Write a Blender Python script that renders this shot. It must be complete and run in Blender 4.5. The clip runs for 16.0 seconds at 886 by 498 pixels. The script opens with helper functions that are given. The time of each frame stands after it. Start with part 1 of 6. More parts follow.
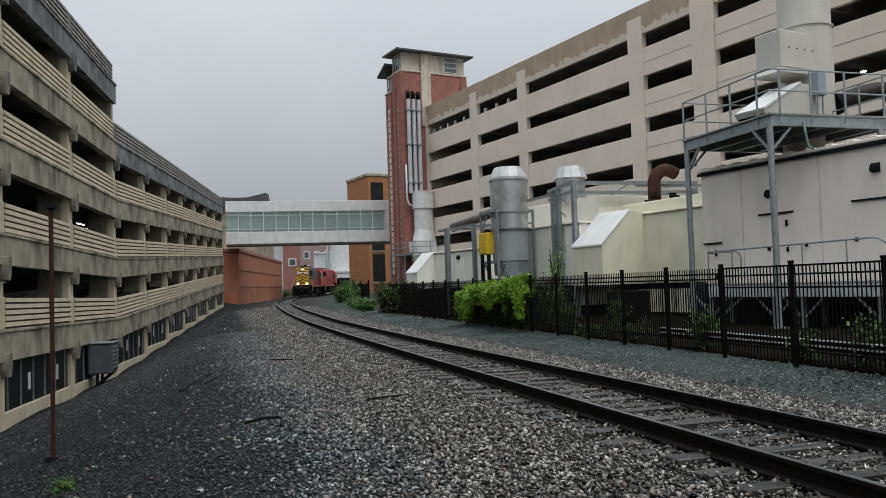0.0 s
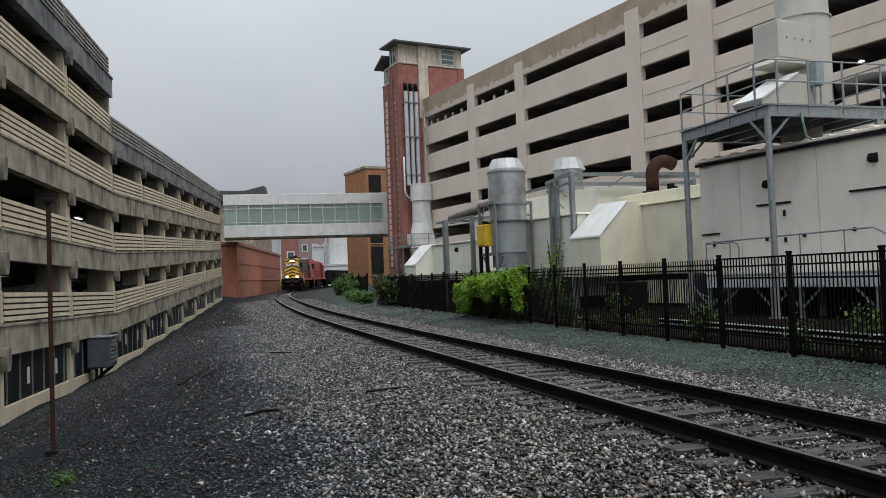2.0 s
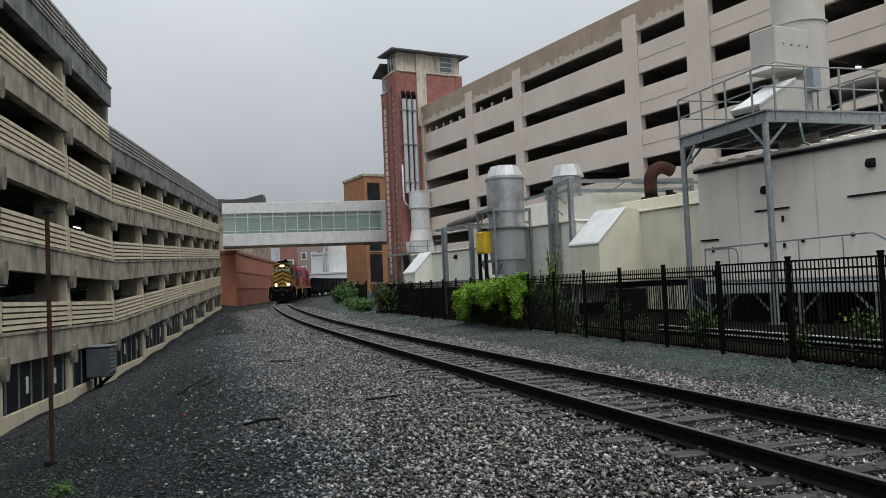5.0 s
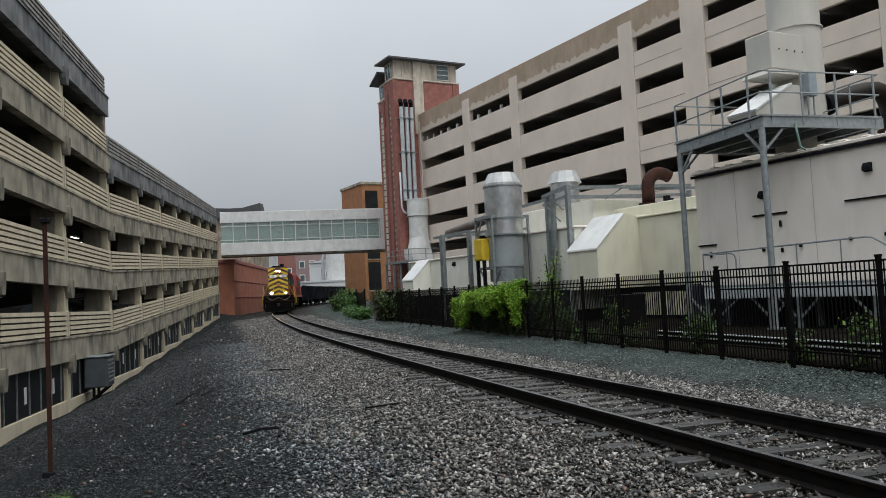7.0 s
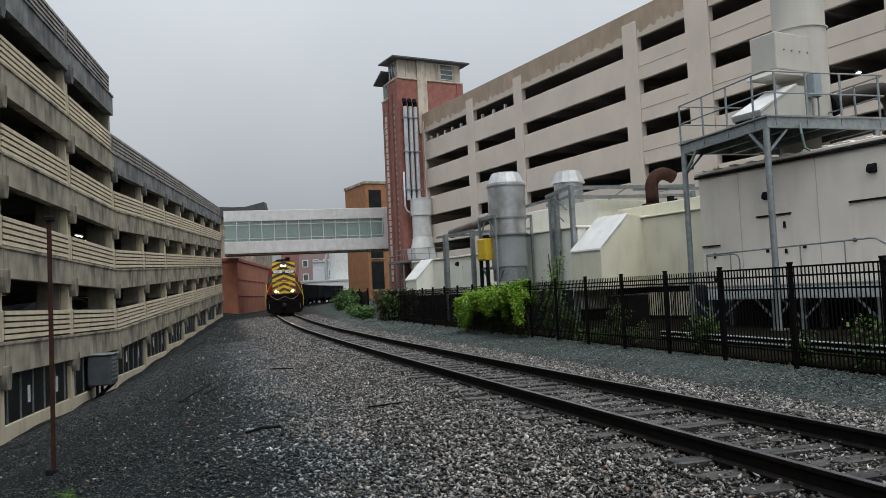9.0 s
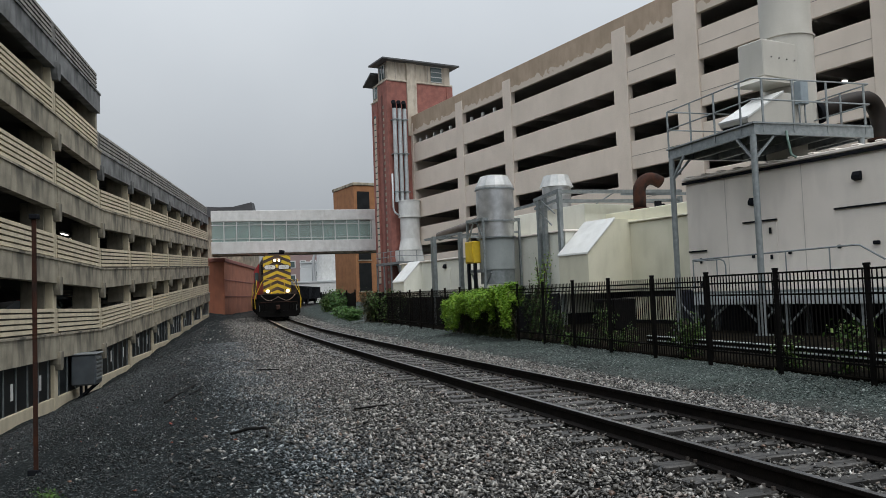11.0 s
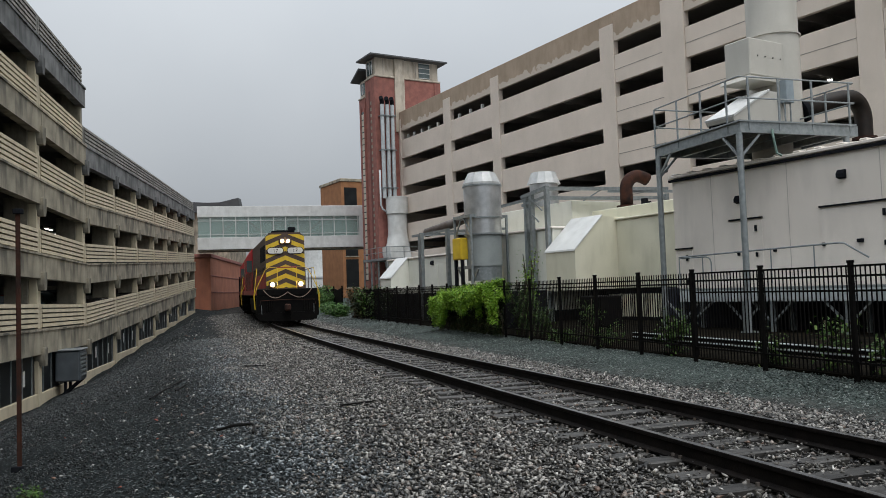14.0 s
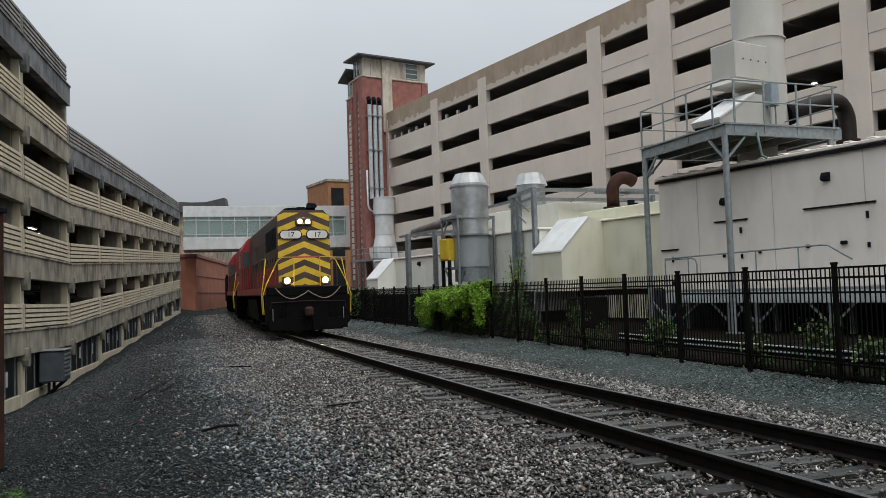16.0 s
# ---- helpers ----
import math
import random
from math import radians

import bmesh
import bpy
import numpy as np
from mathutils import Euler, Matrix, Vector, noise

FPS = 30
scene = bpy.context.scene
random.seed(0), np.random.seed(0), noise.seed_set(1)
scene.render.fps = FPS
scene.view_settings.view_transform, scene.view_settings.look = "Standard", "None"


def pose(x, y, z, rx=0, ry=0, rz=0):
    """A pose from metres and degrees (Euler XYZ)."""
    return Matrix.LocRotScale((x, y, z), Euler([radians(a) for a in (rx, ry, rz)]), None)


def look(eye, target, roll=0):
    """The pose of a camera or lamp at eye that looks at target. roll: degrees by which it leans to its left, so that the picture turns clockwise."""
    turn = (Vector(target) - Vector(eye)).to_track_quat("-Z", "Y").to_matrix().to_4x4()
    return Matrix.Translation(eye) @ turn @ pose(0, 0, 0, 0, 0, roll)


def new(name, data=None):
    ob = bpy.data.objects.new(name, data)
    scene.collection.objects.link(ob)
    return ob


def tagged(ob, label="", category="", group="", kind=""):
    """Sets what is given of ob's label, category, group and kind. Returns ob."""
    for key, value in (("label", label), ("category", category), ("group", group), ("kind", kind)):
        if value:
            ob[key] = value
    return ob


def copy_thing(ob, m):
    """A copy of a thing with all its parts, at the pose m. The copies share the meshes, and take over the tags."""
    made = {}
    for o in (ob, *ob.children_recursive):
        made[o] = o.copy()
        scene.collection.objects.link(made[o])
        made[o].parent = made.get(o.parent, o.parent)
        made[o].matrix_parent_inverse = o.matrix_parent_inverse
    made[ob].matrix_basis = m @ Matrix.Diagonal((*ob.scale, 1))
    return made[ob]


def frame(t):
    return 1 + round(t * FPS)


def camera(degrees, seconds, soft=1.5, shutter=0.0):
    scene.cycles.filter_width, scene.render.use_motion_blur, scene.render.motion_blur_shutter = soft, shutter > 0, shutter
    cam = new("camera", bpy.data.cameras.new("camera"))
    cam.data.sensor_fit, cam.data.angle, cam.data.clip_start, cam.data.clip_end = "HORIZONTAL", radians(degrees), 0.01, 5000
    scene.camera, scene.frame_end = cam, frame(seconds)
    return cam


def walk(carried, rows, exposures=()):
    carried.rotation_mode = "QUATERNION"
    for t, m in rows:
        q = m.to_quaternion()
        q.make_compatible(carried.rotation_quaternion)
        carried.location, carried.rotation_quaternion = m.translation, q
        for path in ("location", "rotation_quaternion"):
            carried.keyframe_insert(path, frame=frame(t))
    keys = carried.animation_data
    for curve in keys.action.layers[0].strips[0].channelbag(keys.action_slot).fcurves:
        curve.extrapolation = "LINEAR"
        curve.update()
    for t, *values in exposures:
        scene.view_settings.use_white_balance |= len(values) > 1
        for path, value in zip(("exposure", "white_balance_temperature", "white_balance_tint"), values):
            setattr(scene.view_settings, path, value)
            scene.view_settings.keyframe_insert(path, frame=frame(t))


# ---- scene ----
cam = camera(58.5, 16.0, soft=0.7)
PATH = [
    (0, pose(0, 0, 1.73, 92.601, 1.898, 0.086)),
    (0.5, pose(0, 0, 1.73, 92.415, 2.023, 0.056)),
    (1, pose(0, 0, 1.73, 92.233, 2.132, 0.029)),
    (1.5, pose(0, 0, 1.73, 92.108, 2.214, 0.036)),
    (2, pose(0, 0, 1.73, 92.034, 2.207, -0.027)),
    (2.5, pose(0, 0, 1.73, 92.231, 2.243, -0.023)),
    (3, pose(0, 0, 1.73, 92.199, 2.389, -0.043)),
    (3.5, pose(0, 0, 1.73, 92.235, 2.433, -0.040)),
    (4, pose(0, 0, 1.73, 92.412, 2.302, -0.071)),
    (6.5, pose(0, 0, 1.73, 92.826, 2.953, -0.162)),
    (7, pose(0, 0, 1.73, 93.093, 2.958, -0.193)),
    (7.5, pose(0, 0, 1.73, 93.217, 3.054, -0.177)),
    (8, pose(0, 0, 1.73, 93.305, 3.125, -0.208)),
    (8.5, pose(0, 0, 1.73, 93.237, 3.082, 0.070)),
    (9, pose(0, 0, 1.73, 93.076, 2.719, 0.034)),
    (11.5, pose(0, 0, 1.73, 93.226, 2.198, -0.989)),
    (12, pose(0, 0, 1.73, 93.050, 2.279, -1.013)),
    (12.5, pose(0, 0, 1.73, 93.096, 2.277, -1.000)),
    (13, pose(0, 0, 1.73, 93.145, 2.217, -1.034)),
    (13.5, pose(0, 0, 1.73, 93.137, 2.046, -1.255)),
    (14, pose(0, 0, 1.73, 92.921, 2.012, -1.808)),
    (14.5, pose(0, 0, 1.73, 92.754, 1.948, -2.331)),
    (15, pose(0, 0, 1.73, 92.642, 1.827, -2.686)),
    (15.5, pose(0, 0, 1.73, 92.897, 1.828, -2.732)),
    (16, pose(0, 0, 1.73, 92.945, 1.873, -2.756)),
]
walk(cam, PATH)

# ---- world and sun: overcast ----
world = bpy.data.worlds.new("overcast_sky")
scene.world = world
world.use_nodes = True
SUN_EL, SUN_ROT = radians(52), radians(150)


def build_sky():
    nt = world.node_tree
    bg = nt.nodes["Background"]
    sky = nt.nodes.new("ShaderNodeTexSky")
    sky.sky_type = "NISHITA"
    sky.sun_disc = False
    sky.sun_elevation, sky.sun_rotation = SUN_EL, SUN_ROT
    sky.air_density, sky.dust_density = 1.0, 4.0
    grey = nt.nodes.new("ShaderNodeHueSaturation")
    grey.inputs["Saturation"].default_value = 0.12
    nt.links.new(sky.outputs[0], grey.inputs["Color"])
    # an even cloud deck veils the clear sky
    tc = nt.nodes.new("ShaderNodeTexCoord")
    cloud = nt.nodes.new("ShaderNodeTexNoise")
    cloud.inputs["Scale"].default_value = 2.2
    cloud.inputs["Detail"].default_value = 5
    nt.links.new(tc.outputs["Generated"], cloud.inputs["Vector"])
    ramp = nt.nodes.new("ShaderNodeValToRGB")
    ramp.color_ramp.elements[0].position, ramp.color_ramp.elements[0].color = 0.3, (4.55, 4.95, 5.4, 1)
    ramp.color_ramp.elements[1].position, ramp.color_ramp.elements[1].color = 0.75, (5.5, 5.88, 6.25, 1)
    nt.links.new(cloud.outputs["Fac"], ramp.inputs["Fac"])
    mix = nt.nodes.new("ShaderNodeMix")
    mix.data_type = "RGBA"
    mix.inputs["Factor"].default_value = 0.85
    nt.links.new(grey.outputs[0], mix.inputs["A"])
    nt.links.new(ramp.outputs[0], mix.inputs["B"])
    # an overcast sky is about twice as bright overhead as near the horizon
    sep = nt.nodes.new("ShaderNodeSeparateXYZ")
    nt.links.new(tc.outputs["Generated"], sep.inputs[0])
    rise = nt.nodes.new("ShaderNodeMapRange")
    rise.inputs["From Min"].default_value, rise.inputs["From Max"].default_value = 0.1, 1.0
    rise.inputs["To Min"].default_value, rise.inputs["To Max"].default_value = 1.0, 3.3
    nt.links.new(sep.outputs["Z"], rise.inputs["Value"])
    lum = nt.nodes.new("ShaderNodeMix")
    lum.data_type, lum.blend_type = "RGBA", "MULTIPLY"
    lum.inputs["Factor"].default_value = 1.0
    nt.links.new(mix.outputs["Result"], lum.inputs["A"])
    nt.links.new(rise.outputs[0], lum.inputs["B"])
    nt.links.new(lum.outputs["Result"], bg.inputs["Color"])
    bg.inputs["Strength"].default_value = 0.083


build_sky()
sun = new("sun", bpy.data.lights.new("sun", "SUN"))
sun.data.energy, sun.data.angle, sun.data.color = 1.3, radians(40), (1.0, 0.97, 0.93)
sun.matrix_basis = look((0, 0, 60), (0 - 12, 60 * 0.45, 0))
scene.view_settings.exposure = 0.0


# ---- materials ----
def mat(name, a, b=None, scale=4.0, rough=0.8, metal=0.0, bump=0.15, grain=60.0, streak=0.0, dirt=None, spec=0.5, emit=None, strength=0.0, lo=0.35, hi=0.65):
    """A surface with two colours mixed in blotches, a fine grain, and optional downward streaks of dirt."""
    m = bpy.data.materials.new(name)
    m.use_nodes = True
    nt = m.node_tree
    N, L = nt.nodes, nt.links
    bsdf = N["Principled BSDF"]
    bsdf.inputs["Roughness"].default_value = rough
    bsdf.inputs["Metallic"].default_value = metal
    bsdf.inputs["Specular IOR Level"].default_value = spec
    tc = N.new("ShaderNodeTexCoord")
    n1 = N.new("ShaderNodeTexNoise")
    n1.inputs["Scale"].default_value, n1.inputs["Detail"].default_value = scale, 6
    n2 = N.new("ShaderNodeTexNoise")
    n2.inputs["Scale"].default_value, n2.inputs["Detail"].default_value = grain, 3
    L.new(tc.outputs["Object"], n1.inputs["Vector"])
    L.new(tc.outputs["Object"], n2.inputs["Vector"])
    ramp = N.new("ShaderNodeValToRGB")
    b = b or tuple(c * 0.8 for c in a)
    ramp.color_ramp.elements[0].position, ramp.color_ramp.elements[0].color = lo, (*a, 1)
    ramp.color_ramp.elements[1].position, ramp.color_ramp.elements[1].color = hi, (*b, 1)
    L.new(n1.outputs["Fac"], ramp.inputs["Fac"])
    col = ramp.outputs[0]
    gr = N.new("ShaderNodeMix")
    gr.data_type, gr.blend_type = "RGBA", "MULTIPLY"
    gr.inputs["Factor"].default_value = 0.35
    L.new(col, gr.inputs["A"])
    gramp = N.new("ShaderNodeValToRGB")
    gramp.color_ramp.elements[0].position, gramp.color_ramp.elements[0].color = 0.3, (0.55, 0.55, 0.55, 1)
    gramp.color_ramp.elements[1].position, gramp.color_ramp.elements[1].color = 0.7, (1.15, 1.15, 1.15, 1)
    L.new(n2.outputs["Fac"], gramp.inputs["Fac"])
    L.new(gramp.outputs[0], gr.inputs["B"])
    col = gr.outputs["Result"]
    if streak > 0:
        mp = N.new("ShaderNodeMapping")
        mp.inputs["Scale"].default_value = (1.4, 1.4, 0.42)
        L.new(tc.outputs["Object"], mp.inputs["Vector"])
        n3 = N.new("ShaderNodeTexNoise")
        n3.inputs["Scale"].default_value, n3.inputs["Detail"].default_value = 1.5, 7
        L.new(mp.outputs[0], n3.inputs["Vector"])
        r3 = N.new("ShaderNodeValToRGB")
        r3.color_ramp.elements[0].position, r3.color_ramp.elements[0].color = 0.46, (0, 0, 0, 1)
        r3.color_ramp.elements[1].position, r3.color_ramp.elements[1].color = 0.72, (streak, streak, streak, 1)
        L.new(n3.outputs["Fac"], r3.inputs["Fac"])
        mx = N.new("ShaderNodeMix")
        mx.data_type = "RGBA"
        L.new(r3.outputs[0], mx.inputs["Factor"])
        L.new(col, mx.inputs["A"])
        mx.inputs["B"].default_value = (*(dirt or (0.06, 0.055, 0.05)), 1)
        col = mx.outputs["Result"]
    L.new(col, bsdf.inputs["Base Color"])
    if bump:
        bp = N.new("ShaderNodeBump")
        bp.inputs["Strength"].default_value, bp.inputs["Distance"].default_value = bump, 0.02
        L.new(n2.outputs["Fac"], bp.inputs["Height"])
        L.new(bp.outputs[0], bsdf.inputs["Normal"])
    if emit:
        bsdf.inputs["Emission Color"].default_value = (*emit, 1)
        bsdf.inputs["Emission Strength"].default_value = strength
    return m


GREY_CONC = mat("weathered_grey_concrete", (0.43, 0.385, 0.295), (0.255, 0.233, 0.18), 1.1, 0.9, streak=0.85, dirt=(0.06, 0.058, 0.05), lo=0.36, hi=0.66, grain=28, bump=0.3)
SOOTY_CONC = mat("sooty_grey_concrete", (0.26, 0.265, 0.265), (0.13, 0.135, 0.135), 1.0, 0.9, streak=0.8, dirt=(0.04, 0.042, 0.042), lo=0.36, hi=0.64, grain=28, bump=0.3)
SOOTY_PANEL = mat("greyed_precast", (0.33, 0.315, 0.285), (0.21, 0.205, 0.19), 1.2, 0.9, streak=0.6, dirt=(0.08, 0.08, 0.075))
CREAM_PANEL = mat("cream_precast", (0.65, 0.572, 0.42), (0.55, 0.48, 0.345), 0.9, 0.85, streak=0.3, dirt=(0.2, 0.18, 0.14))
# garage interior tone, which also paints the shade between the panel slats
DARK_CONC = mat("dark_concrete_and_gap_shade", (0.17, 0.163, 0.153), (0.12, 0.117, 0.11), 0.6, 0.95, spec=0.15)
DECK_CONC = mat("garage_deck_concrete", (0.34, 0.32, 0.3), (0.26, 0.245, 0.23), 0.6, 0.9, spec=0.2)
BEIGE_CONC = mat("beige_precast", (0.74, 0.645, 0.56), (0.67, 0.585, 0.505), 0.35, 0.85, streak=0.07, dirt=(0.25, 0.22, 0.19))
TAN_BAND = mat("tan_parapet_concrete", (0.46, 0.355, 0.265), (0.38, 0.295, 0.215), 0.5, 0.85, streak=0.3, dirt=(0.2, 0.15, 0.1))
RED_BRICK = mat("red_brick", (0.34, 0.135, 0.11), (0.25, 0.1, 0.082), 1.6, 0.9, streak=0.2)
ORANGE_BRICK = mat("orange_brick", (0.36, 0.17, 0.075), (0.28, 0.13, 0.06), 1.0, 0.9)
WALL_BRICK = mat("orange_red_brick", (0.44, 0.17, 0.1), (0.34, 0.13, 0.08), 0.5, 0.9, streak=0.25)
WHITE_MET = mat("white_painted_metal", (0.72, 0.73, 0.72), (0.62, 0.63, 0.62), 1.5, 0.45, streak=0.2, dirt=(0.3, 0.29, 0.26), bump=0.04)
CREAM_MET = mat("cream_painted_metal", (0.78, 0.755, 0.61), (0.71, 0.69, 0.55), 0.8, 0.5, streak=0.25, dirt=(0.35, 0.34, 0.24), bump=0.04)
GREIGE_MET = mat("greige_painted_metal", (0.88, 0.815, 0.745), (0.82, 0.76, 0.69), 0.6, 0.5, streak=0.18, dirt=(0.3, 0.28, 0.25), bump=0.04)
PALE_CREAM = mat("pale_cream_painted_metal", (0.86, 0.86, 0.77), (0.79, 0.79, 0.7), 0.8, 0.5, streak=0.2, dirt=(0.42, 0.42, 0.33), bump=0.04)
BLUE_GREY = mat("blue_grey_painted_sheet", (0.33, 0.36, 0.36), (0.27, 0.3, 0.3), 1.2, 0.4, streak=0.25, dirt=(0.16, 0.18, 0.18), bump=0.04)
GALV = mat("galvanised_steel", (0.33, 0.36, 0.37), (0.24, 0.27, 0.28), 6, 0.5, metal=0.6, bump=0.05, streak=0.2, dirt=(0.12, 0.13, 0.13))
STEEL_SHINY = mat("stainless_sheet", (0.66, 0.67, 0.68), (0.46, 0.47, 0.48), 2.0, 0.36, metal=0.85, bump=0.03, streak=0.3, dirt=(0.2, 0.2, 0.2))
BLACK_PAINT = mat("black_paint", (0.0035, 0.0034, 0.0036), (0.006, 0.0055, 0.005), 5, 0.6, bump=0.05, spec=0.06)
# dark metal; its blue-black also paints the shade under the walkway
DARK = mat("dark_metal_and_shade", (0.009, 0.0105, 0.014), (0.016, 0.017, 0.02), 3, 0.8, spec=0.06)
RUST = mat("rusty_steel", (0.07, 0.027, 0.017), (0.024, 0.016, 0.014), 3, 0.85, bump=0.4, spec=0.2)
RAIL_SIDE = mat("rail_steel_web", (0.007, 0.0062, 0.006), (0.013, 0.0105, 0.0095), 6, 0.75, bump=0.3, spec=0.1)
RAIL_TOP = mat("polished_rail_head", (0.3, 0.31, 0.33), (0.22, 0.22, 0.23), 8, 0.3, metal=0.9, bump=0.03)
STACK_MET = mat("warm_grey_painted_metal", (0.56, 0.54, 0.49), (0.5, 0.485, 0.44), 0.7, 0.5, streak=0.2, dirt=(0.3, 0.28, 0.24), bump=0.04)


def timber_material():
    """Grey split sleepers: grain along the length, each its own shade."""
    m = bpy.data.materials.new("split_grey_timber")
    m.use_nodes = True
    nt = m.node_tree
    N, L = nt.nodes, nt.links
    bsdf = N["Principled BSDF"]
    tc = N.new("ShaderNodeTexCoord")
    mp = N.new("ShaderNodeMapping")
    mp.inputs["Scale"].default_value = (22, 1.6, 10)
    info = N.new("ShaderNodeObjectInfo")
    sh = N.new("ShaderNodeMath")
    sh.operation = "MULTIPLY"
    sh.inputs[1].default_value = 37.0
    L.new(info.outputs["Random"], sh.inputs[0])
    L.new(sh.outputs[0], mp.inputs["Location"])
    L.new(tc.outputs["Object"], mp.inputs["Vector"])
    n = N.new("ShaderNodeTexNoise")
    n.inputs["Scale"].default_value, n.inputs["Detail"].default_value = 1.0, 7
    L.new(mp.outputs[0], n.inputs["Vector"])
    r = N.new("ShaderNodeValToRGB")
    r.color_ramp.elements[0].position, r.color_ramp.elements[0].color = 0.34, (0.014, 0.0135, 0.013, 1)
    r.color_ramp.elements[1].position, r.color_ramp.elements[1].color = 0.7, (0.092, 0.088, 0.083, 1)
    L.new(n.outputs["Fac"], r.inputs["Fac"])
    mr = N.new("ShaderNodeMapRange")
    mr.inputs["To Min"].default_value, mr.inputs["To Max"].default_value = 0.45, 1.25
    L.new(info.outputs["Random"], mr.inputs["Value"])
    mx = N.new("ShaderNodeMix")
    mx.data_type, mx.blend_type = "RGBA", "MULTIPLY"
    mx.inputs["Factor"].default_value = 1.0
    L.new(r.outputs[0], mx.inputs["A"])
    L.new(mr.outputs[0], mx.inputs["B"])
    L.new(mx.outputs["Result"], bsdf.inputs["Base Color"])
    bsdf.inputs["Roughness"].default_value = 0.45
    bsdf.inputs["Specular IOR Level"].default_value = 0.45
    bp = N.new("ShaderNodeBump")
    bp.inputs["Strength"].default_value, bp.inputs["Distance"].default_value = 0.7, 0.02
    L.new(n.outputs["Fac"], bp.inputs["Height"])
    L.new(bp.outputs[0], bsdf.inputs["Normal"])
    return m


TIE = timber_material()
YELLOW = mat("yellow_paint", (0.72, 0.5, 0.03), (0.62, 0.42, 0.03), 3, 0.45, bump=0.04)
LOCO_BROWN = mat("dark_brown_paint", (0.085, 0.048, 0.034), (0.05, 0.03, 0.022), 2, 0.55, bump=0.05, streak=0.3)
LOCO_RED = mat("red_paint", (0.4, 0.02, 0.022), (0.27, 0.016, 0.016), 2, 0.5, bump=0.05, streak=0.35)
# warm halo around each lit lens, added as an emitting ring
LAMP_RIM = mat("warm_lamp_glow", (1, 0.7, 0.3), emit=(1.0, 0.6, 0.16), strength=1.7)
LAMP = mat("lit_lamp_lens", (1, 0.9, 0.7), emit=(1.0, 0.74, 0.38), strength=260)


def ground_material():
    """Dark wet chippings, pale ballast near the rails and greenish fine gravel by the fence, by the distance from the track."""
    m = bpy.data.materials.new("wet_gravel")
    m.use_nodes = True
    nt = m.node_tree
    N, L = nt.nodes, nt.links
    bsdf = N["Principled BSDF"]
    tc = N.new("ShaderNodeTexCoord")
    at = N.new("ShaderNodeAttribute")
    at.attribute_name = "side"
    wob = N.new("ShaderNodeTexNoise")
    wob.inputs["Scale"].default_value, wob.inputs["Detail"].default_value = 0.9, 6
    L.new(tc.outputs["Object"], wob.inputs["Vector"])
    add = N.new("ShaderNodeMath")
    add.operation = "MULTIPLY_ADD"
    add.inputs[1].default_value = 3.0
    L.new(wob.outputs["Fac"], add.inputs[0])
    L.new(at.outputs["Fac"], add.inputs[2])

    def stones(scale, ramp):
        v = N.new("ShaderNodeTexVoronoi")
        v.inputs["Scale"].default_value = scale
        L.new(tc.outputs["Object"], v.inputs["Vector"])
        sep = N.new("ShaderNodeSeparateColor")
        L.new(v.outputs["Color"], sep.inputs[0])
        r = N.new("ShaderNodeValToRGB")
        els = r.color_ramp.elements
        while len(els) < len(ramp):
            els.new(0.5)
        for e, (p, c) in zip(els, ramp):
            e.position, e.color = p, (*c, 1)
        L.new(sep.outputs[0], r.inputs["Fac"])
        return v, r.outputs[0]

    v1, dark = stones(34, ((0.0, (0.0016, 0.0024, 0.0027)), (0.6, (0.007, 0.0098, 0.0108)), (0.93, (0.028, 0.037, 0.04)), (1.0, (0.17, 0.18, 0.18))))
    v2, pale = stones(16, ((0.0, (0.006, 0.0058, 0.0055)), (0.5, (0.026, 0.025, 0.0237)), (1.0, (0.11, 0.106, 0.1))))
    v3, green = stones(38, ((0.0, (0.012, 0.019, 0.0175)), (0.6, (0.044, 0.06, 0.055)), (1.0, (0.15, 0.175, 0.163))))

    def blend(fac, a, b):
        mx = N.new("ShaderNodeMix")
        mx.data_type = "RGBA"
        L.new(fac, mx.inputs["Factor"])
        L.new(a, mx.inputs["A"])
        L.new(b, mx.inputs["B"])
        return mx.outputs["Result"]

    def step(a, b):
        r = N.new("ShaderNodeMapRange")
        r.inputs["From Min"].default_value, r.inputs["From Max"].default_value = a, b
        L.new(add.outputs[0], r.inputs["Value"])
        return r.outputs[0]

    col = blend(step(4.4, 5.9), pale, dark)
    col = blend(step(-1.4, -2.6), col, green)
    big = N.new("ShaderNodeTexNoise")
    big.inputs["Scale"].default_value, big.inputs["Detail"].default_value = 0.35, 4
    L.new(tc.outputs["Object"], big.inputs["Vector"])
    br = N.new("ShaderNodeMapRange")
    br.inputs["To Min"].default_value, br.inputs["To Max"].default_value = 0.65, 1.3
    L.new(big.outputs["Fac"], br.inputs["Value"])
    mul = N.new("ShaderNodeMix")
    mul.data_type, mul.blend_type = "RGBA", "MULTIPLY"
    mul.inputs["Factor"].default_value = 1.0
    L.new(col, mul.inputs["A"])
    L.new(br.outputs[0], mul.inputs["B"])
    L.new(mul.outputs["Result"], bsdf.inputs["Base Color"])
    bsdf.inputs["Roughness"].default_value = 0.85
    bsdf.inputs["Specular IOR Level"].default_value = 0.12
    bp = N.new("ShaderNodeBump")
    bp.inputs["Strength"].default_value, bp.inputs["Distance"].default_value = 0.9, 0.02
    L.new(v1.outputs["Distance"], bp.inputs["Height"])
    L.new(bp.outputs[0], bsdf.inputs["Normal"])
    return m


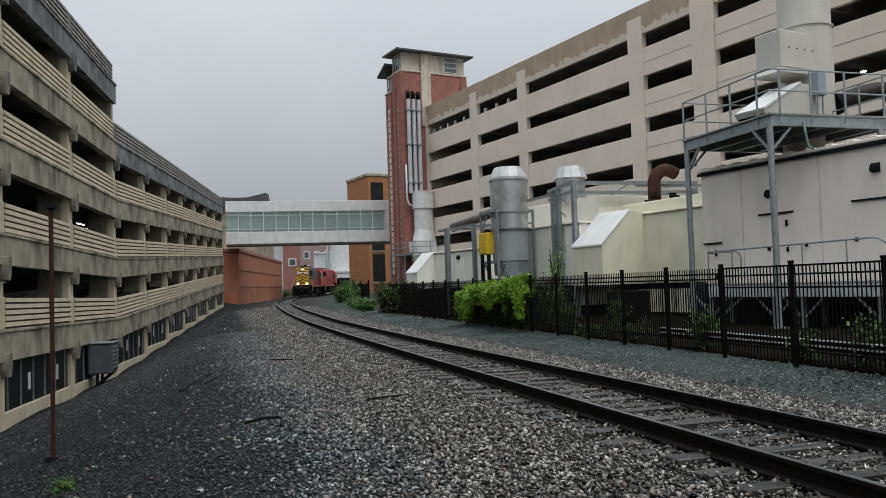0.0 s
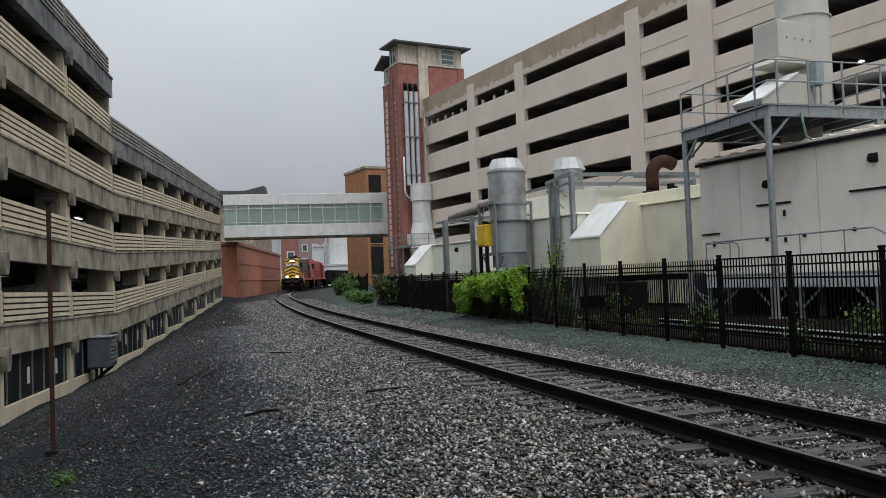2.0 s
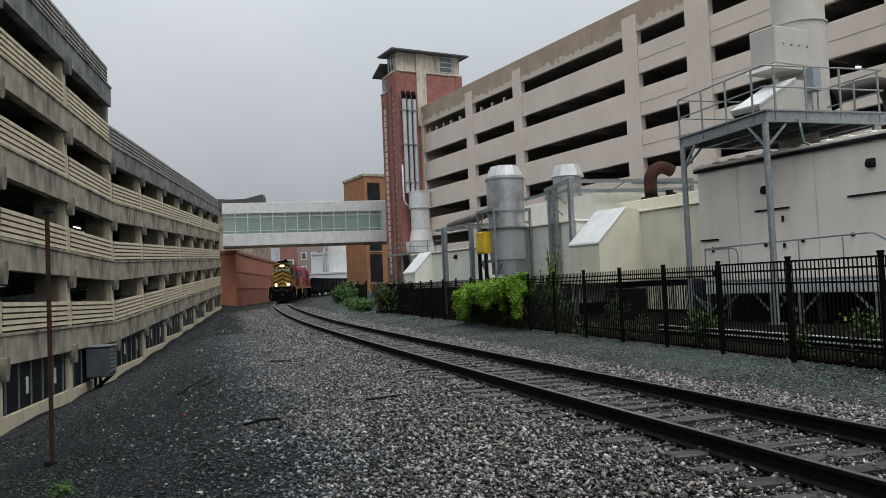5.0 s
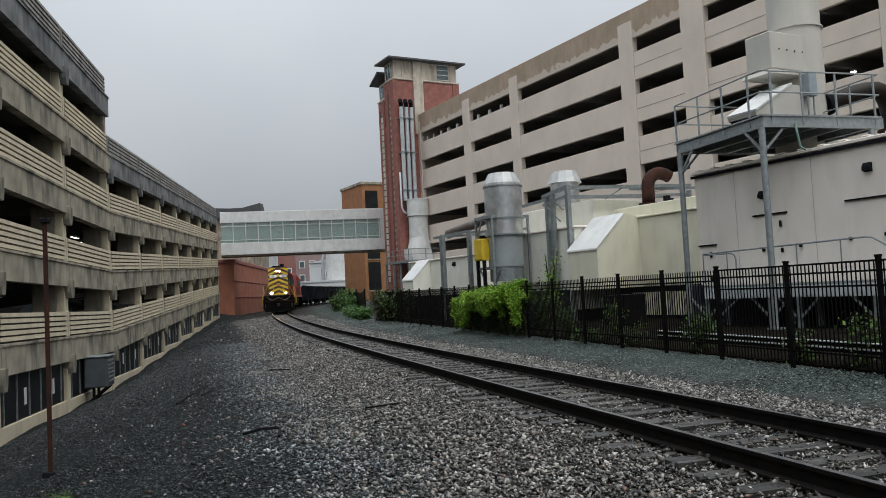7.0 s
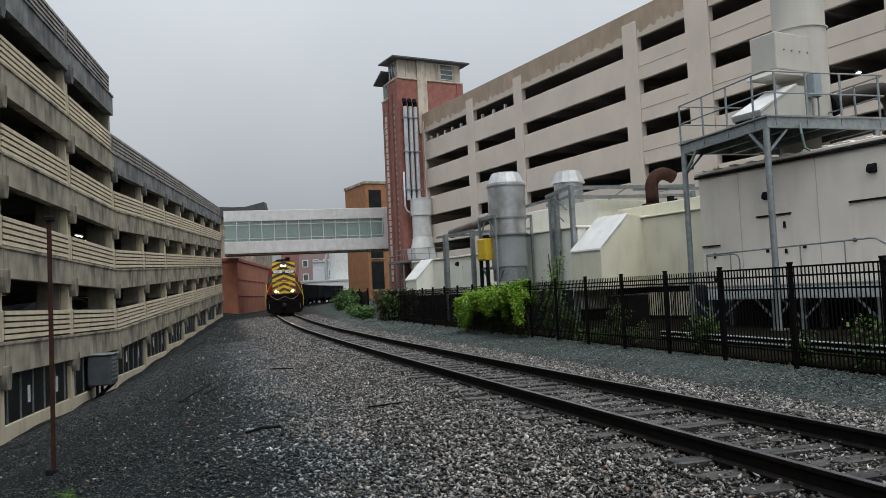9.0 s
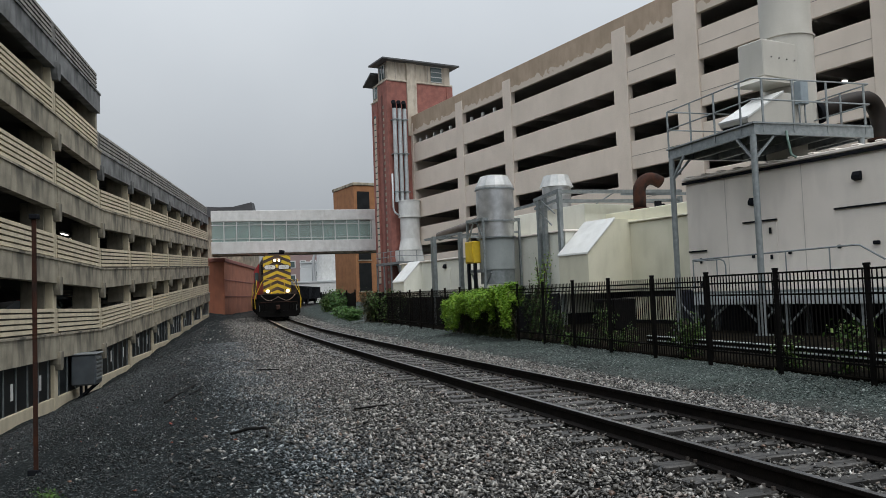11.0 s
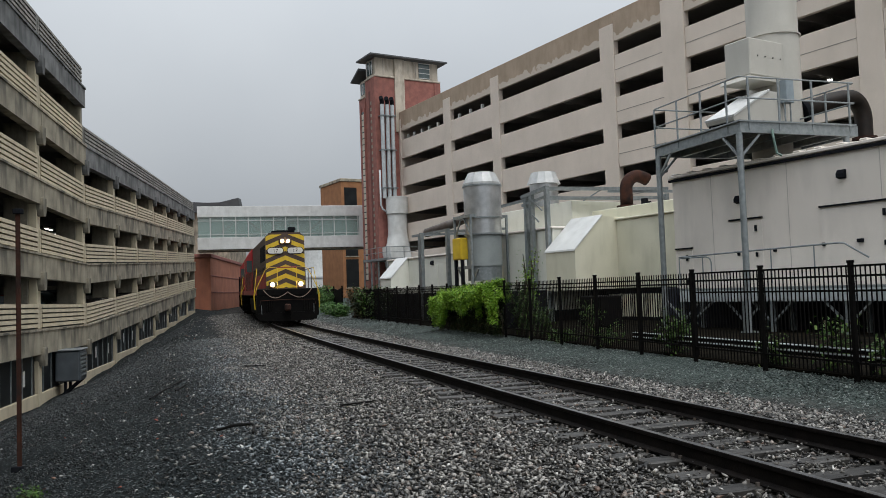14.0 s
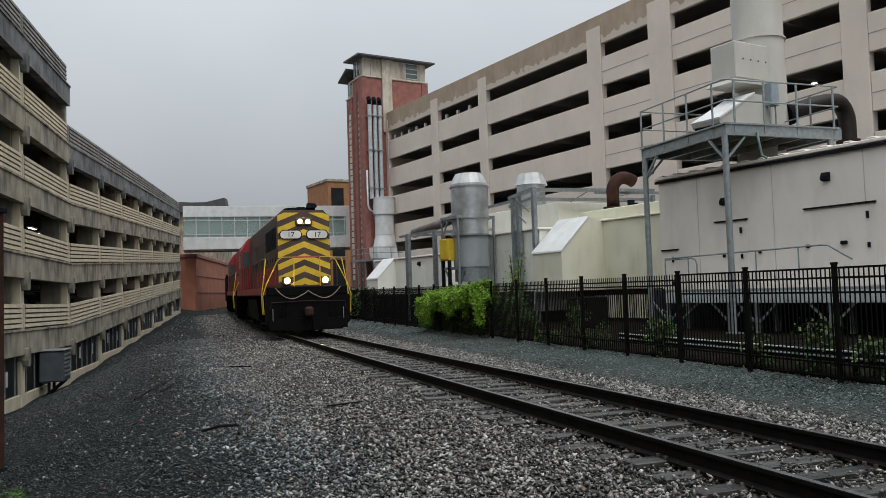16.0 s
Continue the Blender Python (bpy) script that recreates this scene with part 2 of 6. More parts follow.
def stone_material(name, ramp, rough, patch=0.0):
    """Loose stones, each its own shade."""
    m = bpy.data.materials.new(name)
    m.use_nodes = True
    nt = m.node_tree
    N, L = nt.nodes, nt.links
    bsdf = N["Principled BSDF"]
    geo = N.new("ShaderNodeNewGeometry")
    r = N.new("ShaderNodeValToRGB")
    els = r.color_ramp.elements
    while len(els) < len(ramp):
        els.new(0.5)
    for e, (p, c) in zip(els, ramp):
        e.position, e.color = p, (*c, 1)
    L.new(geo.outputs["Random Per Island"], r.inputs["Fac"])
    tc = N.new("ShaderNodeTexCoord")
    n = N.new("ShaderNodeTexNoise")
    n.inputs["Scale"].default_value, n.inputs["Detail"].default_value = 45, 4
    L.new(tc.outputs["Object"], n.inputs["Vector"])
    mr = N.new("ShaderNodeMapRange")
    mr.inputs["To Min"].default_value, mr.inputs["To Max"].default_value = 0.5, 1.5
    L.new(n.outputs["Fac"], mr.inputs["Value"])
    # damp and dry patches a metre or so across
    n2 = N.new("ShaderNodeTexNoise")
    n2.inputs["Scale"].default_value, n2.inputs["Detail"].default_value = 1.1, 3
    L.new(tc.outputs["Object"], n2.inputs["Vector"])
    m2 = N.new("ShaderNodeMapRange")
    m2.inputs["From Min"].default_value, m2.inputs["From Max"].default_value = 0.3, 0.7
    m2.inputs["To Min"].default_value, m2.inputs["To Max"].default_value = 1.0 - patch, 1.0 + patch
    L.new(n2.outputs["Fac"], m2.inputs["Value"])
    both = N.new("ShaderNodeMath")
    both.operation = "MULTIPLY"
    L.new(mr.outputs[0], both.inputs[0])
    L.new(m2.outputs[0], both.inputs[1])
    mul = N.new("ShaderNodeMix")
    mul.data_type, mul.blend_type = "RGBA", "MULTIPLY"
    mul.inputs["Factor"].default_value = 1.0
    L.new(r.outputs[0], mul.inputs["A"])
    L.new(both.outputs[0], mul.inputs["B"])
    L.new(mul.outputs["Result"], bsdf.inputs["Base Color"])
    bsdf.inputs["Roughness"].default_value = rough
    return m


GROUND = ground_material()
STONES = stone_material("wet_ballast_stones", ((0.0, (0.008, 0.008, 0.008)), (0.3, (0.026, 0.0255, 0.024)), (0.48, (0.09, 0.083, 0.072)), (0.66, (0.145, 0.141, 0.13)), (0.9, (0.38, 0.368, 0.342)), (0.955, (0.14, 0.085, 0.06)), (1.0, (0.6, 0.59, 0.56))), 0.36, 0.22)
CHIPS = stone_material("dark_gravel_chips", ((0.0, (0.0016, 0.0026, 0.003)), (0.55, (0.0075, 0.0107, 0.012)), (0.9, (0.042, 0.055, 0.06)), (0.972, (0.085, 0.1, 0.104)), (0.978, (0.055, 0.03, 0.022)), (0.984, (0.09, 0.1, 0.1)), (1.0, (0.26, 0.27, 0.27))), 0.34, 0.35)


def clear_glass(name, tint, milk):
    """Faintly green panes, partly clouded, with a mirror gloss at grazing angles."""
    m = bpy.data.materials.new(name)
    m.use_nodes = True
    nt = m.node_tree
    out = nt.nodes["Material Output"]
    nt.nodes.remove(nt.nodes["Principled BSDF"])
    tr, gl, fr, mx = (nt.nodes.new(k) for k in ("ShaderNodeBsdfTransparent", "ShaderNodeBsdfGlossy", "ShaderNodeFresnel", "ShaderNodeMixShader"))
    tr.inputs["Color"].default_value = tint
    gl.inputs["Roughness"].default_value = 0.03
    fr.inputs["IOR"].default_value = 1.5
    nt.links.new(fr.outputs[0], mx.inputs[0])
    df, film = nt.nodes.new("ShaderNodeBsdfDiffuse"), nt.nodes.new("ShaderNodeMixShader")
    df.inputs["Color"].default_value = (0.5, 0.57, 0.55, 1)
    film.inputs[0].default_value = milk
    nt.links.new(tr.outputs[0], film.inputs[1])
    nt.links.new(df.outputs[0], film.inputs[2])
    nt.links.new(film.outputs[0], mx.inputs[1])
    nt.links.new(gl.outputs[0], mx.inputs[2])
    nt.links.new(mx.outputs[0], out.inputs["Surface"])
    return m


CLEAR = clear_glass("clouded_green_glass", (0.86, 0.94, 0.92, 1), 0.2)


def frosted_glass():
    """Milky grey-green panes that let daylight through but no picture."""
    m = bpy.data.materials.new("frosted_green_glass")
    m.use_nodes = True
    nt = m.node_tree
    out = nt.nodes["Material Output"]
    nt.nodes.remove(nt.nodes["Principled BSDF"])
    df, tl, mx = (nt.nodes.new(k) for k in ("ShaderNodeBsdfDiffuse", "ShaderNodeBsdfTranslucent", "ShaderNodeMixShader"))
    df.inputs["Color"].default_value = (0.5, 0.6, 0.57, 1)
    tl.inputs["Color"].default_value = (0.75, 0.86, 0.83, 1)
    mx.inputs[0].default_value = 0.55
    nt.links.new(df.outputs[0], mx.inputs[1])
    nt.links.new(tl.outputs[0], mx.inputs[2])
    nt.links.new(mx.outputs[0], out.inputs["Surface"])
    return m


FROSTED = frosted_glass()
LIGHT_GALV = mat("pale_galvanised_sheet", (0.56, 0.6, 0.62), (0.46, 0.5, 0.52), 3, 0.5, metal=0.1, bump=0.05, streak=0.2, dirt=(0.2, 0.21, 0.21))
DARK_GLASS = mat("dark_window_glass", (0.012, 0.014, 0.015), (0.02, 0.022, 0.023), 0.8, 0.4, bump=0, spec=0.12)
SEAM = mat("shadowed_panel_seam", (0.3, 0.28, 0.25), None, 2, 0.7, bump=0)
GLASS = mat("grey_green_glazing", (0.05, 0.08, 0.08), (0.08, 0.11, 0.11), 0.6, 0.08, bump=0, spec=0.8)


# ---- mesh helpers ----
def part(name, bm, material, parent=None, label="", m=None):
    me = bpy.data.meshes.new(name)
    bm.to_mesh(me)
    bm.free()
    for x in (material if isinstance(material, (list, tuple)) else [material]):
        me.materials.append(x)
    ob = new(name, me)
    ob.parent = parent
    if m is not None:
        ob.matrix_basis = m
    if label:
        ob["label"] = label
    return ob


def thing(name, m, label, category, group="", kind=""):
    ob = new(name)
    ob.matrix_basis = m
    return tagged(ob, label, category, group, kind)


def box(bm, x0, x1, y0, y1, z0, z1, bevel=0.0, slot=0):
    """A block, its edges bevelled."""
    vs = [bm.verts.new((x, y, z)) for x in (x0, x1) for y in (y0, y1) for z in (z0, z1)]
    quads = [(0, 1, 3, 2), (4, 6, 7, 5), (0, 4, 5, 1), (2, 3, 7, 6), (0, 2, 6, 4), (1, 5, 7, 3)]
    fs = [bm.faces.new([vs[i] for i in q]) for q in quads]
    bmesh.ops.recalc_face_normals(bm, faces=fs)
    for f in fs:
        f.material_index = slot
    if bevel:
        es = list({e for f in fs for e in f.edges})
        bmesh.ops.bevel(bm, geom=es, offset=bevel, segments=1, affect="EDGES", profile=0.5, material=-1)
    return bm


def boxed(*a, **k):
    return box(bmesh.new(), *a, **k)


def rod(bm, p, q, r, n=10, r2=None):
    """A round bar from p to q."""
    p, q = Vector(p), Vector(q)
    d = q - p
    m = Matrix.Translation((p + q) / 2) @ d.to_track_quat("Z", "Y").to_matrix().to_4x4()
    made = bmesh.ops.create_cone(bm, cap_ends=True, segments=n, radius1=r, radius2=r if r2 is None else r2, depth=d.length, matrix=m)
    if n > 12:
        for f in {f for v in made["verts"] for f in v.link_faces}:
            f.smooth = len(f.verts) == 4
            if not f.smooth:
                for e in f.edges:
                    e.smooth = False
    return bm


def beam(bm, p, q, w, h):
    """A square bar from p to q."""
    p, q = Vector(p), Vector(q)
    d = q - p
    m = Matrix.Translation((p + q) / 2) @ d.to_track_quat("Z", "X").to_matrix().to_4x4() @ Matrix.Diagonal((w, h, d.length, 1))
    bmesh.ops.create_cube(bm, size=1, matrix=m)
    return bm


def tube(bm, pts, r, n=8):
    """A bent pipe along a line of points, its rings turned on from one to the next."""
    pts = [Vector(p) for p in pts]
    rings, side, last = [], None, None
    for i, p in enumerate(pts):
        d = (pts[min(i + 1, len(pts) - 1)] - pts[max(i - 1, 0)]).normalized()
        if side is None:
            side = d.orthogonal().normalized()
        else:
            side = last.rotation_difference(d) @ side
            side = (side - d * side.dot(d)).normalized()
        last = d
        up = d.cross(side)
        rings.append([bm.verts.new(p + side * (r * math.cos(a)) + up * (r * math.sin(a))) for a in (2 * math.pi * k / n for k in range(n))])
    for a, b in zip(rings, rings[1:]):
        for k in range(n):
            f = bm.faces.new((a[k], a[(k + 1) % n], b[(k + 1) % n], b[k]))
            f.smooth = n > 8
    bm.faces.new(rings[0][::-1])
    bm.faces.new(rings[-1])
    return bm


def prism(bm, outline, axis, a, b, slot=0):
    """An outline of (u, v) pairs, pushed along an axis from a to b."""
    def at(u, v, w):
        return {"x": (w, u, v), "y": (u, w, v), "z": (u, v, w)}[axis]
    p = [bm.verts.new(at(u, v, a)) for u, v in outline]
    q = [bm.verts.new(at(u, v, b)) for u, v in outline]
    n = len(outline)
    fs = [bm.faces.new((p[i], p[(i + 1) % n], q[(i + 1) % n], q[i])) for i in range(n)]
    fs += [bm.faces.new(p[::-1]), bm.faces.new(q)]
    bmesh.ops.recalc_face_normals(bm, faces=fs)
    for f in fs:
        f.material_index = slot
    return bm


def heading(x, y, z, deg):
    """A local space whose x axis runs along a compass heading (0: +y) and whose y axis points to its left."""
    return pose(x, y, z, 0, 0, 90 - deg)


# ---- the line of the track ----
def track_line():
    """Points every metre along the track's centre: x, y, z, heading in degrees."""
    h = -17.2
    x, y = 2.29 + 32 * math.sin(radians(17.2)), 10.83 - 32 * math.cos(radians(17.2))
    out = []
    for i in range(321):
        z = 0.2 + max(0.0, min(y, 190) - 40) * 0.0044
        out.append((x, y, z, h))
        if y > 15:
            h += 0.07 if y < 76 else 0.17
        x += math.sin(radians(h))
        y += math.cos(radians(h))
    return out


TRACK = track_line()


def on_track(s):
    i = max(0, min(len(TRACK) - 2, int(s)))
    f = s - i
    a, b = TRACK[i], TRACK[i + 1]
    return [p + (q - p) * f for p, q in zip(a, b)]


TXY = np.array([(p[0], p[1]) for p in TRACK])
THD = np.radians(np.array([p[3] for p in TRACK]))
TZ = np.array([p[2] for p in TRACK])


def track_side(X, Y):
    """How far points lie to the left of the track, and the rail's height beside them."""
    X, Y = np.atleast_1d(X), np.atleast_1d(Y)
    out, z = np.zeros(len(X)), np.zeros(len(X))
    for a in range(0, len(X), 20000):
        dx = X[a:a + 20000, None] - TXY[None, :, 0]
        dy = Y[a:a + 20000, None] - TXY[None, :, 1]
        k = np.argmin(dx * dx + dy * dy, axis=1)
        r = np.arange(len(k))
        out[a:a + 20000] = -(dx[r, k] * np.cos(THD[k]) - dy[r, k] * np.sin(THD[k]))
        z[a:a + 20000] = TZ[k]
    return out, z


# left garage wall line
LGX, LGY, LGH = -15.77, 38.0, -10.0


def wall_base(s):
    return np.where(s < 0, -2.2, -2.2 + np.minimum(s, 60) * 0.046)


def ground_z(X, Y):
    side, tz = track_side(X, Y)
    bed = tz - 0.24
    a = radians(LGH)
    dx, dy = X - LGX, Y - LGY
    s = dx * math.sin(a) + dy * math.cos(a)
    gap = dx * math.cos(a) - dy * math.sin(a)
    wb = wall_base(s)
    q = np.clip((side - 5.4) / np.maximum(side - 5.4 + np.maximum(gap, 0), 0.3), 0, 1)
    zl = bed - 0.12 + (wb - bed + 0.12) * q
    zl = np.where(side < 5.4, bed - 0.12 * np.clip((side - 1.6) / 1.6, 0, 1), zl)
    zr = bed - 0.12 * np.clip((-side - 1.7) / 1.5, 0, 1) + np.clip((-side - 3.2) / 2.4, 0, 1) * 0.2
    zr = np.where(Y > 60, zr + np.clip((-side - 2.5) / 4, 0, 1) * np.clip((Y - 60) / 40, 0, 1) * 0.6, zr)
    return np.where(side > 0, zl, zr)


# ---- ground: one sheet to the horizon ----
def build_ground():
    xs = np.concatenate([-np.geomspace(1500, 40, 14), np.arange(-36, -12, 1.2), np.arange(-12, 14, 0.4), np.arange(14, 40, 2), np.geomspace(42, 1500, 14)])
    ys = np.concatenate([-np.geomspace(1500, 20, 10), np.arange(-16, 4, 2), np.arange(4, 34, 0.4), np.arange(34, 100, 1.2), np.arange(100, 190, 4), np.geomspace(195, 2500, 14)])
    X, Y = np.meshgrid(xs, ys)
    Z = ground_z(X.ravel(), Y.ravel())
    near = np.clip(1 - np.hypot(X.ravel() + 5, Y.ravel() - 40) / 90, 0, 1)
    bumps = np.array([noise.noise((x * 0.5, y * 0.5, 0)) * 0.05 + noise.noise((x * 1.7, y * 1.7, 3)) * 0.02 for x, y in zip(X.ravel(), Y.ravel())])
    side, tz = track_side(X.ravel(), Y.ravel())
    Z = Z + bumps * near * np.clip((np.abs(side) - 1.5) / 1.0, 0, 1)
    nx = len(xs)
    faces = [(j * nx + i, j * nx + i + 1, (j + 1) * nx + i + 1, (j + 1) * nx + i) for j in range(len(ys) - 1) for i in range(nx - 1)]
    me = bpy.data.meshes.new("ground")
    me.from_pydata(np.column_stack([X.ravel(), Y.ravel(), Z]).tolist(), [], faces)
    att = me.attributes.new("side", "FLOAT", "POINT")
    att.data.foreach_set("value", side.astype(np.float32))
    me.materials.append(GROUND)
    for p in me.polygons:
        p.use_smooth = True
    ob = new("ground", me)
    return tagged(ob, "dark wet gravel ground sloping beside the railway", "ground", kind="structure")


build_ground()


# ---- railway track ----
RAIL = [(-0.075, -0.18), (0.075, -0.18), (0.075, -0.165), (0.012, -0.145), (0.009, -0.05), (0.036, -0.035), (0.036, -0.004), (0.03, 0), (-0.03, 0), (-0.036, -0.004), (-0.036, -0.035), (-0.009, -0.05), (-0.012, -0.145), (-0.075, -0.165)]


def build_rail(off):
    bm = bmesh.new()
    rings = []
    for i in range(0, len(TRACK) - 1, 2):
        x, y, z, h = TRACK[i]
        m = heading(x, y, z, h)
        rings.append([bm.verts.new(m @ Vector((0, off + a, b))) for a, b in RAIL])
    n = len(RAIL)
    for a, b in zip(rings, rings[1:]):
        for k in range(n):
            f = bm.faces.new((a[k], a[(k + 1) % n], b[(k + 1) % n], b[k]))
            f.material_index = 1 if k == 7 else 0
    bmesh.ops.recalc_face_normals(bm, faces=bm.faces)
    return bm


railway = thing("railway_track", Matrix.Identity(4), "railway track with dark rails on weathered timber sleepers", "railway track", kind="structure")
part("rail", build_rail(0.753), [RAIL_SIDE, RAIL_TOP], railway, "dark steel rail with a polished head")
part("rail", build_rail(-0.753), [RAIL_SIDE, RAIL_TOP], railway, "dark steel rail with a polished head")


# ---- left parking garage ----
LG = heading(LGX, LGY, 0, LGH)
BAY = 7.3
LEVELS = [1.62, 4.5, 7.35, 10.12, 12.9]
NEAR_BAYS, FAR_BAYS = 9, 7


def lift(s):
    return -0.011 * s if s < 0 else 0.042 * s


def slanted(bm, s0, s1, y0, y1, z0, z1, slope, bevel=0.0, slot=0):
    """A block whose long edges follow the ramp."""
    d = slope * (s1 - s0)
    return prism(bm, [(s0, z0), (s1, z0 + d), (s1, z1 + d), (s0, z1)], "y", y0, y1, slot)


def panel_slat(slope, length, k):
    """One of the five tilted boards that make up a panel."""
    bm = bmesh.new()
    z1 = -k * 0.186
    z0 = z1 - 0.186 + 0.055
    d = slope * length
    prof = [(-0.06, z0), (0.09, z0), (0.09, z1), (-0.045, z1)]
    a = [bm.verts.new((0, y, z)) for y, z in prof]
    b = [bm.verts.new((length, y, z + d)) for y, z in prof]
    for i in range(4):
        bm.faces.new((a[i], a[(i + 1) % 4], b[(i + 1) % 4], b[i]))
    bm.faces.new(a)
    bm.faces.new(b[::-1])
    bmesh.ops.recalc_face_normals(bm, faces=bm.faces)
    return bm


def ribbed_panel(slope, length):
    return slanted(bmesh.new(), 0, length, 0.09, 0.16, -0.93, -0.02, slope)


def corbel():
    """A beam end that hangs below the spandrel, narrower towards its foot."""
    bm = bmesh.new()
    prism(bm, [(-0.23, 0.25), (0.23, 0.25), (0.21, -0.22), (0.13, -0.46), (-0.13, -0.46), (-0.21, -0.22)], "y", -0.25, 0.3)
    bmesh.ops.bevel(bm, geom=list(bm.edges), offset=0.02, segments=1, affect="EDGES")
    return bm


def build_left_garage():
    g = thing("parking_garage", LG, "weathered grey concrete parking garage with ribbed cream panels", "parking garage")
    meshes = {}

    def put(name, key, make, m, s, z, y=0.0):
        if key not in meshes:
            ob = part(name, make(), m, g)
            meshes[key] = ob.data
        else:
            ob = new(name, meshes[key])
            ob.parent = g
        ob.matrix_basis = Matrix.Translation((s, y, z))
        return ob

    for b in range(-NEAR_BAYS, FAR_BAYS):
        s = b * BAY
        far = b >= 0
        sl = 0.042 if far else -0.011
        levels = LEVELS[:4] if far else LEVELS
        z = lift(s)
        for i, top in enumerate(levels):
            high = i == len(levels) - 1
            slat_m, span_m = (SOOTY_PANEL, SOOTY_CONC) if high else (CREAM_PANEL, GREY_CONC)
            # backing coloured dark to draw the shade in the gaps between slats
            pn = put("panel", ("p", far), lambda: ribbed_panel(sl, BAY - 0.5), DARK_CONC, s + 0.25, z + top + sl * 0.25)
            for k in range(5):
                st = put("slat", ("sl", far, k, high), lambda: panel_slat(sl, BAY - 0.5, k), slat_m, 0, 0)
                st.parent = pn
            put("spandrel", ("s", far, high), lambda: slanted(bmesh.new(), 0, BAY - 0.06, -0.14, 0.2, -1.9, -0.94, sl), span_m, s + 0.03, z + top)
            if far and not high:
                put("panel_joint", ("j",), lambda: boxed(-0.035, 0.035, -0.15, -0.13, -1.88, -0.98), DARK_CONC, s + BAY * 0.47, z + top + sl * BAY * 0.47)
            put("ledge", ("lg", far, high), lambda: slanted(bmesh.new(), 0, BAY - 0.06, -0.19, -0.14, -1.02, -0.94, sl), span_m, s + 0.03, z + top)
            for d in (-0.13, 0.13):
                put("pilaster", ("c", high), lambda: boxed(-0.11, 0.11, -0.03, 0.35, -0.94, 0.03, bevel=0.02), slat_m, s + d, z + top)
            put("corbel", ("k", high), corbel, span_m, s, z + top - 1.9)
            if i + 1 < len(levels):
                put("column", ("col",), lambda: boxed(-0.22, 0.22, 0.0, 0.3, 0, 1.0, bevel=0.02), CREAM_PANEL, s, z + top)
                put("inner_column", ("col2",), lambda: boxed(-0.3, 0.3, 0.3, 1.15, 0, 1.2, bevel=0.02), GREY_CONC, s, z + top)
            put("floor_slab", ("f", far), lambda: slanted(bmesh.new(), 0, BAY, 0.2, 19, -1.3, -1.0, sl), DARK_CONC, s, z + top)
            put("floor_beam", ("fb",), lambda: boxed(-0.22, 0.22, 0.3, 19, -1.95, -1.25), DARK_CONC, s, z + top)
        # lower ground floor: dark glazing over a concrete plinth
        base = float(wall_base(np.array([s + 3.6]))[0])
        hgt = z + levels[0] - 1.9 - base
        put("plinth", ("pl", b), lambda: boxed(0, BAY, 0.02, 0.3, base - 1.2, base + hgt * 0.25, bevel=0.02), CREAM_PANEL, s, 0)
        put("glazing", ("gl", b), lambda: boxed(0.3, BAY - 0.3, 0.1, 0.13, base + hgt * 0.25, base + hgt + 0.4), DARK_GLASS, s, 0)
        for k in range(6):
            put("mullion", ("mu", b), lambda: boxed(-0.035, 0.035, 0.06, 0.1, base + hgt * 0.25, base + hgt + 0.4), GALV, s + 0.7 + k * 1.18, 0)
        put("pier", ("pi", b), lambda: boxed(-0.2, 0.2, -0.03, 0.3, base - 1.2, base + hgt + 0.25, bevel=0.03), CREAM_PANEL, s, 0)
    e = FAR_BAYS * BAY
    put("end_wall", "e1", lambda: boxed(0, 0.3, 0.0, 19, -1, LEVELS[3] + lift(e) - 0.8), GREY_CONC, e, 0)
    put("end_wall", "e2", lambda: boxed(-0.3, 0, 0.02, 19, LEVELS[3] - 1, LEVELS[4], bevel=0.02), GREY_CONC, 0, 0)
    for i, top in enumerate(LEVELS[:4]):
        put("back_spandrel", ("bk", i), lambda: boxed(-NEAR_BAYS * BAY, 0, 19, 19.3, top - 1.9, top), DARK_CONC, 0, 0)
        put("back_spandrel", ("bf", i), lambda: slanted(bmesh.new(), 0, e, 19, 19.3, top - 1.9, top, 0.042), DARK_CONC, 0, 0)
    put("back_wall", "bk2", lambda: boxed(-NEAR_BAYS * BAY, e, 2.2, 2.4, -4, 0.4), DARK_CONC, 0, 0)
    return g


build_left_garage()


# ---- right parking garage ----
RGX, RGY, RGH = -1.55, 88.0, -28.0
RG = heading(RGX, RGY, 0, RGH)
R_BOT = [18.45 - 3.11 * k for k in range(6)]
R_BAYS = [(-0.5, -10.05), (-11.4, -18.75), (-20.05, -33.7), (-35.2, -40.0), (-42.0, -48.6), (-49.6, -53.75), (-55.2, -63.6), (-65, -78)]


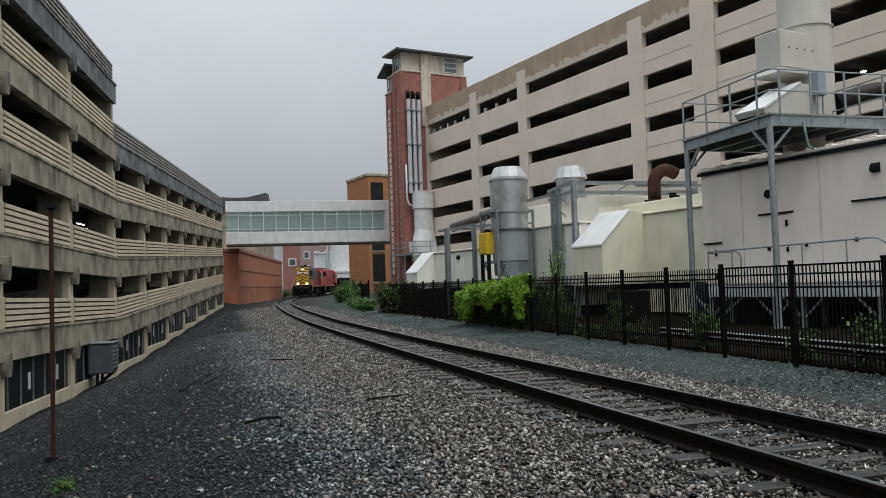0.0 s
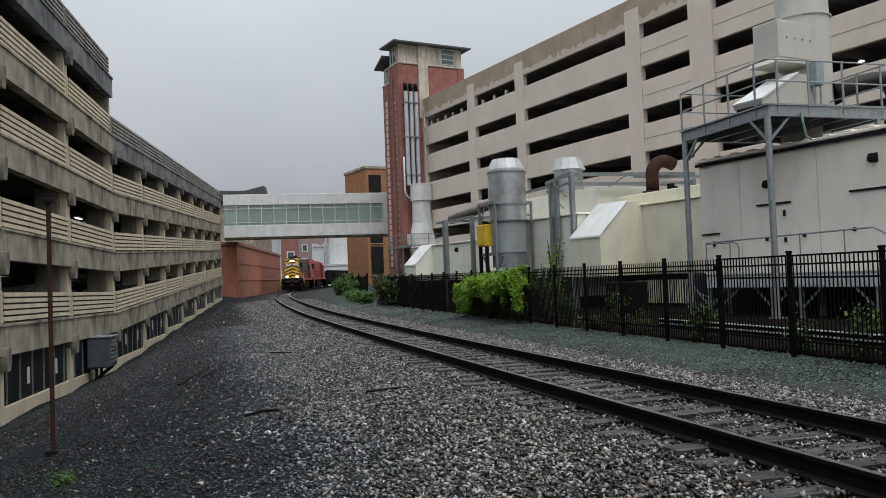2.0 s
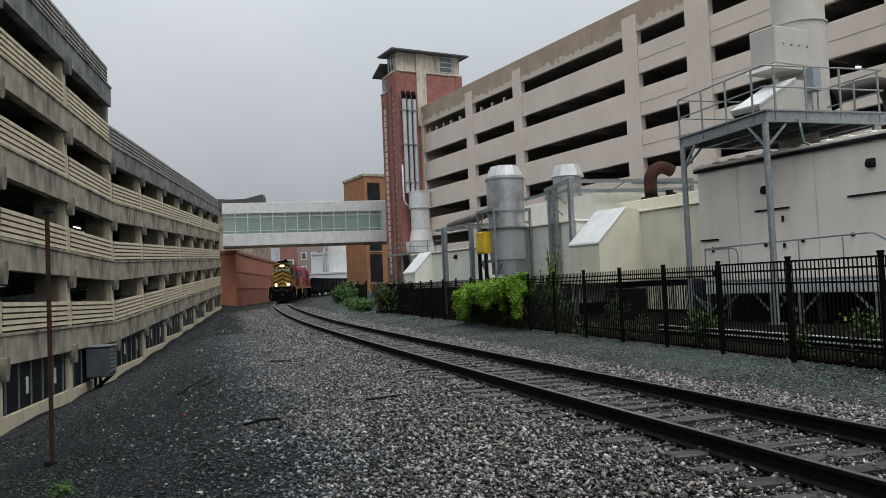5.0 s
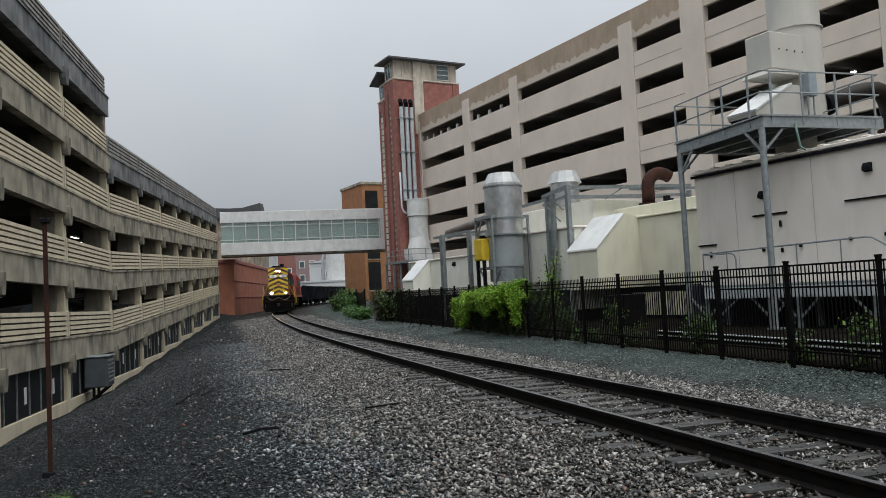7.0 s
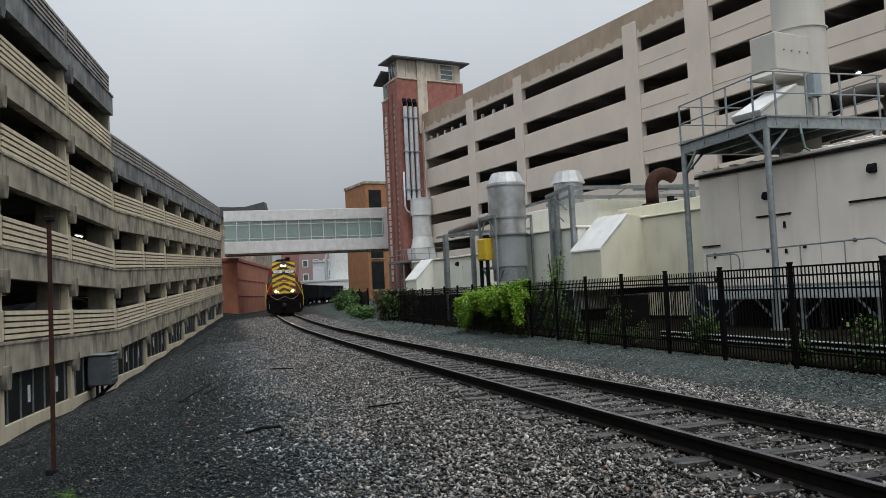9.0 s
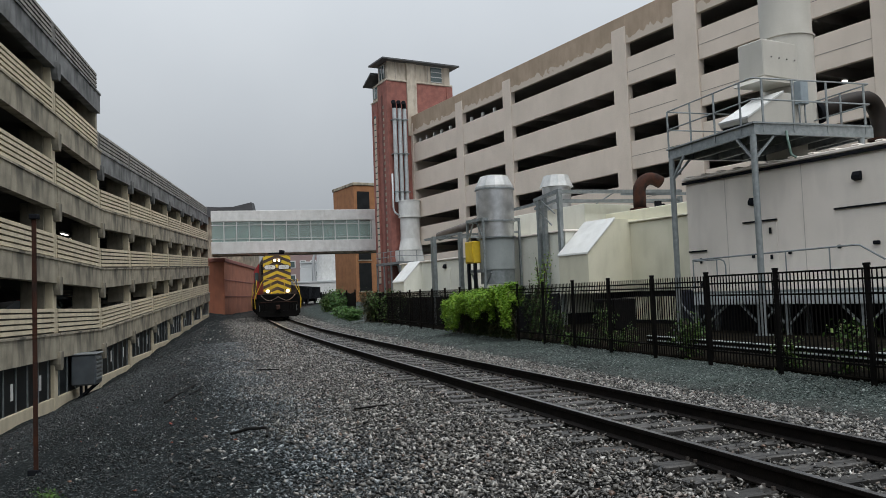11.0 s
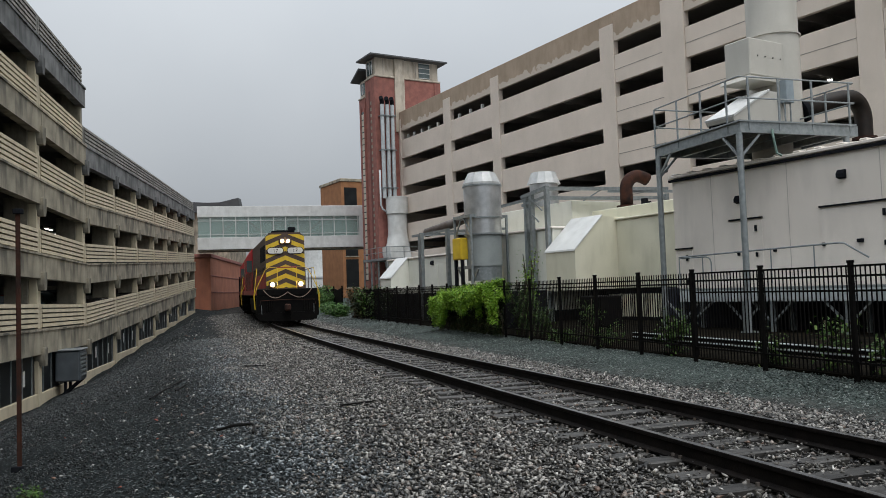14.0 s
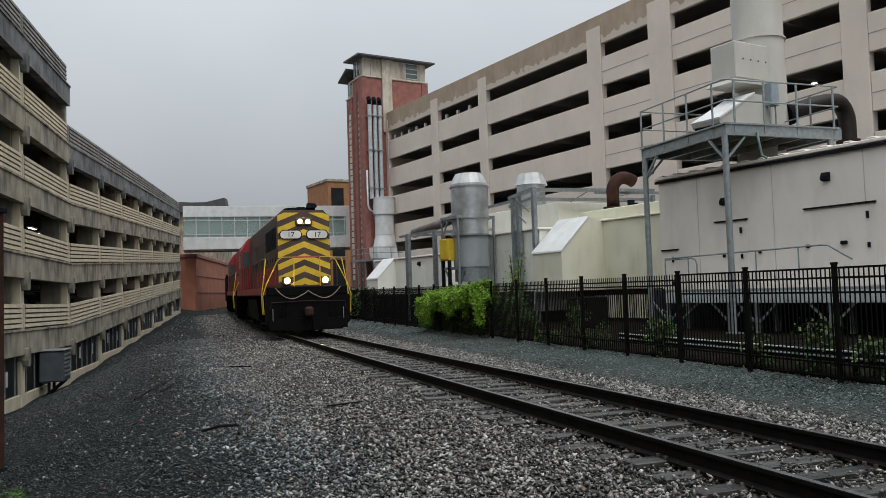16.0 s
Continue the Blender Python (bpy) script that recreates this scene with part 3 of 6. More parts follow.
def peeling_tan():
    """Tan paint that peels off the paler concrete along a ragged lower edge."""
    m = mat("peeling_tan_paint", (0.46, 0.355, 0.265), (0.38, 0.295, 0.215), 0.5, 0.85, streak=0.3, dirt=(0.2, 0.15, 0.1))
    nt = m.node_tree
    N, L = nt.nodes, nt.links
    b = N["Principled BSDF"]
    src = b.inputs["Base Color"].links[0].from_socket
    tc = N.new("ShaderNodeTexCoord")
    sep = N.new("ShaderNodeSeparateXYZ")
    L.new(tc.outputs["Object"], sep.inputs[0])
    n = N.new("ShaderNodeTexNoise")
    n.inputs["Scale"].default_value, n.inputs["Detail"].default_value = 1.1, 7
    L.new(tc.outputs["Object"], n.inputs["Vector"])
    ma = N.new("ShaderNodeMath")
    ma.operation = "MULTIPLY_ADD"
    ma.inputs[1].default_value = 1.7
    L.new(n.outputs["Fac"], ma.inputs[0])
    L.new(sep.outputs["Z"], ma.inputs[2])
    r = N.new("ShaderNodeMapRange")
    r.inputs["From Min"].default_value, r.inputs["From Max"].default_value = 20.85, 20.92
    L.new(ma.outputs[0], r.inputs["Value"])
    mx = N.new("ShaderNodeMix")
    mx.data_type = "RGBA"
    mx.inputs["A"].default_value = (0.57, 0.495, 0.42, 1)
    L.new(src, mx.inputs["B"])
    L.new(r.outputs[0], mx.inputs["Factor"])
    L.new(mx.outputs["Result"], b.inputs["Base Color"])
    return m


PEEL = peeling_tan()


def build_right_garage():
    g = thing("parking_garage", RG, "tall beige precast concrete parking garage with long openings", "parking garage")
    lo, hi = -90, 0.0
    dark = DECK_CONC
    tops = [b + 1.07 for b in R_BOT]
    # piers between the openings
    cuts = [0.0] + [v for ab in R_BAYS for v in ab] + [lo]
    for i in range(0, len(cuts), 2):
        a, b = cuts[i + 1], cuts[i]
        if b - a < 0.05:
            continue
        part("pier", boxed(a, b, -0.45, 0.06 if b - a < 2 else 0.12, -1, 20.85, bevel=0.03), BEIGE_CONC, g)
        part("parapet", boxed(a - 0.012, b + 0.012, -0.35, 0.012, 20.85, 21.68, bevel=0.02), TAN_BAND, g, "tan weathered parapet band")
        if b - a > 2:
            part("pier_rib", boxed(a + 0.9, a + 1.5, 0.12, 0.35, -1, 20.85, bevel=0.03), BEIGE_CONC, g)
    for a, b in R_BAYS:
        for k in range(6):
            z0 = R_BOT[k]
            part("spandrel", boxed(b + 0.015, a - 0.015, -0.3, 0, z0 - 2.04, z0, bevel=0.025), BEIGE_CONC, g)
            if b < -34:
                part("panel_joint", boxed(b + 0.02, a - 0.02, 0.0, 0.012, z0 - 1.1, z0 - 1.06), SEAM, g)
        # upper spandrel below the parapet band
        part("parapet_panel", boxed(b + 0.015, a - 0.015, -0.3, 0.0, tops[0], 21.68, bevel=0.02), PEEL, g)
    for k in range(6):
        part("floor_slab", boxed(lo, 0, -40, -0.3, R_BOT[k] - 1.3, R_BOT[k] - 0.95), dark, g)
        for s in np.arange(-88, 0, 5.4):
            if k < 5:
                part("floor_beam", boxed(s, s + 0.3, -18, -0.4, R_BOT[k] - 2.0, R_BOT[k] - 1.3), dark, g)
    part("roof_slab", boxed(lo, 0, -40, -0.35, 20.3, 20.6), dark, g)
    for k in range(6):
        part("back_spandrel", boxed(lo, 0, -40.4, -40, R_BOT[k] - 2.1, R_BOT[k]), dark, g)
    part("end_wall", boxed(-0.3, 0.3, -40, -0.46, -1, 20.8), BEIGE_CONC, g)
    return g


build_right_garage()


# ---- stair tower ----
TW = heading(-4.1, 86.62, 0, -28)


def eaves_roof(x0, x1, y0, y1, z, rise, inset):
    """A low hipped roof with a thin edge."""
    bm = bmesh.new()
    ring = lambda d, h: [bm.verts.new(p) for p in ((x0 + d, y1 - d, h), (x1 - d, y1 - d, h), (x1 - d, y0 + d, h), (x0 + d, y0 + d, h))]
    a, b, c = ring(0, z), ring(0, z + 0.16), ring(inset, z + rise)
    bm.faces.new(a[::-1])
    bm.faces.new(c)
    for i in range(4):
        j = (i + 1) % 4
        bm.faces.new((a[i], a[j], b[j], b[i]))
        bm.faces.new((b[i], b[j], c[j], c[i]))
    bmesh.ops.recalc_face_normals(bm, faces=bm.faces)
    return bm


def build_tower():
    t = thing("stair_tower", TW, "red brick stair tower with cream top and hipped roof", "tower")
    part("brick_shaft", boxed(0, 2.6, -8.3, -0.1, -1, 25.55, bevel=0.03), RED_BRICK, t)
    part("corner_pilaster", boxed(-0.12, 0.75, -0.6, 0.04, -1, 25.5, bevel=0.02), RED_BRICK, t)
    part("corner_pilaster", boxed(-0.12, 0.3, -8.4, -7.6, -1, 25.5, bevel=0.02), RED_BRICK, t)
    part("belt_course", boxed(-0.14, 2.7, -8.42, 0.0, 25.55, 25.74, bevel=0.04), TOWER_CREAM, t)
    lan = part("lantern_wall", boxed(0.1, 2.5, -8.2, -0.2, 25.74, 27.8, bevel=0.02), TOWER_CREAM, t, "stained cream rendered top storey")
    part("cream_strip", boxed(-0.2, 0.1, -3.7, -2.5, 19.5, 27.75, bevel=0.02), TOWER_CREAM, t, "cream vertical strip")
    for y in (-1.2, -5.3):
        part("lantern_joint", boxed(0.085, 0.1, y - 0.03, y + 0.03, 25.85, 27.75), SEAM, lan)
    win = part("window", boxed(0.04, 0.1, -7.1, -5.7, 25.9, 27.65), GLASS, t)
    for k in range(4):
        part("frame_bar", boxed(0.0, 0.04, -7.15, -5.65, 25.9 + k * 0.57, 25.97 + k * 0.57), WHITE_MET, win)
    win = part("window", boxed(0.7, 2.1, -0.2, -0.15, 26.0, 27.5), GLASS, t)
    for k in range(3):
        part("frame_bar", boxed(0.7 + k * 0.66, 0.78 + k * 0.66, -0.15, -0.1, 26.0, 27.5), WHITE_MET, win)
    part("roof", eaves_roof(-0.85, 3.1, -9.0, 0.75, 27.75, 0.62, 1.5), ROOF_MET, t, "dark metal hipped roof")
    # lower stair bay with its own eaves
    part("stair_bay", boxed(2.6, 4.15, -6.2, 0.0, -1, 23.7, bevel=0.02), RED_BRICK, t)
    part("belt_course", boxed(2.65, 4.25, -6.3, 0.08, 23.7, 23.88, bevel=0.03), TOWER_CREAM, t)
    part("lower_lantern", boxed(2.6, 4.05, -6.0, -0.15, 23.88, 25.8, bevel=0.02), TOWER_CREAM, t)
    win = part("window", boxed(2.8, 3.8, -0.15, -0.1, 24.2, 25.5), GLASS, t)
    part("frame_bar", boxed(3.26, 3.34, -0.1, -0.06, 24.2, 25.5), WHITE_MET, win)
    bm = bmesh.new()
    prism(bm, [(4.75, 25.8), (4.75, 25.95), (2.5, 27.0), (2.5, 26.75)], "y", -6.8, 0.75)
    part("lower_roof", bm, ROOF_MET, t, "dark lower roof slope")
    # tall slot of glass blocks, and the stepped brick edge beside it
    slot = part("window_slot", boxed(2.72, 3.5, 0.0, 0.04, 3, 22.2), GLASS, t)
    for k in range(27):
        part("glass_block", boxed(2.78, 3.44, 0.04, 0.08, 3.1 + k * 0.7, 3.68 + k * 0.7), TOWER_CREAM, slot)
    part("slot_surround", boxed(3.5, 3.66, 0.0, 0.12, 3, 22.6), RED_BRICK, t)
    part("slot_surround", boxed(2.6, 2.72, 0.0, 0.12, 3, 22.6), RED_BRICK, t)
    for k in range(29):
        part("quoin_brick", boxed(0.85, 1.25, -0.1, -0.04, 3.0 + k * 0.7, 3.35 + k * 0.7), GREY_CONC, t)
    # a flat strip of darkened brick paints the shade of a recess
    part("recess_shade_strip", boxed(1.3, 1.75, -0.1, -0.085, 2, 24.2), RECESS_BRICK, t)
    return t


TOWER_CREAM = mat("stained_cream_render", (0.6, 0.54, 0.45), (0.5, 0.44, 0.36), 0.9, 0.85, streak=0.7, dirt=(0.2, 0.16, 0.12))
ROOF_MET = mat("dark_grey_roof_metal", (0.085, 0.09, 0.095), (0.06, 0.064, 0.067), 1.5, 0.5, bump=0.05)
RECESS_BRICK = mat("recess_shade_brick", (0.19, 0.075, 0.062), (0.13, 0.055, 0.046), 1.5, 0.9)
build_tower()


def build_flues():
    f = thing("exhaust_flues", TW, "three tall steel exhaust flues above a white duct", "exhaust flue")
    for k in range(3):
        y = -0.55 - k * 0.62
        bm = bmesh.new()
        rod(bm, (-0.7, y, 11.9), (-0.7, y, 22.3), 0.22, 14)
        part("flue", bm, LIGHT_GALV, f)
        bm = bmesh.new()
        tube(bm, [(-0.7, y, 22.3), (-0.7, y, 22.6), (-0.8, y + 0.1, 22.85), (-1.0, y + 0.25, 22.95)], 0.24, 12)
        part("flue_cap", bm, DARK, f)
    for z in (13.0, 17.2, 21.0):
        part("clamp_bar", boxed(-1.0, -0.12, -2.1, -0.3, z, z + 0.1), GALV, f)
    bm = bmesh.new()
    rod(bm, (-1.0, -1.83, 7.9), (-1.0, -1.83, 10.2), 1.06, 28)
    rod(bm, (-1.0, -1.83, 10.2), (-1.0, -1.83, 12.0), 1.2, 28)
    rod(bm, (-1.0, -1.83, 6.6), (-1.0, -1.83, 7.9), 1.3, 28, 1.06)
    part("white_duct", bm, WHITE_MET, f, "white cylindrical duct")
    part("side_pipe", tube(bmesh.new(), [(-0.7, -0.05, 15.0), (-0.7, -0.05, 11.2), (-0.8, -0.2, 10.7), (-0.9, -0.75, 10.3)], 0.1, 12), LIGHT_GALV, f, "pale side pipe")
    for z, r in ((11.92, 1.24), (10.9, 1.22), (10.15, 1.24), (7.9, 1.1)):
        bm = bmesh.new()
        rod(bm, (-1.0, -1.83, z), (-1.0, -1.83, z + 0.1), r, 28)
        part("duct_band", bm, WHITE_MET, f)
    bm = bmesh.new()
    prism(bm, [(-2.3, 6.6), (0.0, 6.6), (0.0, 5.8), (-0.4, 4.0), (-2.6, 4.0), (-2.6, 5.2)], "x", -2.2, -0.2)
    for v in bm.verts:
        v.co.y -= 0.3
    part("duct_base", bm, WHITE_MET, f)
    return f


build_flues()


# ---- pedestrian bridge ----
def build_bridge():
    a, b = Vector((-25.1, 91.5, 0)), Vector((-5.6, 95.9, 0))
    L = (b - a).length
    deg = math.degrees(math.atan2(b.x - a.x, b.y - a.y))
    g = thing("pedestrian_bridge", heading(a.x, a.y, 0, deg), "glazed pedestrian bridge with white metal cladding", "footbridge")
    part("lower_band", boxed(0, L, -0.1, 3.2, 7.22, 8.62, bevel=0.03), WHITE_MET, g)
    part("upper_band", boxed(0, L, -0.1, 3.2, 10.98, 12.24, bevel=0.03), WHITE_MET, g)
    part("underside", boxed(0, L, 0.1, 3.0, 7.06, 7.22), GREY_CONC, g)
    n = 14
    part("end_panel", boxed(L - 1.3, L, -0.1, 0.05, 8.62, 10.98), WHITE_MET, g)
    for k in range(n):
        x0, x1 = L * k / n, L * (k + 1) / n
        p = part("pane", boxed(x0 + 0.05, x1 - 0.05, 0.05, 0.08, 8.64, 10.96), CLEAR, g)
        p.visible_shadow = False
        part("mullion", boxed(x1 - 0.04, x1 + 0.04, -0.06, 0.1, 8.62, 10.98), WHITE_MET, g)
    for z in (8.92, 10.52):
        part("transom", boxed(0, L, -0.05, 0.09, z, z + 0.06), WHITE_MET, g)
    for z0, z1, x0, x1 in ((8.6, 10.7, 2.0, 4.4), (10.7, 8.6, 5.4, 8.0), (8.6, 10.7, 12.0, 14.4)):
        bm = bmesh.new()
        beam(bm, (x0, 0.5, z0), (x1, 0.5, z1), 0.2, 0.2)
        part("truss_brace", bm, WHITE_MET, g)
    fg = part("far_glazing", boxed(0, L, 3.0, 3.05, 8.5, 11.1), FROSTED, g)
    fg.visible_shadow = False
    for k in range(n):
        part("far_mullion", boxed(L * k / n - 0.05, L * k / n + 0.05, 2.95, 3.1, 8.5, 11.1), WHITE_MET, g)
    part("floor", boxed(0, L, 0.1, 3.0, 8.3, 8.51), GREY_CONC, g)
    for k in range(9):
        part("corridor_blind", boxed(L * 0.42, L * 0.66, 2.85, 2.88, 8.9 + k * 0.24, 9.03 + k * 0.24), WHITE_MET, g)
    return g


build_bridge()


# ---- brick buildings beyond ----
def block_building(name, m, label, size, material, roof, rows=(), win=DARK_GLASS):
    """A plain building with a coping and recessed-looking windows. rows: (x, z, width, height) on the front side."""
    g = thing(name, m, label, "building")
    x, y, z = size
    part("wall", boxed(0, x, -y, 0, -2, z, bevel=0.03), material, g)
    part("coping", boxed(-0.15, x + 0.15, -y - 0.15, 0.15, z, z + 0.45, bevel=0.05), roof, g)
    for side, a, b, w, h in rows:
        if side == "s":
            p = part("window", boxed(a, a + w, 0.0, 0.06, b, b + h), win, g)
            part("window_sill", boxed(a - 0.1, a + w + 0.1, 0.0, 0.16, b - 0.15, b), roof, p)
        else:
            p = part("window", boxed(-0.06, 0.0, a - w, a, b, b + h), win, g)
            part("window_sill", boxed(-0.16, 0.0, a - w - 0.1, a + 0.1, b - 0.15, b), roof, p)
    return g


# low brick building beside the line
low_brick = block_building("brick_building", heading(-24.6, 95, 0, -5.5) @ pose(0, 0, 0, 0, 0, 180) @ Matrix.Translation((-48, 0, 0)), "low orange-red brick building beside the railway", (48, 14, 6.5), WALL_BRICK, RED_BRICK)
for z in (2.3, 4.3):
    part("brick_ledge", boxed(0, 48, -0.0, 0.07, z, z + 0.12, bevel=0.02), RED_BRICK, low_brick)
# tan brick building behind the tower
block_building("brick_building", heading(-11.0, 118, 0, -28), "tan brick building with dark window strips", (8.4, 18, 18.4), ORANGE_BRICK, GREY_CONC,
               [("e", -0.5, 2.5, 2.0, 4.2), ("e", -0.5, 7.2, 2.0, 3.0), ("e", -0.5, 10.7, 2.0, 3.0), ("e", -0.5, 14.2, 2.0, 3.3)])
# ---- equipment yard ----
YX, YY, YH = 10.33, 24.26, -28.0
YD = heading(YX, YY, 0, YH)


def wedge_hood(bm, s0, s1, y0, z0, y1, z1, zb):
    """A box whose front top is cut by a slope."""
    prism(bm, [(y0, zb), (y0, z0), (y1, z1), (y1 - 1.8, z1), (y1 - 1.8, zb)], "x", s0, s1)
    return bm


def wall_lamp(parent, s, y, z):
    bm = bmesh.new()
    prism(bm, [(y, z), (y + 0.07, z), (y + 0.15, z - 0.12), (y + 0.15, z - 0.22), (y, z - 0.26)], "x", s - 0.12, s + 0.12)
    return part("wall_lamp", bm, DARK, parent, "dark bronze wall lamp")


def build_big_enclosure():
    g = thing("generator_enclosure", YD, "large greige metal generator enclosure with service doors", "equipment enclosure")
    part("body", boxed(-14, 4.2, -5.2, -1.2, 1.44, 5.45, bevel=0.02), GREIGE_MET, g)
    part("roof_lip", boxed(-14, 4.3, -5.3, -1.1, 5.45, 5.56, bevel=0.02), GREIGE_MET, g)
    part("gutter", boxed(-14, 4.28, -1.17, -1.1, 5.33, 5.42), DARK, g)
    for k in range(24):
        part("roof_rib", boxed(3.9 - k * 0.72, 4.14 - k * 0.72, -5.25, -1.12, 5.56, 5.62, bevel=0.02), GREIGE_MET, g)
    for s0, s1, z in ((0.38, 1.7, 3.68), (-3.9, -1.66, 3.78), (3.35, 4.15, 2.86), (-7.5, -5.4, 3.8)):
        d = part("service_door", boxed(s0 + 0.03, s1 - 0.03, -1.2, -1.185, 1.75, z - 0.03), GREIGE_MET, g)
        part("drip_strip", boxed(s0, s1, -1.2, -1.13, z, z + 0.05), DARK, d, "dark drip strip")
        for a in (s0 + 0.22, ):
            part("door_handle", boxed(a, a + 0.07, -1.185, -1.12, z - 0.42, z - 0.22, bevel=0.01), DARK, d)
            part("door_handle", boxed(a, a + 0.07, -1.185, -1.12, z - 1.25, z - 1.1, bevel=0.01), DARK, d)
    for s in (-0.6, -3.6, 2.4):
        part("panel_seam", boxed(s, s + 0.02, -1.2, -1.192, 1.6, 5.4), mat_seam, g)
    wall_lamp(g, 1.25, -1.2, 4.5)
    wall_lamp(g, -2.45, -1.2, 4.82)
    for s, z in ((1.3, 2.5), (-0.1, 2.55), (-1.8, 2.62), (-2.9, 2.66), (-3.0, 2.66)):
        part("hinge_bolt", boxed(s, s + 0.09, -1.2, -1.1, z, z + 0.11, bevel=0.02), DARK, g)
    return g


mat_seam = mat("faint_panel_seam", (0.6, 0.55, 0.5), None, 2, 0.7, bump=0)
build_big_enclosure()


def build_walkway():
    g = thing("raised_walkway", YD, "galvanised raised walkway with handrail in front of the enclosure", "walkway")
    part("deck", boxed(-9.5, 2.95, -1.18, 0.0, 1.38, 1.44), GALV, g)
    part("skirt", boxed(-9.5, 2.95, -0.06, 0.0, 1.02, 1.38), LIGHT_GALV, g)
    for k in range(int(12.4 / 0.22)):
        part("skirt_rib", boxed(-9.45 + k * 0.22, -9.37 + k * 0.22, 0.0, 0.035, 1.05, 1.36), LIGHT_GALV, g)
    for s in (2.9, 0.35, -0.65, -3.1, -5.6, -8.2):
        for y in (-0.1, -1.05):
            part("leg", boxed(s - 0.06, s + 0.06, y - 0.06, y + 0.06, -0.1, 1.03), GALV, g)
        for d in (-0.75, 0.75):
            bm = bmesh.new()
            beam(bm, (s, -0.1, 0.35), (s + d, -0.1, 1.06), 0.06, 0.06)
            part("knee_brace", bm, GALV, g)
    bm = bmesh.new()
    beam(bm, (2.85, -0.15, 0.12), (1.6, -0.15, 1.06), 0.07, 0.07)
    part("diagonal_brace", bm, GALV, g)
    bm = bmesh.new()
    tube(bm, [(2.92, -0.03, 1.56), (2.92, -0.03, 2.54), (-3.0, -0.03, 2.64), (-3.1, -0.1, 2.62), (-3.6, -0.4, 2.2)], 0.026, 8)
    part("handrail", bm, GALV, g)
    bm = bmesh.new()
    tube(bm, [(2.9, -0.03, 2.5), (1.75, -0.03, 2.5), (1.6, -0.03, 2.44), (1.54, -0.03, 2.3), (1.54, -0.03, 1.56)], 0.024, 8)
    part("handrail_loop", bm, GALV, g)
    for s in (1.9, -0.75, -2.2):
        bm = bmesh.new()
        rod(bm, (s, -0.03, 1.56), (s, -0.03, 2.54 - (s - 2.92) * 0.017), 0.02)
        part("rail_post", bm, GALV, g)
    return g


build_walkway()


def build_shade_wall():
    """The dark block under and behind the walkway, coloured black for the shade there."""
    g = thing("equipment_base", YD, "steel equipment base under the enclosure, coloured blue-black for the shade there", "equipment base")
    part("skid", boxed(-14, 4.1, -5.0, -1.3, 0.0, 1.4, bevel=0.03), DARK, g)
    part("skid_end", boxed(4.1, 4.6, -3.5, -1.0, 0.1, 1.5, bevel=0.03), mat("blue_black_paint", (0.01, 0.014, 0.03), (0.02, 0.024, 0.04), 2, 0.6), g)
    return g


build_shade_wall()


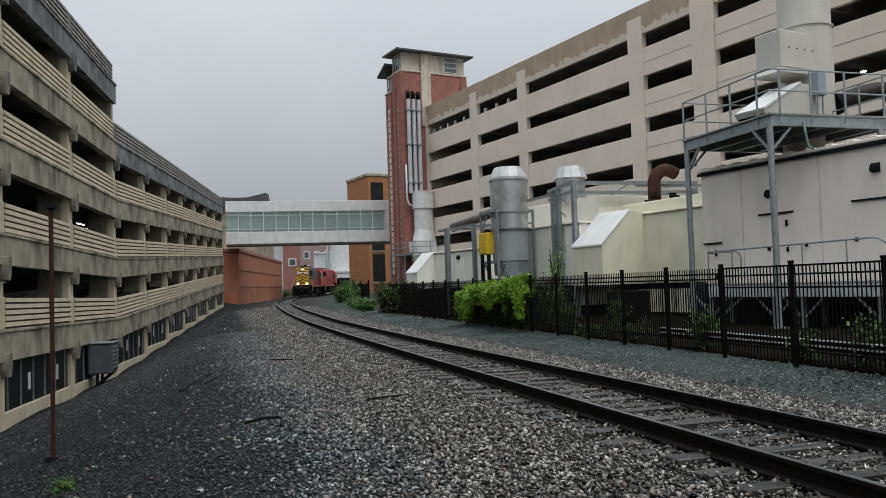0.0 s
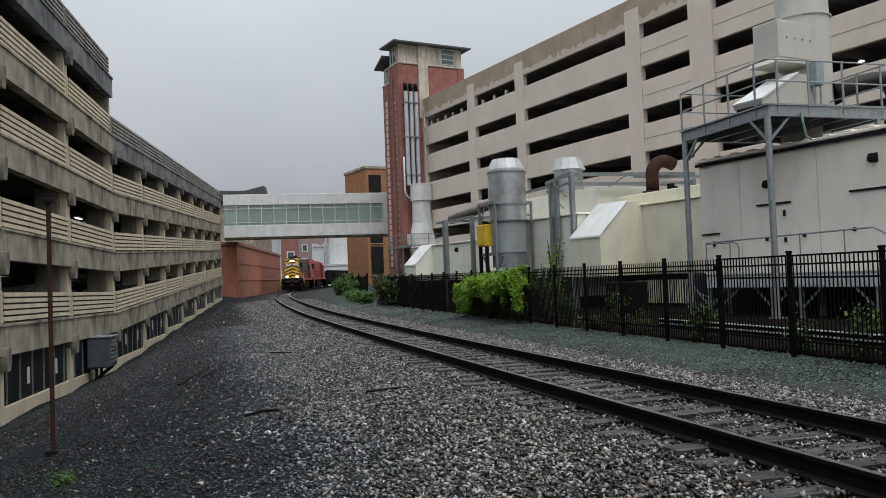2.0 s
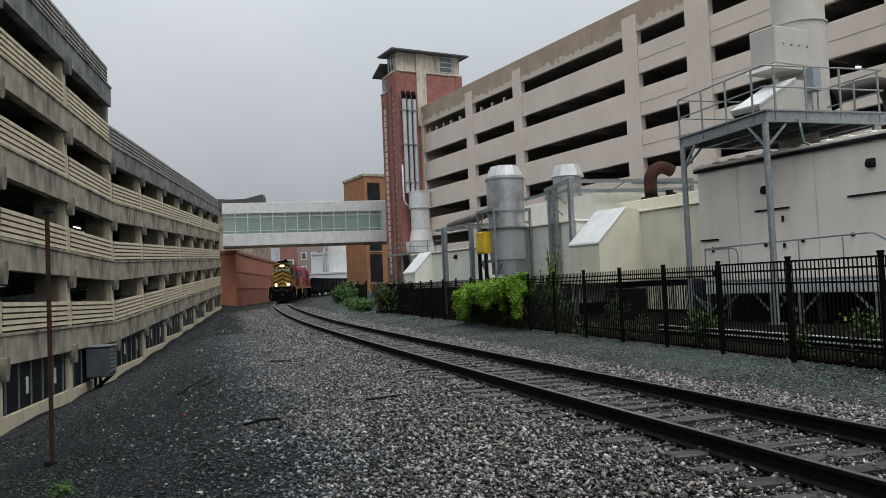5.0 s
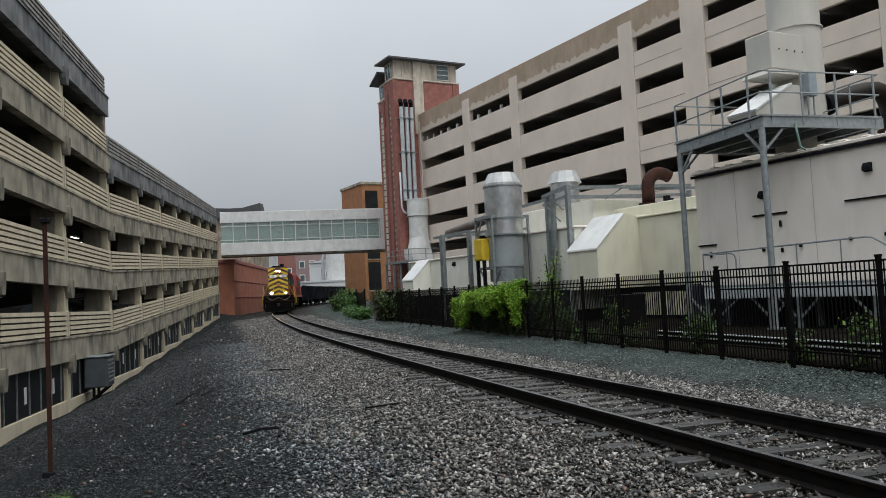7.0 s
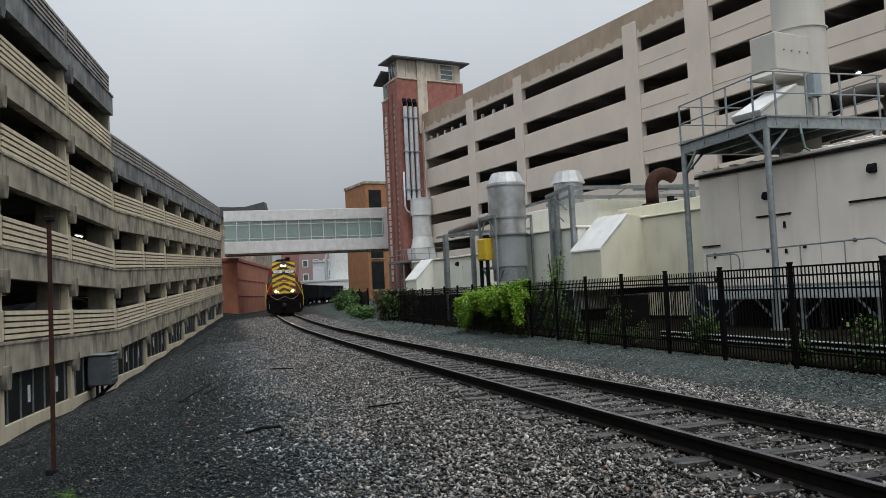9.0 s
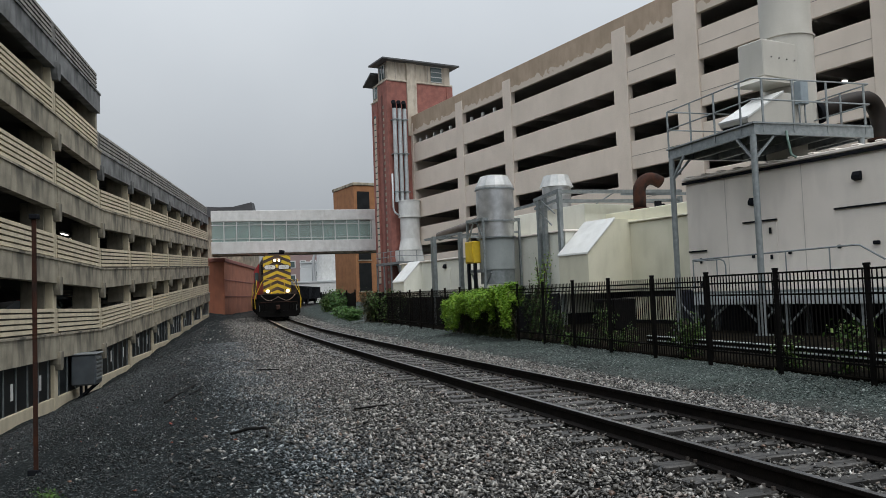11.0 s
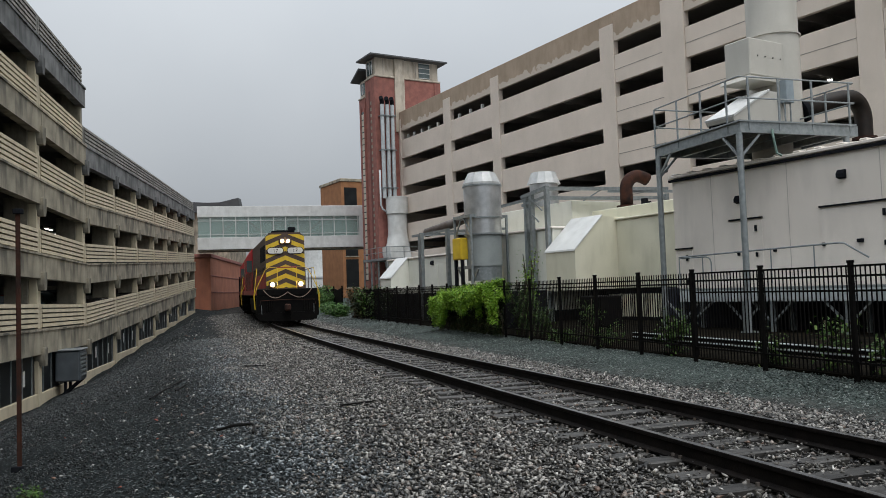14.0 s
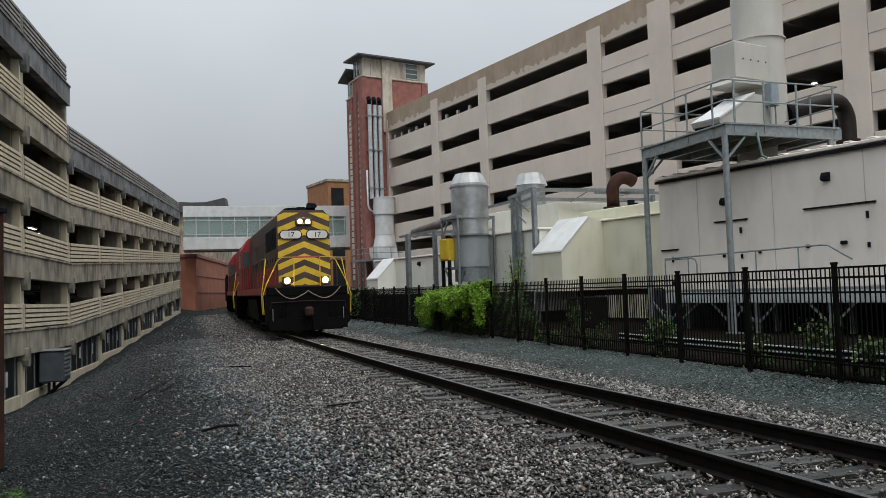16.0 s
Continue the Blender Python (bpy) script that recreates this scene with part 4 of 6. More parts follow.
def build_platform():
    g = thing("access_platform", YD @ pose(-0.33, 0.5, 0.1, 0, 0, -11.5), "galvanised steel access platform on posts with railings", "steel platform")
    S0, S1, D = 0.0, 4.6, 4.5
    # edge channels
    part("edge_beam", boxed(S0, S1, -0.1, 0.0, 6.12, 6.45), GALV, g)
    part("edge_beam", boxed(S0, S0 + 0.1, -D, -0.1, 6.12, 6.45), GALV, g)
    part("edge_beam", boxed(S1 - 0.1, S1, -D, -0.1, 6.12, 6.45), GALV, g)
    part("edge_beam", boxed(S0, S1, -D - 0.1, -D, 6.12, 6.45), GALV, g)
    part("edge_cap", boxed(S0 - 0.06, S1, -0.06, 0.08, 6.45, 6.5), GALV, g)
    part("edge_cap", boxed(S0 - 0.06, S0 + 0.1, -D, -0.06, 6.45, 6.5), GALV, g)
    for k in range(1, 5):
        part("joist", boxed(S0 + 0.1, S1 - 0.1, -k * 1.05 - 0.05, -k * 1.05 + 0.05, 6.14, 6.4), GALV, g)
    part("grating", boxed(S0 + 0.1, S1 - 0.1, -D, -0.1, 6.41, 6.44), DARK, g)
    for s, y in ((0.1, -0.02), (4.45, -0.02), (0.1, -D + 0.3), (4.45, -D + 0.3)):
        z0 = -0.1 if y > -1 else 5.5
        bm = bmesh.new()
        rod(bm, (s, y, z0), (s, y, 6.12), 0.1, 14)
        part("post", bm, GALV, g)
        if y > -1:
            for ds, dy in ((0.75, 0), (0, -0.75)) if s < 1 else ((-0.75, 0), (0, -0.75)):
                bm = bmesh.new()
                beam(bm, (s, y, 5.35), (s + ds, y + dy, 6.1), 0.07, 0.07)
                part("knee_brace", bm, GALV, g)
            part("base_plate", boxed(s - 0.18, s + 0.18, y - 0.18, y + 0.18, -0.05, 0.04), GALV, g)
    z1, z2 = 7.86, 7.2
    for z in (z1, z2):
        bm = bmesh.new()
        tube(bm, [(S1, -D, z), (S1, -0.05, z), (S1 - 0.05, -0.02, z), (S0 + 0.03, 0.0, z), (S0 + 0.0, -0.05, z), (S0, -D, z), (S0 + 0.1, -D - 0.03, z), (S1, -D - 0.03, z)], 0.026, 8)
        part("top_rail" if z == z1 else "mid_rail", bm, GALV, g)
    for s in (0.6, 1.9, 3.2, 4.55):
        part("rail_post", boxed(s - 0.03, s + 0.03, -0.02, 0.02, 6.2, z1), GALV, g)
    for d in (0.35, 1.5, 2.8, 4.3):
        part("rail_post", boxed(S0 - 0.02, S0 + 0.02, -d - 0.03, -d + 0.03, 6.2, z1), GALV, g)
    for s in (1.2, 2.8):
        part("rail_post", boxed(s - 0.02, s + 0.02, -D - 0.06, -D, 6.2, z1), GALV, g)
    part("toe_plate", boxed(S1 - 0.02, S1 + 0.02, -D, -0.1, 6.45, 6.6), GALV, g)
    part("conduit", tube(bmesh.new(), [(-0.4, -1.15, 5.35), (-0.3, -1.05, 5.45), (-0.25, -1.0, 5.9), (-0.1, -1.1, 6.2), (0.2, -1.4, 6.25)], 0.04), mat("green_grey_conduit", (0.12, 0.2, 0.17), None, 3, 0.5), g)
    return g


build_platform()


def build_scrubber():
    g = thing("exhaust_stack", YD, "tall cream exhaust stack with box housing and rain hood", "exhaust stack")
    cs, cy = 2.0, -4.35
    bm = bmesh.new()
    rod(bm, (cs, cy, 5.6), (cs, cy, 10.4), 0.9, 32)
    part("stack_base", bm, STACK_MET, g)
    bm = bmesh.new()
    rod(bm, (cs, cy, 10.45), (cs, cy, 14.5), 0.88, 32)
    part("tall_flue", bm, STACK_MET, g)
    bm = bmesh.new()
    rod(bm, (cs, cy, 10.4), (cs, cy, 10.45), 0.96, 32)
    part("flange", bm, STACK_MET, g)
    part("housing", boxed(1.25, 2.3, -4.1, -2.1, 8.72, 10.0, bevel=0.03), STACK_MET, g)
    bm = bmesh.new()
    prism(bm, [(-1.85, 8.5), (-4.0, 8.55), (-4.0, 8.65), (-1.95, 8.65)], "x", 1.15, 2.35)
    part("housing_floor", bm, STACK_MET, g)
    # sloped rain hood, its open underside drawn by a dark block
    bm = bmesh.new()
    prism(bm, [(-0.8, 6.95), (-0.75, 7.08), (-2.6, 8.1), (-3.5, 8.1), (-3.5, 6.6), (-2.6, 6.6)], "x", 0.95, 2.1)
    part("rain_hood", bm, STACK_MET, g)
    bm = bmesh.new()
    prism(bm, [(-0.75, 7.08), (-0.73, 7.14), (-2.6, 8.16), (-2.6, 8.1)], "x", 0.91, 2.14)
    part("hood_sheet", bm, WHITE_MET, g, "white sloped hood sheet")
    # dark block in place of the shade inside the mouth
    part("hood_mouth_shade", boxed(1.0, 2.05, -2.5, -0.85, 6.62, 6.94), DARK, g)
    for k in range(4):
        bm = bmesh.new()
        rod(bm, (1.24, -2.5 - k * 0.4, 9.4), (1.22, -2.5 - k * 0.4, 9.4), 0.025, 8)
        part("bolt", bm, DARK, g)
    part("control_box", boxed(0.62, 0.9, -3.5, -3.1, 7.7, 8.5, bevel=0.02), mat("blue_grey_paint", (0.3, 0.36, 0.4), None, 3, 0.5), g)
    for y in (-3.45, -3.15):
        bm = bmesh.new()
        rod(bm, (0.76, y, 6.45), (0.76, y, 7.7), 0.03)
        part("conduit", bm, GALV, g)
    return g


build_scrubber()


def build_black_elbow():
    g = thing("exhaust_pipe", YD, "black bent exhaust pipe with flanged ends", "pipe")
    pts = [(1.3, -4.95, 7.7), (1.1, -5.35, 7.85), (0.85, -5.85, 8.02), (0.68, -6.25, 8.1)]
    pts += [(0.55, -6.55 - 0.72 * math.sin(a), 7.38 + 0.74 * math.cos(a)) for a in np.linspace(0.1, math.pi / 2, 10)]
    pts += [(0.55, -7.27, 6.8), (0.55, -7.27, 5.9)]
    bm = bmesh.new()
    tube(bm, pts, 0.3, 20)
    part("bend", bm, mat("black_painted_pipe", (0.012, 0.01, 0.009), (0.024, 0.017, 0.013), 3, 0.5, bump=0.1, spec=0.25), g)
    bm = bmesh.new()
    rod(bm, (1.34, -4.86, 7.66), (1.28, -4.98, 7.71), 0.42, 20)
    part("flange", bm, DARK, g)
    bm = bmesh.new()
    rod(bm, (0.55, -7.27, 6.66), (0.55, -7.27, 6.74), 0.42, 20)
    rod(bm, (0.55, -7.27, 5.4), (0.55, -7.27, 6.66), 0.32, 20)
    part("foot_flange", bm, RUST, g)
    return g


build_black_elbow()


def build_cream_enclosure():
    g = thing("generator_enclosure", YD, "cream metal generator enclosure with a sloped intake hood", "equipment enclosure")
    part("body", boxed(5.0, 12.6, -8.5, -3.9, 1.5, 4.55, bevel=0.03), CREAM_MET, g)
    part("roof_edge", boxed(4.9, 12.6, -8.6, -3.8, 4.55, 4.63, bevel=0.02), CREAM_MET, g)
    bm = bmesh.new()
    wedge_hood(bm, 10.2, 12.25, -1.45, 3.22, -3.04, 4.72, 1.5)
    for v in bm.verts:
        if v.co.y < -4:
            v.co.y = -4.8
    part("intake_plenum", bm, CREAM_MET, g)
    bm = bmesh.new()
    prism(bm, [(-1.4, 3.2), (-1.42, 3.28), (-3.06, 4.8), (-3.04, 4.72)], "x", 10.16, 12.3)
    part("hood_sheet", bm, WHITE_MET, g, "white sloped hood sheet")
    part("roof_deck", boxed(5.4, 12.4, -8.3, -4.4, 4.63, 5.18, bevel=0.03), CREAM_MET, g)
    for k in range(9):
        part("rivet", boxed(10.17, 10.2, -4.72, -4.66, 1.6 + k * 0.36, 1.66 + k * 0.36), RUST, g)
    part("end_wall", boxed(4.6, 5.0, -8.5, -2.6, 1.5, 4.55, bevel=0.02), CREAM_MET, g)
    bm = bmesh.new()
    rod(bm, (9.3, -4.8, 5.1), (9.3, -4.8, 5.45), 0.16, 14)
    rod(bm, (9.0, -4.8, 5.1), (9.0, -4.8, 5.3), 0.08, 10)
    part("roof_vent", bm, DARK, g)
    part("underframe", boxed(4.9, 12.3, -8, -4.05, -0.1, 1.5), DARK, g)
    for k in range(28):
        part("skirt_slat", boxed(6.6 + k * 0.16, 6.66 + k * 0.16, -4.05, -3.98, 0.25, 1.25), CREAM_MET, g)
    return g


build_cream_enclosure()


def build_rusty_elbow():
    g = thing("exhaust_pipe", YD, "rusty bent exhaust pipe on an enclosure roof", "pipe")
    c = Vector((10.6, -4.95, 5.18))
    pts = [c + Vector((0, 0, z)) for z in (0.05, 0.5, 0.85)]
    pts += [c + Vector((-0.15 * (1 - math.cos(a)), -0.62 + 0.62 * math.cos(a), 0.85 + 0.62 * math.sin(a))) for a in np.linspace(0.2, math.pi / 2, 8)]
    pts += [c + Vector((-0.2, -0.85, 1.42)), c + Vector((-0.25, -1.1, 1.3))]
    bm = bmesh.new()
    tube(bm, pts, 0.29, 18)
    part("bend", bm, RUST, g)
    bm = bmesh.new()
    rod(bm, c + Vector((0, 0, 0)), c + Vector((0, 0, 0.1)), 0.46, 20)
    part("flange", bm, RUST, g)
    return g


build_rusty_elbow()


def build_rear_enclosure(s0, s1, y, z, hood, label):
    g = thing("generator_enclosure", YD, label, "equipment enclosure")
    part("body", boxed(s0, s1, y - 5, y, 0.6, z, bevel=0.03), PALE_CREAM, g)
    part("roof_edge", boxed(s0 - 0.1, s1 + 0.1, y - 5.1, y + 0.1, z, z + 0.1, bevel=0.02), GREIGE_MET, g)
    part("underframe", boxed(s0 + 0.2, s1 - 0.2, y - 4.8, y - 0.2, -0.1, 0.6), DARK, g)
    if hood:
        bm = bmesh.new()
        wedge_hood(bm, hood - 0.8, hood + 0.8, y + 1.3, z - 1.2, y + 0.1, z + 0.05, 0.6)
        part("intake_plenum", bm, PALE_CREAM, g)
        bm = bmesh.new()
        prism(bm, [(y + 1.35, z - 1.22), (y + 1.33, z - 1.14), (y + 0.08, z + 0.13), (y + 0.1, z + 0.05)], "x", hood - 0.85, hood + 0.85)
        part("hood_sheet", bm, WHITE_MET, g, "white sloped hood sheet")
    return g


c_unit = build_rear_enclosure(12.35, 19.6, -1.95, 4.35, 0, "cream metal equipment enclosure with a stepped roof")
part("upper_body", boxed(12.9, 19.3, -7.4, -3.6, 4.45, 5.75, bevel=0.02), PALE_CREAM, c_unit)
d_unit = build_rear_enclosure(22.6, 31.8, -3.0, 3.75, 29.6, "cream metal generator enclosure with a sloped intake hood")
part("service_door", boxed(25.0, 26.2, -3.0, -2.95, 1.0, 3.2), PALE_CREAM, d_unit)
wall_lamp(d_unit, 25.6, -3.0, 3.5)
low = build_rear_enclosure(20.4, 22.4, -4.5, 3.9, 0, "cream metal equipment cabinet")


def build_pipe_rack():
    g = thing("pipe_rack", YD, "galvanised steel pipe rack on columns", "steel frame")
    for s, y, z in ((14.05, -1.75, 5.95), (13.62, -1.75, 6.1), (12.5, -1.8, 6.2), (18.6, 0.0, 4.8), (21.6, 0.0, 4.75), (20.9, 0.3, 4.8), (12.5, -9.4, 6.2), (7.4, -5.2, 5.6)):
        w = 0.1
        z0 = -0.1 if y > -3 else 4.6
        c = part("column", boxed(s - w, s + w, y - w * 0.7, y + w * 0.7, z0, z), GALV, g)
        part("column_flange", boxed(s - w - 0.03, s - w, y - w, y + w, z0, z), GALV, c)
    for a, b, w, h in (((14.3, -1.75, 6.0), (12.4, -1.8, 6.25), 0.16, 0.22), ((14.3, -1.75, 5.6), (12.4, -1.8, 5.85), 0.12, 0.16), ((12.5, -1.7, 6.2), (12.5, -9.5, 6.45), 0.16, 0.2), ((12.5, -1.7, 5.75), (12.5, -9.5, 6.0), 0.14, 0.16),
                       ((14.0, -3.2, 6.0), (14.0, -9.5, 6.1), 0.14, 0.16), ((18.5, -1.2, 5.55), (14.0, -1.75, 5.85), 0.12, 0.16), ((22.6, -0.1, 4.75), (18.6, -0.1, 4.8), 0.12, 0.14),
                       ((21.6, 0, 4.75), (21.6, -4, 4.9), 0.12, 0.14), ((18.6, 0, 4.7), (18.6, -4, 4.9), 0.12, 0.14), ((12.5, -5.6, 6.2), (7.4, -5.2, 5.55), 0.12, 0.14)):
        bm = bmesh.new()
        beam(bm, a, b, w, h)
        part("beam", bm, GALV, g)
    for a, b in (((14.0, -1.7, 5.5), (13.0, -1.7, 4.7)), ((13.6, -1.6, 5.9), (12.6, -1.6, 5.2)), ((12.5, -4.0, 5.7), (12.5, -5.2, 6.3))):
        bm = bmesh.new()
        beam(bm, a, b, 0.05, 0.05)
        part("brace", bm, GALV, g)
    bm = bmesh.new()
    tube(bm, [(17.6, -2.2, 5.9), (18.6, -2.0, 5.75), (20.0, -1.5, 5.35), (22.6, -1.0, 4.95)], 0.25, 16)
    part("insulated_pipe", bm, mat("brown_grey_insulation", (0.22, 0.19, 0.17), (0.1, 0.07, 0.055), 1.5, 0.6, streak=0.3), g, "brown-grey insulated pipe")
    return g


build_pipe_rack()


CAP_MET = mat("weathered_white_cap", (0.55, 0.56, 0.56), (0.42, 0.43, 0.43), 2.5, 0.45, metal=0.25, streak=0.35, dirt=(0.25, 0.25, 0.24), bump=0.04)


def build_tank():
    g = thing("silencer_tank", YD, "vertical stainless silencer tank with a white conical cap on a frame", "tank")
    s, y = 16.3, -0.75
    for z0, z1, r, m in ((2.8, 4.35, 0.88, BLUE_GREY), (4.35, 5.15, 0.9, STEEL_SHINY), (5.15, 6.75, 0.93, STEEL_SHINY)):
        bm = bmesh.new()
        rod(bm, (s, y, z0), (s, y, z1), r, 32)
        part("drum", bm, m, g)
    for z in (4.33, 5.13, 6.72):
        bm = bmesh.new()
        rod(bm, (s, y, z), (s, y, z + 0.07), 0.98, 32)
        part("band", bm, GALV, g)
    bm = bmesh.new()
    rod(bm, (s, y, 6.78), (s, y, 6.9), 0.95, 12)
    rod(bm, (s, y, 6.9), (s, y, 7.42), 0.95, 12, 0.68)
    part("cap", bm, CAP_MET, g, "white conical cap")
    bm = bmesh.new()
    rod(bm, (s, y, 2.1), (s, y, 2.8), 0.84, 24)
    part("drum_skirt", bm, GALV, g)
    for ds in (-0.45, 1.05):
        for dy in (-1.08, 1.02):
            part("leg", boxed(s + ds - 0.05, s + ds + 0.05, y + dy - 0.05, y + dy + 0.05, -0.1, 5.32), GALV, g)
        bm = bmesh.new()
        beam(bm, (s + ds, y - 1.08, 5.24), (s + ds, y + 1.02, 5.24), 0.14, 0.16)
        part("frame_beam", bm, GALV, g)
        bm = bmesh.new()
        beam(bm, (s + ds, y + 1.02, 4.2), (s + 0.3 + (ds - 0.3) * 0.2, y + 1.02, 5.16), 0.06, 0.06)
        part("brace", bm, GALV, g)
    for z in (5.24, 2.75):
        bm = bmesh.new()
        beam(bm, (s - 0.45, y + 1.02, z), (s + 1.05, y + 1.02, z), 0.14, 0.16)
        part("frame_beam", bm, GALV, g)
    for ds in (-0.9, 0.9):
        bm = bmesh.new()
        beam(bm, (s + ds, y + 0.95, 2.65), (s, y + 0.95, 1.5), 0.07, 0.07)
        part("brace", bm, GALV, g)
    return g


build_tank()
ybox = thing("electrical_cabinet", YD, "yellow electrical cabinet mounted on the steel frame", "cabinet")
part("body", boxed(16.45, 17.27, 0.05, 0.5, 3.15, 4.22, bevel=0.03), YELLOW, ybox)
part("door", boxed(16.52, 17.2, 0.5, 0.53, 3.22, 4.15), YELLOW, ybox)
part("stand", boxed(17.1, 17.24, 0.3, 0.44, -0.1, 3.15), DARK, ybox)
part("stand", boxed(16.5, 16.64, 0.3, 0.44, -0.1, 3.15), DARK, ybox)

vent = thing("roof_ventilator", YD, "galvanised roof ventilator with a white conical cap", "ventilator")
vs, vy = 15.4, -3.9
bm = bmesh.new()
rod(bm, (vs, vy, 5.7), (vs, vy, 6.85), 0.72, 24)
part("drum", bm, STEEL_SHINY, vent)
bm = bmesh.new()
rod(bm, (vs, vy, 6.85), (vs, vy, 7.45), 0.86, 12, 0.62)
part("cap", bm, CAP_MET, vent, "white conical cap")

# tower-side gantry
gan = thing("service_gantry", TW, "galvanised service gantry with railing at the tower's foot", "gantry")
part("deck", boxed(-4.9, 1.0, -5.0, 1.5, 4.95, 5.2), GALV, gan)
for x, y in ((-4.8, 1.4), (-2.7, 1.4), (-0.9, 1.4), (0.9, 1.4), (-4.8, -0.6), (-4.8, -2.4)):
    part("leg", boxed(x - 0.07, x + 0.07, y - 0.07, y + 0.07, -0.2, 4.95), GALV, gan)
    part("rail_post", boxed(x - 0.03, x + 0.03, y - 0.03, y + 0.03, 5.2, 6.35), GALV, gan)
for z in (5.8, 6.35):
    bm = bmesh.new()
    tube(bm, [(1.0, 1.4, z), (-4.8, 1.4, z), (-4.8, 1.3, z), (-4.8, -5, z)], 0.03, 6)
    part("rail", bm, GALV, gan)


# ---- black fence ----
FX, FY, FH = 6.94, 12.79, -15.7
FZ = 0.06


def build_fence():
    g = thing("picket_fence", heading(FX, FY, FZ, FH) @ Matrix.Translation((-0.22, 0, 0)), "black metal picket fence along the railway", "fence")
    pitch = 2.14
    pick = post = None
    lo, hi = -7, 19
    for k in range(lo, hi + 1):
        s = k * pitch
        if post is None:
            ob = part("post", box(boxed(-0.034, 0.034, -0.034, 0.034, -0.1, 1.87), -0.042, 0.042, -0.042, 0.042, 1.87, 1.91), BLACK_PAINT, g)
            post = ob.data
        else:
            ob = new("post", post)
            ob.parent = g
        ob.matrix_basis = Matrix.Translation((s, 0, 0))
    # the three bays by the walkway have their pickets cut off at a top rail
    for k in range(lo, hi):
        for z in ((0.24, 1.4, 1.64, 1.8) if k < 2 else (0.26, 1.58, 1.69)):
            part("rail", boxed(k * pitch + 0.04, (k + 1) * pitch - 0.04, -0.016, 0.016, z, z + 0.034), BLACK_PAINT, g)
    n = 0
    rest = bmesh.new()
    for k in range(lo, hi):
        for j in range(1, 22):
            s = k * pitch + j * pitch / 22
            if -2 * pitch <= s < 11.5 * pitch and n < 290:
                if pick is None:
                    ob = part("picket", boxed(-0.0085, 0.0085, -0.0085, 0.0085, 0.06, 1.825), BLACK_PAINT, g)
                    pick = ob.data
                else:
                    ob = new("picket", pick)
                    ob.parent = g
                ob.matrix_basis = Matrix.Translation((s, 0, 0))
                n += 1
            else:
                box(rest, s - 0.0085, s + 0.0085, -0.0085, 0.0085, 0.06, 1.825)
    r = part("picket_run", rest, BLACK_PAINT, g)
    r["kind"] = "stuff"
    return g


build_fence()

# ---- train ----
def half_width_top(w, z0, z1, c):
    """A hood's cross-section with clipped upper corners."""
    return [(-w, z0), (w, z0), (w, z1 - c), (w - c, z1), (-w + c, z1), (-w, z1 - c)]


def clip_band(poly, lo, hi):
    """Keeps the part of an outline between two heights."""
    for limit, keep in ((lo, 1), (hi, -1)):
        out = []
        for (y0, z0), (y1, z1) in zip(poly, poly[1:] + poly[:1]):
            a, b = (z0 - limit) * keep, (z1 - limit) * keep
            if a >= 0:
                out.append((y0, z0))
            if a * b < 0:
                f = a / (a - b)
                out.append((y0 + (y1 - y0) * f, limit))
        poly = out
        if len(poly) < 3:
            return []
    return poly


def build_wheelset(parent, x):
    bm = bmesh.new()
    for y in (-0.76, 0.76):
        rod(bm, (0, y - 0.07, 0), (0, y + 0.07, 0), 0.5, 24)
        rod(bm, (0, y * 0.94 - 0.02, 0), (0, y * 0.94 + 0.02, 0), 0.53, 24)
    rod(bm, (0, -0.76, 0), (0, 0.76, 0), 0.1, 10)
    for k in range(4):
        beam(bm, (0.28 * math.cos(k * 1.571), -0.86, 0.28 * math.sin(k * 1.571)), (0.28 * math.cos(k * 1.571), 0.86, 0.28 * math.sin(k * 1.571)), 0.06, 0.06)
    return part("wheelset", bm, DARK, parent, m=Matrix.Translation((x, 0, 0.5)))


WHEELS = []


def pill(y, z, w, h):
    """The outline of a board with round ends."""
    return [(y + (w - h) * (1 if math.cos(a) > 0 else -1) + h * math.cos(a), z + h * math.sin(a)) for a in (math.pi * (k + 0.5) / 10 for k in range(20))]


